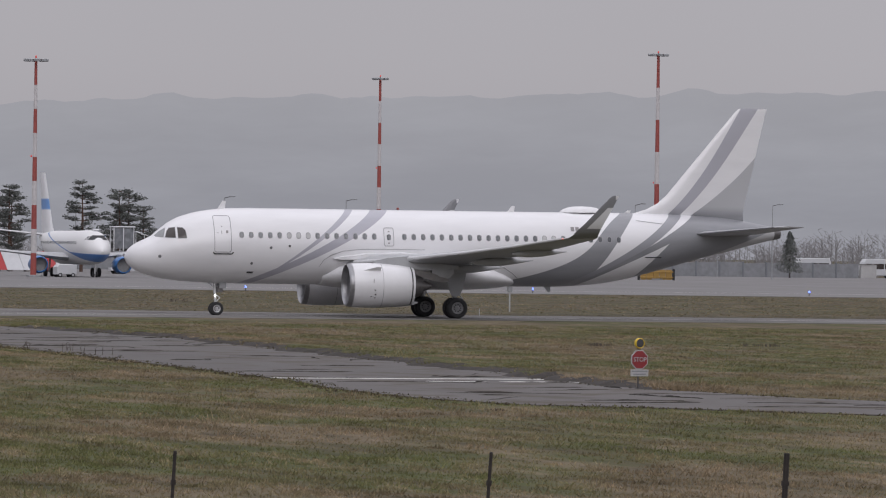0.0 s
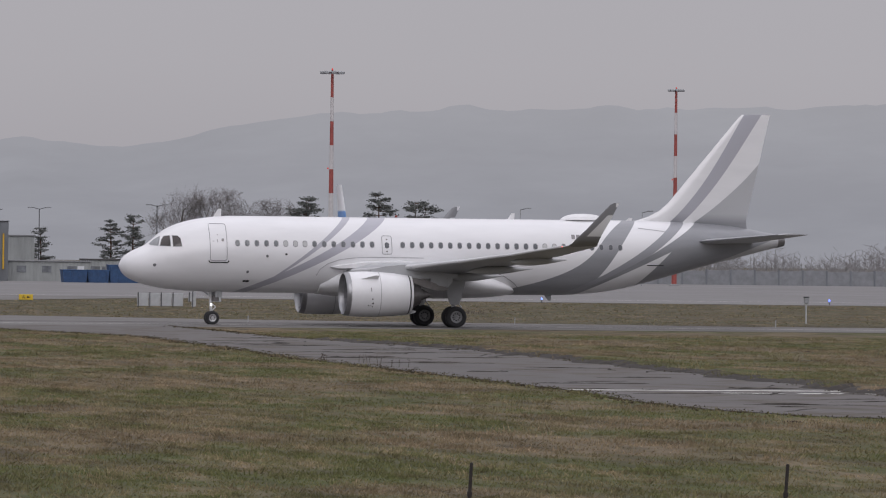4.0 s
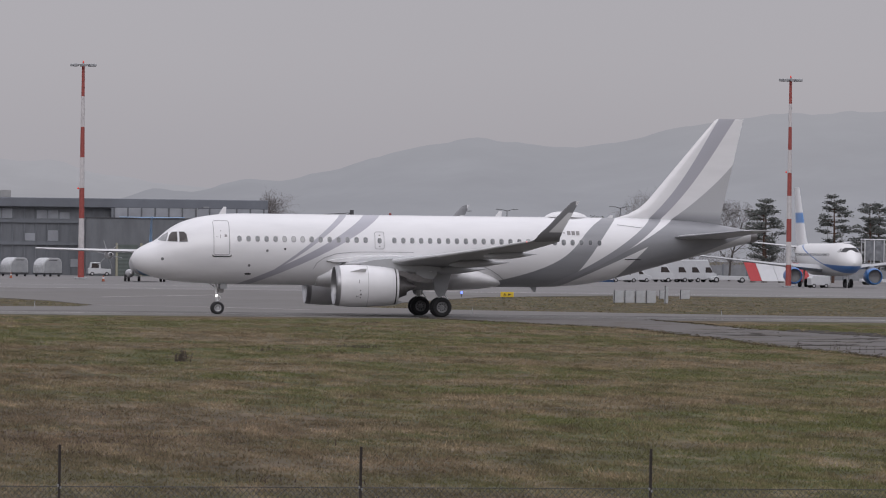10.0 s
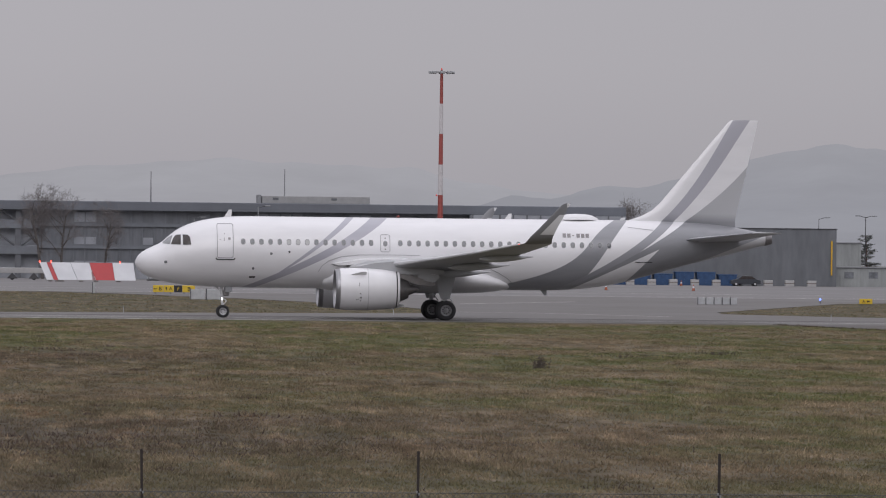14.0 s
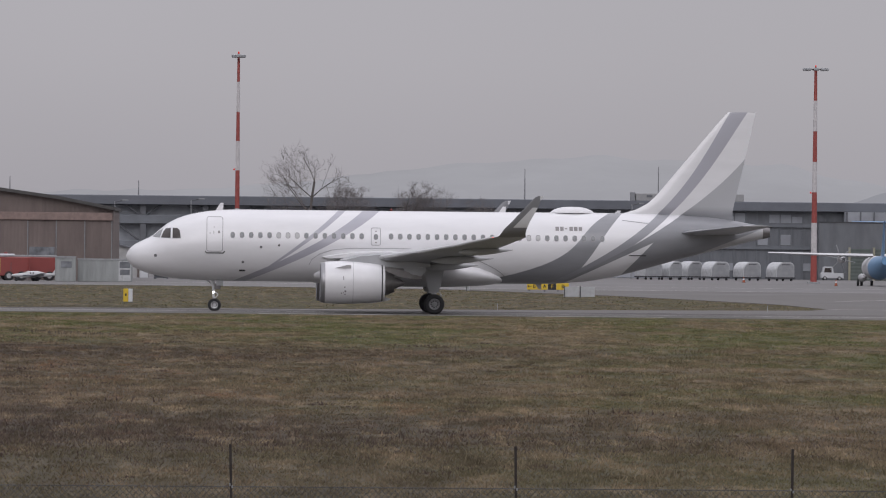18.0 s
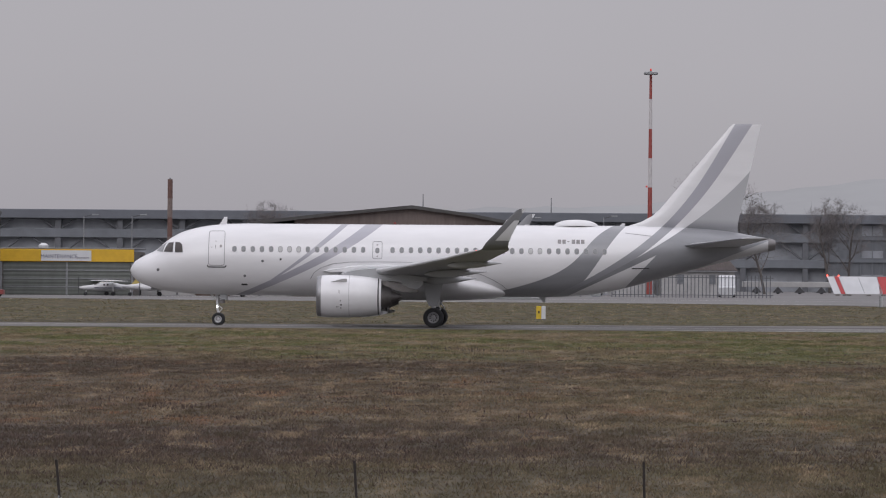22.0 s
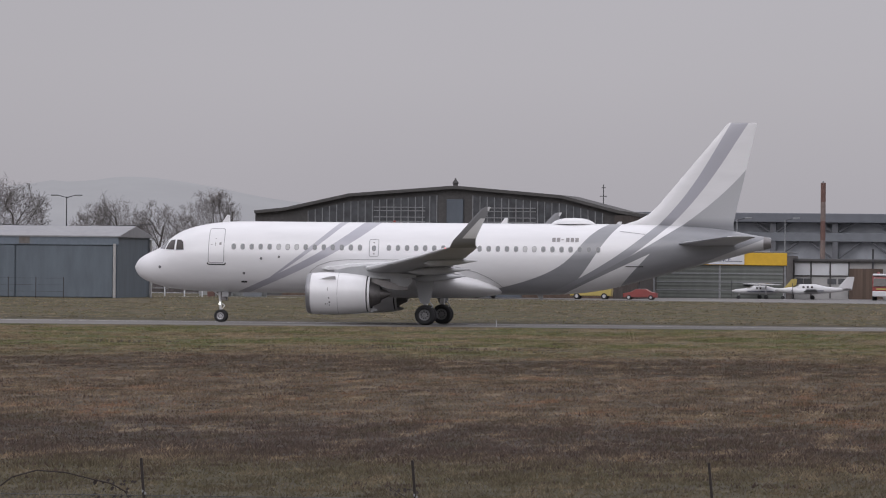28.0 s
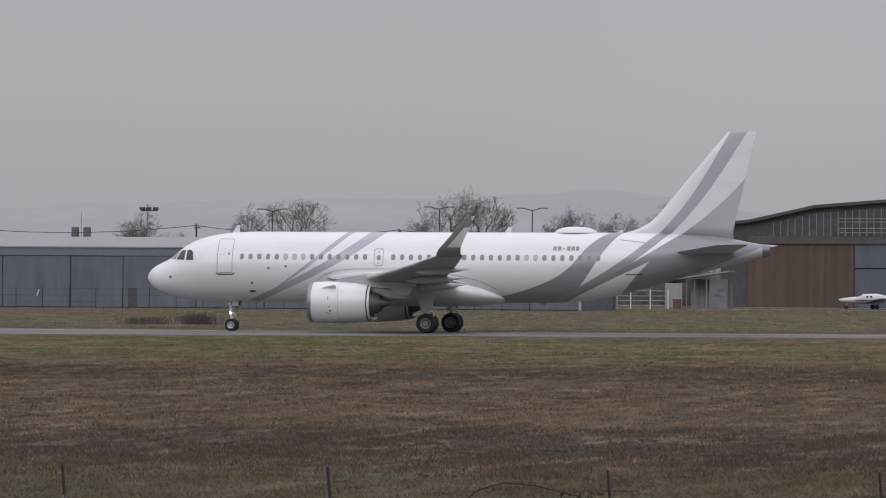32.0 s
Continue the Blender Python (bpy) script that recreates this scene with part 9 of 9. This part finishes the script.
# the boundary fence before the camera
FENCE_X = (11.24, 8.35, 5.39, 2.69, -.08, -2.89, -5.795, -8.715, -11.42, -14.265, -17.01, -19.9, -22.7)
FENCE_LEAN = (.6, .3, .2, -1, -1.5, -3.6, -5.5, -5, -4.6, -4.8, -4, -3, -3)
fence = thing("boundary_fence", "wire mesh boundary fence on leaning dark steel posts", "fence")
for x, lean in zip(FENCE_X, FENCE_LEAN):
    s, top = math.tan(radians(lean)), 1.86 - .07 * min(1, max(0, (1 - x) / 12))
    g = Geo().loft([[(x + dx - s * (top - z), 60 + dy, z) for dx, dy in ((-.0125, -.0125), (.0125, -.0125), (.0125, .0125), (-.0125, .0125))] for z in (0, .6, 1.2, top - .06, top)], cap=True)
    p = part("post", g, M_POST, fence)
    part("clip", Geo().box((x - .018 - s * .4, 59.98, 1.45), (x - .004 - s * .4, 60.02, 1.475)).box((x + .004 - s * .4, 59.98, 1.43), (x + .019 - s * .4, 60.02, 1.455)), M_MULLION, p, "pale wire clip")
for z in (1.47, .9, .3):
    part("strand", Geo().tube((14.1, 60, z), (-22.7, 60, z - .07), .004, n=4), M_WIRE, fence)
mesh_g = Geo()
pitch = .062
for k in range(int(38 / pitch)):
    x = 14.2 - k * pitch
    for s in (-1, 1):
        z = 1.47 + .0019 * (x - 14.1)
        a, b = (x, z), (x + s * .55, z - .55)
        mesh_g.add([(a[0] - .003, 59.99, a[1]), (a[0] + .003, 59.99, a[1]), (b[0] + .003, 59.99, b[1]), (b[0] - .003, 59.99, b[1])], [(0, 1, 2, 3)])
tagged(part("mesh", mesh_g, M_WIRE, fence), kind="stuff")
for x, lean, r in ((21.41, 3, .016), (24.67, 3.5, .016), (27.85, 2.5, .026), (31.0, 2, .016), (34.1, 1, .016)):
    ob = thing("fence_post", "lone leaning dark fence post in the grass", "post", pose(x, 91.1, 0, 0, lean, 0), "lone fence posts")
    part("post", Geo().box((-r, -r, -.05), (r, r, 1.74), .008), M_POST, ob)
    part("clip", Geo().box((-r - .006, -r - .006, 1.4), (r + .006, r + .006, 1.45)), M_POST, ob)


# ---- bushes, weeds and brambles ----
def weed(x, y, h, w, n, seed, label, mat):
    rng = random.Random(seed)
    ob = thing("weed_clump", label, "plant", pose(x, y, 0), "weed clumps")
    g = Geo()
    for _ in range(n):
        a, r = rng.gauss(0, w * .4), rng.gauss(0, w * .25)
        t = h * rng.uniform(.5, 1.1)
        q = (a + rng.gauss(0, .25) * t, r, t)
        g.tube((a, r, -.02), q, .012, .006, 3, cap=False)
        for _ in range(3):
            k = rng.uniform(.4, 1)
            p = (a + (q[0] - a) * k, r, t * k)
            g.tube(p, (p[0] + rng.gauss(0, .12) * h, r + rng.gauss(0, .1) * h, p[2] + rng.uniform(.05, .25) * h), .008, .004, 3, cap=False)
    tagged(part("growth", g, mat, ob), kind="stuff")


M_STALK = surface("dark_dead_stalks", (0.075, 0.06, 0.05), 0.9, grain=5, relief=0)
weed(22.6, 207, .36, .4, 45, 1, "dark clump of dead dock stalks", M_STALK)
weed(-106.8, 397, .5, 2.4, 240, 2, "low dark leafless bush by the taxiway", M_STALK)
weed(-103.6, 398, .75, 1.8, 300, 3, "rounded dark leafless bush by the taxiway", M_STALK)
weed(103.3, 442, .25, 2.0, 40, 4, "dead weeds on the verge", M_STALK)
for k, (x, y, w) in enumerate(((80, 268, .8), (87.7, 270, 1.4), (29.0, 231, 2.8), (33.5, 240, 1.6), (-7.0, 262, 2.4), (-9.5, 268, 1.8), (-36, 255, 3.0),
                                (-40, 262, 2.4), (-2.0, 270, 2.0), (-52, 268, 2.4), (-62, 250, 2.4), (-44, 214, 2.6), (-37, 232, 2.2))):
    weed(x, y, .14, w, 60, 20 + k, "low patch of dead brown weeds in the grass", M_STALK)
for k, (x, y) in enumerate(((53.6, 246), (52.9, 238), (53.2, 251))):
    weed(x, y, .3, .5, 6, 50 + k, "few thin dead stalks at the road's edge", M_STALK)
M_BRAMBLE = surface("blackish_bramble_leaf", (0.028, 0.02, 0.018), 0.8, grain=9, relief=0)
br = thing("bramble", "arching bramble stem with withered leaves", "plant", pose(-12.05, 60.4, 0))
g = Geo()
pts = [(-.95, 0, 1.42), (-.75, 0, 1.57), (-.5, 0, 1.64), (-.2, 0, 1.62), (.1, 0, 1.55), (.25, 0, 1.52), (.4, 0, 1.44), (.5, 0, 1.2), (.55, 0, .4), (.55, 0, 0)]
for p, q in zip(pts[:-1], pts[1:]):
    g.tube(p, q, .007, n=5, cap=False)
part("stem", g, M_BRAMBLE, br)
lf = Geo()
rng = random.Random(77)
for _ in range(26):
    x, z = rng.uniform(.05, .5), rng.uniform(1.38, 1.56)
    lf.add([(x, .01, z + .012), (x + rng.uniform(.01, .025), .02, z), (x + rng.uniform(-.01, .01), 0, z - .025), (x - rng.uniform(.01, .025), .0, z - .01)], [(0, 1, 2, 3)])
part("leaves", lf, M_BRAMBLE, br)
br = thing("bramble", "withered bramble sprays caught on a fence post", "plant", pose(-8.7, 60.3, 0))
g, lf = Geo(), Geo()
for pts in (((.1, 0, 0), (.1, 0, 1.2), (-.02, 0, 1.38), (-.14, 0, 1.44), (-.24, 0, 1.5), (-.3, 0, 1.545)), ((-.05, 0, 0), (-.05, 0, 1.2), (-.12, 0, 1.36), (-.2, 0, 1.42)), ((.02, 0, 0), (.02, 0, 1.2), (.0, 0, 1.4), (-.05, 0, 1.5), (-.16, 0, 1.52))):
    for p, q in zip(pts[:-1], pts[1:]):
        g.tube(p, q, .004, n=4, cap=False)
        for _ in range(3 if q[2] > 1.3 else 0):
            x, z, d = q[0] + rng.gauss(0, .025), q[2] - .03 + rng.gauss(0, .02), rng.uniform(.009, .022)
            lf.add([(x - d, .005, z), (x, .015, z + d), (x + d, 0, z - d * .4), (x, -.01, z - d)], [(0, 1, 2, 3)])
part("stem", g, M_BRAMBLE, br)
part("leaves", lf, M_BRAMBLE, br)

# ---- painted lines on the pavements ----
def line(name, x0, y0, x1, y1, w, z, label):
    d = math.hypot(x1 - x0, y1 - y0)
    ox, oy = -(y1 - y0) / d * w / 2, (x1 - x0) / d * w / 2
    sheet(name, [(x0 + ox, y0 + oy), (x0 - ox, y0 - oy), (x1 - ox, y1 - oy), (x1 + ox, y1 + oy)], z, M_LINEPAINT, label, "marking", thick=.004)


line("centre_line", -500, taxi_y(-500), 500, taxi_y(500), .3, .026, "worn pale taxiway centre line")
# pale strip just inside part of the near edge
line("edge_line", 1.0, taxi_y(1) - 11.1, 24.0, taxi_y(24) - 11.1, .45, .026, "thin pale line along the taxiway's near edge")
line("road_marking", 50.6, 203.6, 60.0, 204.2, .8, .032, "worn white stop line across the road")
for xa, xb in ((54.4, 56.1), (56.6, 58.0), (58.6, 59.6)):
    line("road_marking", xa, 200.6, xb, 200.8, .6, .032, "broken piece of a worn white line")
line("link_marking", 39, 409, 44, 406, .25, .042, "faint curved link line")
line("link_marking", 47, 400, 51, 390, .25, .042, "pale link centre line")
line("link_marking", 44, 406, 47, 400, .25, .042, "pale link edge line")
line("link_marking", 46, 477, 59, 512, .3, .042, "faint holding line across the link")
line("apron_marking", -400, 585, 600, 590, .6, .036, "long pale apron edge line")
line("apron_marking", -400, 640, 100, 640, .5, .036, "long pale apron lead-in line")


# ---- movement ----
def motions():
    walk(AIRLINER, [(t, pose(x, y, 0, 0, 0, h)) for t, x, y, h in TAXI_ROWS])
    ts, xs = np.array([r[0] for r in TAXI_ROWS]), np.array([r[1] for r in TAXI_ROWS])
    fit = np.polyfit(ts - 16, xs, 6)
    for ob, r, x, y in WHEELS:
        step = 0.1
        rows = []
        for t in np.arange(0, 32 + step / 2, step * (0.5 if r < 0.5 else 1.0)):
            roll = math.degrees((np.polyval(fit, t - 16) - np.polyval(fit, -16)) / r)
            rows.append((float(t), pose(x, y, r, 0, roll % 360, 0)))
        walk(ob, rows)


motions()
